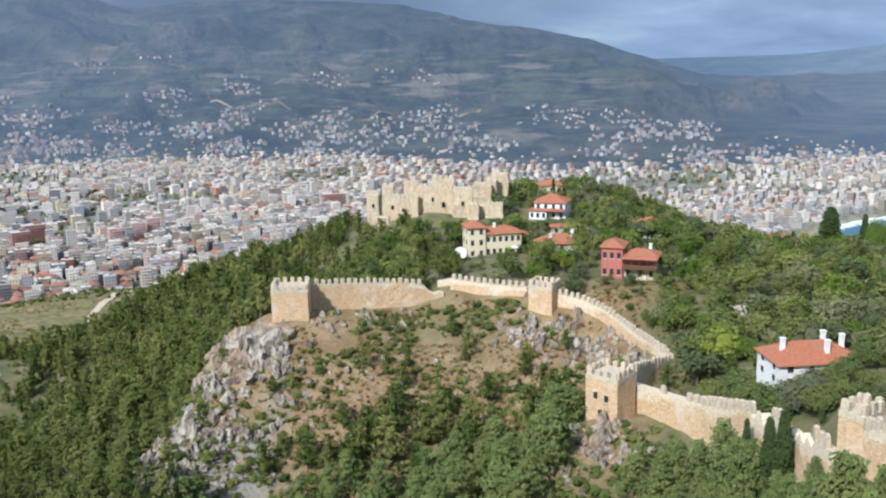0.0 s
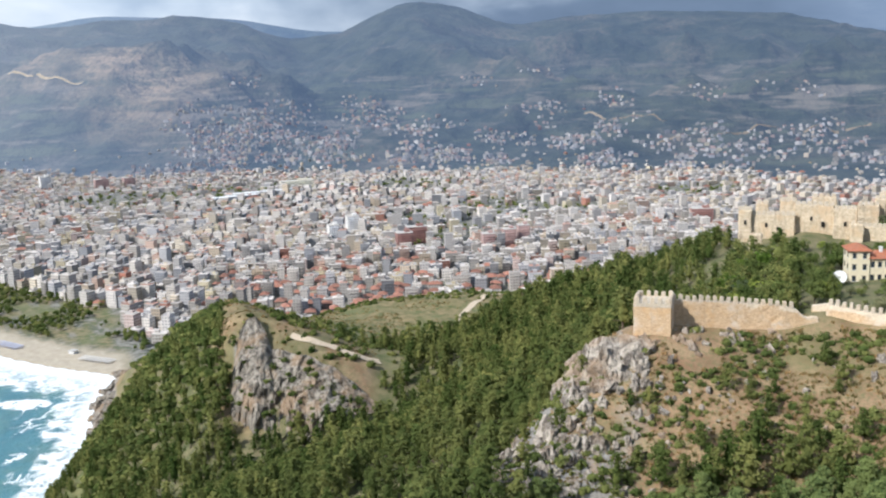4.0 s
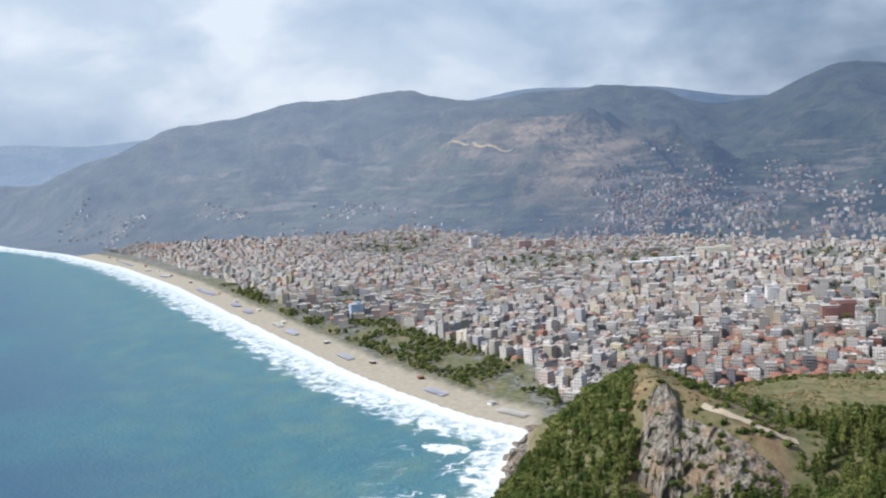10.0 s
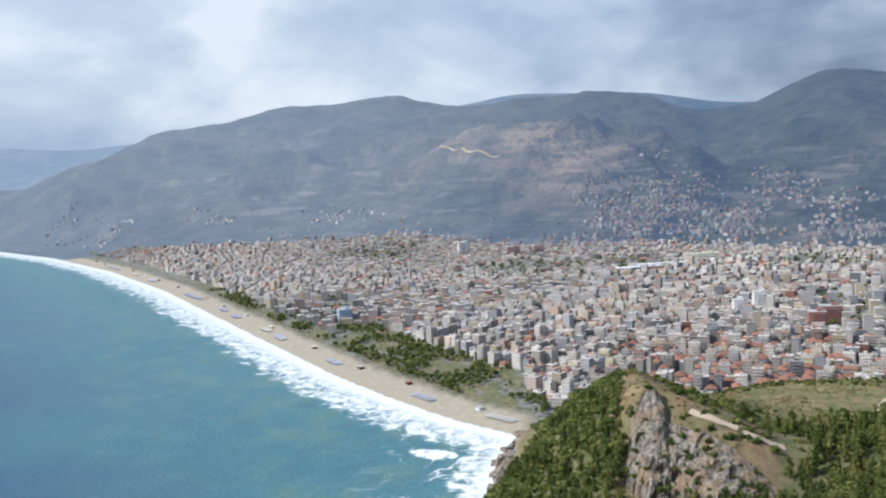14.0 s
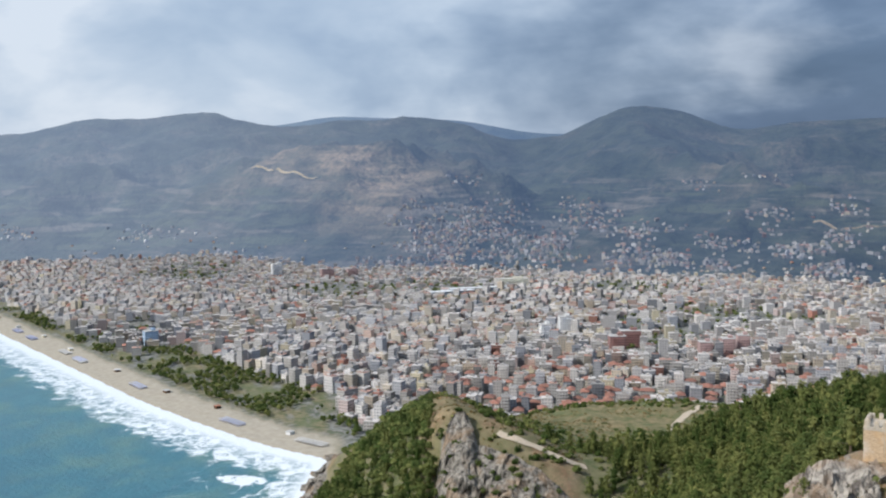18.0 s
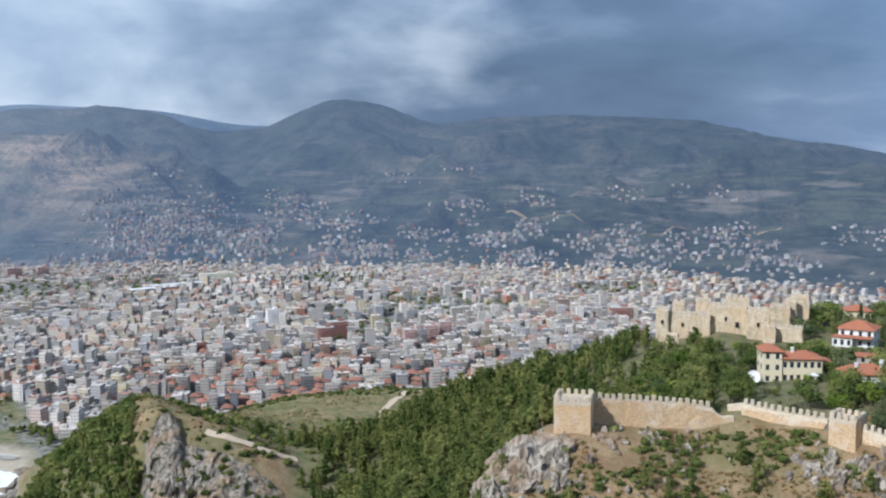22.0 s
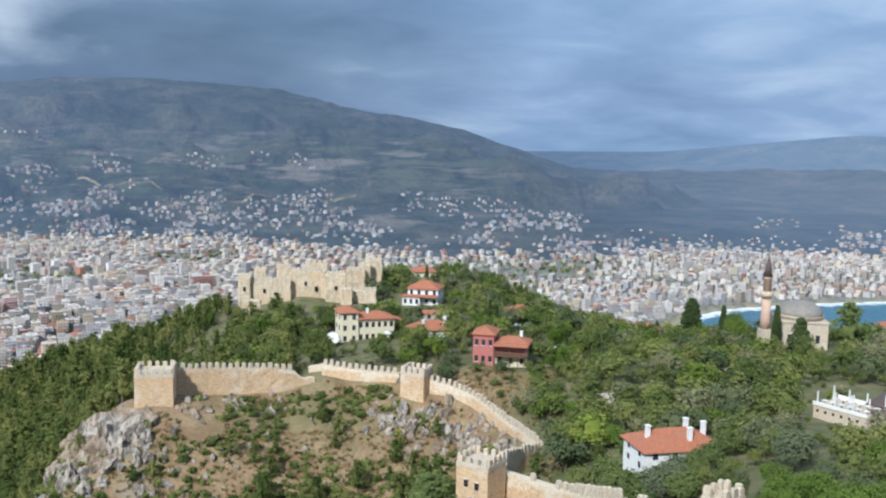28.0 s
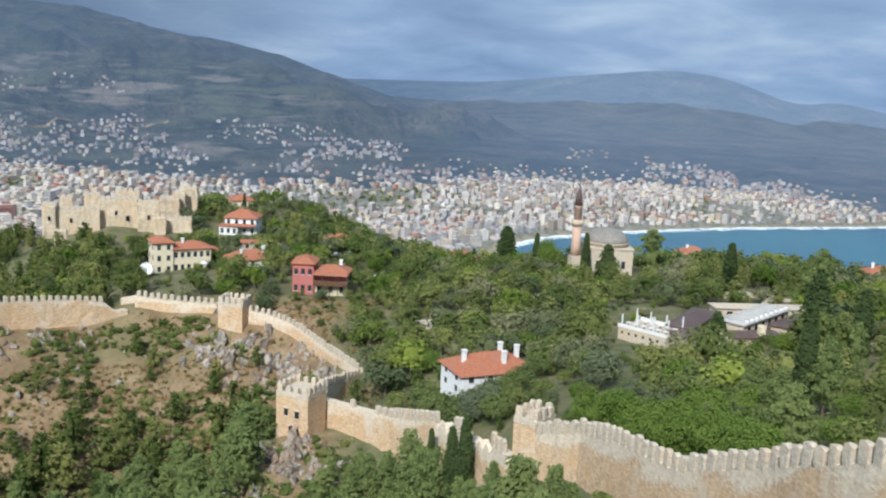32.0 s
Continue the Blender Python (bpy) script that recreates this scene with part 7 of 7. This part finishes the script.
for t0, d0, half, cut in ((3.2, 345, 3.6, 0.72), (-0.4, 292, 1.9, 0.42), (-8.1, 262, 1.9, 0.4), (-3.9, 345, 1.4, 0.5), (-18.2, 173, 2.6, 0.72), (-24.5, 303, 2.6, 0.34)):
    h = np.where((abs(a - t0) < half) & (d < d0 + 4) & (d > d0 - 34), h * cut, h)
wd = g.uniform(0.9, 1.35, len(x))
for name, label, key, lo, hi, near_t, far_t in (("garden_trees", "lush green trees filling the old village gardens", "broad", 0.0, 0.46, MID_BROAD, FAR_BROAD), ("bright_trees", "bright green young trees among the old gardens", "fresh", 0.46, 0.58, MID_BROAD, FAR_BROAD), ("olive_grove", "grey-green olive trees between the houses", "olive", 0.58, 0.8, MID_BROAD, FAR_BROAD), ("garden_pines", "green pines scattered through the village", "pine", 0.8, 1.01, MID_PINE, FAR_PINE)):
    pick = (kind >= lo) & (kind < hi)
    n = pick & (d < 290)
    wood(name, label, "trees", key, near_t, x[n], y[n], h[n], wd[n], g, 165)
    n = pick & (d >= 290)
    wood(name, label, "trees", key, far_t, x[n], y[n], h[n], wd[n], g)
# scrub
x, y, a, d, g = scatter(9000, -14, 20, 150, 252, 35, 2.2)
n1 = fractal(x / 12, y / 12, 3)
ok = clear(x, y, 0.6) & (n1 > 0.44) & (d < np.interp(-a, [-19, -7, 2, 5, 8, 11, 13, 16], [238, 242, 246, 236, 214, 180, 165, 150]))
x, y = x[ok], y[ok]
wood("scrub", "low green and olive scrub dotting the dry slope", "scrub", "shrub", MID_SHRUB, x, y, g.uniform(0.7, 2.2, len(x)), g.uniform(0.9, 1.5, len(x)), g)
# tufts of dry and green grass on the open slope
TUFT = []
for seed in range(4):
    r0 = random.Random(300 + seed)
    tv, tf = [], []
    for _ in range(16):
        a0, q0 = r0.uniform(0, 6.3), r0.uniform(0.05, 0.9)
        c0 = Vector((q0 * math.cos(a0), q0 * math.sin(a0), 0))
        o0 = Vector((r0.uniform(-0.4, 0.4), r0.uniform(-0.4, 0.4), r0.uniform(0.5, 1.1)))
        b0 = Vector((-math.sin(a0 * 3), math.cos(a0 * 3), 0)) * 0.22
        tv.extend((c0 - b0, c0 + b0, c0 + o0))
        tf.append((len(tv) - 3, len(tv) - 2, len(tv) - 1))
    TUFT.append((np.array([tuple(q) for q in tv], np.float32), np.array(tf, np.int32), np.zeros(len(tf), np.int32)))
LEAVES["straw"] = foliage("dry_grass", (0.16, 0.12, 0.055), (0.30, 0.235, 0.12), (0.13, 0.145, 0.05))
x, y, a, d, g = scatter(9000, -12, 20, 185, 254, 51, 1.1)
ok = clear(x, y, 0.4) & (fractal(x / 9, y / 9, 3) > 0.40)
x, y = x[ok], y[ok]
wood("dry_grass", "tufts of straw-coloured and green grass on the dry slope", "grass", "straw", TUFT, x, y, g.uniform(0.35, 0.9, len(x)), g.uniform(0.8, 1.3, len(x)), g)
x, y, a, d, g = scatter(16000, 15, 37, 415, 790, 52, 2.6)
ok = (fractal(x / 22, y / 22, 3) > 0.44) & ((d > 505) | (a > 27))
x, y = x[ok], y[ok]
wood("meadow_grass", "dry grass tufts over the meadow", "grass", "straw", TUFT, x, y, g.uniform(0.4, 0.9, len(x)), g.uniform(1.0, 2.0, len(x)), g)
# bushes that cling to the cliff
g = np.random.RandomState(61)
a, f = g.uniform(28.2, 36.8, 90), g.uniform(0.15, 0.98, 90)
d = np.interp(a, [28, 31, 33, 35.5, 37], [400, 398, 406, 421, 430]) + f ** 1.6 * np.interp(a, [28, 31, 33, 35.5, 37], [13, 27, 31, 30, 12]) - 2.5
z = np.interp(a, [28, 31, 33, 35.5, 37], [101, 92, 93, 98, 96]) + f * np.interp(a, [28, 31, 33, 35.5, 37], [10, 30, 33, 36, 12])
plant_many("cliff_bushes", "green bushes clinging to the cliff", "bushes", MID_SHRUB, np.stack([-d * np.sin(np.radians(a)), d * np.cos(np.radians(a)), z, g.uniform(1.2, 3.2, 90), g.uniform(0.8, 1.3, 90), g.randint(0, 4, 90), g.uniform(0.6, 1.2, 90)], -1), BROAD)
# maquis on the headland, bushes on the meadow
x, y, a, d, g = scatter(16000, 34, 44, 430, 760, 36, 3.1)
ok = (a > 35.8) & (shore_distance(x, y) > 30) & (g.rand(len(x)) < np.where((a < 41.8) & (d > 505 + 12 * (a - 36)), 0.14, 0.97)) & ~((a < 35.9) & (d < 470))
x, y = x[ok], y[ok]
wood("maquis", "dense green maquis on the headland's seaward slope", "scrub", "shrub", FAR_SHRUB, x, y, g.uniform(2.2, 4.8, len(x)), g.uniform(1.1, 1.7, len(x)), g)
x, y, a, d, g = scatter(3500, 15, 36, 420, 800, 37, 5)
ok = ((fractal(x / 40, y / 40, 3) > 0.53) | (d > 740)) & (d > 425)
x, y = x[ok], y[ok]
wood("meadow_bushes", "dark bushes scattered on the meadow", "bushes", "shrub", FAR_SHRUB, x, y, g.uniform(0.8, 3.6, len(x)), g.uniform(0.9, 1.4, len(x)), g)
# park behind the beach, street trees in the town, woods at the mountains' foot
x, y, a, d, g = scatter(40000, 40, 62, 860, 1900, 38, 7.5)
s = shore_distance(x, y)
ok = (s > 56) & (s < np.where((a < 52) & (d < 1400), 160, 90)) & (fractal(x / 30, y / 30, 3) > 0.45)
x, y = x[ok], y[ok]
wood("park_trees", "dark green park trees behind the beach", "trees", "pine", TINY, x, y, g.uniform(4, 8.5, len(x)), g.uniform(0.9, 1.3, len(x)), g)
x, y, a, d, g = scatter(16000, -30, 62, 800, 2350, 39, 14)
ok = (shore_distance(x, y) > 60) & (d > 820) & (d < town_end(a) - 60) & (fractal(x / 240 + 3, y / 240, 3) < np.where(d < 900, 0.6, np.where(d < 1080, 0.45, 0.37))) & (g.rand(len(x)) < 0.8)
x, y = x[ok], y[ok]
wood("street_trees", "green trees between the apartment blocks", "trees", "broad", TINY, x, y, g.uniform(5, 8, len(x)), g.uniform(1.0, 1.5, len(x)), g)
print("single trees", singles)


# ---- the beach: kiosks, rows of parasols and loungers ----
def beach_place(f, inland):
    """A place along the west beach (0 near the cape, 1 far off), so many metres from the water."""
    run = SHORE[:len(WEST_BEACH)][::-1]
    steps = np.r_[0, np.cumsum(np.hypot(*np.diff(run, axis=0).T))]
    at = f * 2300
    x, y = np.interp(at, steps, run[:, 0]), np.interp(at, steps, run[:, 1])
    x2, y2 = np.interp(at + 5, steps, run[:, 0]), np.interp(at + 5, steps, run[:, 1])
    way = Vector((x2 - x, y2 - y, 0)).normalized()
    side = Vector((way.y, -way.x, 0))
    return Vector((x, y, 0)) + side * inland, math.atan2(way.y, way.x)


br = random.Random(9)
for k in range(14):
    p, turn = beach_place(0.03 + k * 0.06 + br.uniform(-0.015, 0.015), br.uniform(30, 40))
    base = thing("beach_kiosk", "small beach kiosk with a pale flat roof on the sand", "kiosk", (p.x, p.y, ground(p.x, p.y)), "kiosks on the beach")
    w, d = br.uniform(5, 9), br.uniform(4, 6)
    rot = Matrix.Rotation(turn, 4, "Z")
    part("cabin", box_bm(w, d, 2.7, 0.05), br.choice((WHITE, CREAM, WOOD)), base, "", rot)
    part("roof", box_bm(w + 1.2, d + 1.2, 0.25, 0.04, 2.7), br.choice((WHITE, SHEET, TILE)), base, "", rot)
    part("counter", box_bm(w * 0.8, 0.6, 1.0, 0.03), WOOD, base, "", rot @ Matrix.Translation((0, -d / 2 - 0.4, 0)))
beach_soup = Soup()
rows = []
for patch in range(16):
    f, deep = br.uniform(0.0, 0.75), br.uniform(16, 22)
    p, turn = beach_place(f, deep)
    for i in range(12):
        for j in range(3):
            q = p + Vector((math.cos(turn), math.sin(turn), 0)) * (i - 6) * 3.0 + Vector((math.sin(turn), -math.cos(turn), 0)) * (j * 3.4)
            rows.append((q.x, q.y, turn, patch % 3))
rows = np.array(rows)
zz = land_height(rows[:, 0], rows[:, 1])
hue = np.array([(0.30, 0.32, 0.46), (0.38, 0.39, 0.48), (0.50, 0.48, 0.45)])[rows[:, 3].astype(int)]
beach_soup.boxes(rows[:, 0], rows[:, 1], zz, zz + 0.35, 0.95, 0.35, rows[:, 2] + 1.57, hue, 0, 0)
beach_soup.hips(rows[:, 0] + 0.8, rows[:, 1], zz + 2.0, 0.5 + 0 * zz, 1.2 + 0 * zz, 1.2 + 0 * zz, rows[:, 2], hue * 1.15, 0)
tagged(new("sun_loungers", beach_soup.mesh("sun_loungers", [PAINTED])), "rows of blue and white sun loungers with parasols on the sand", "loungers", kind="stuff")
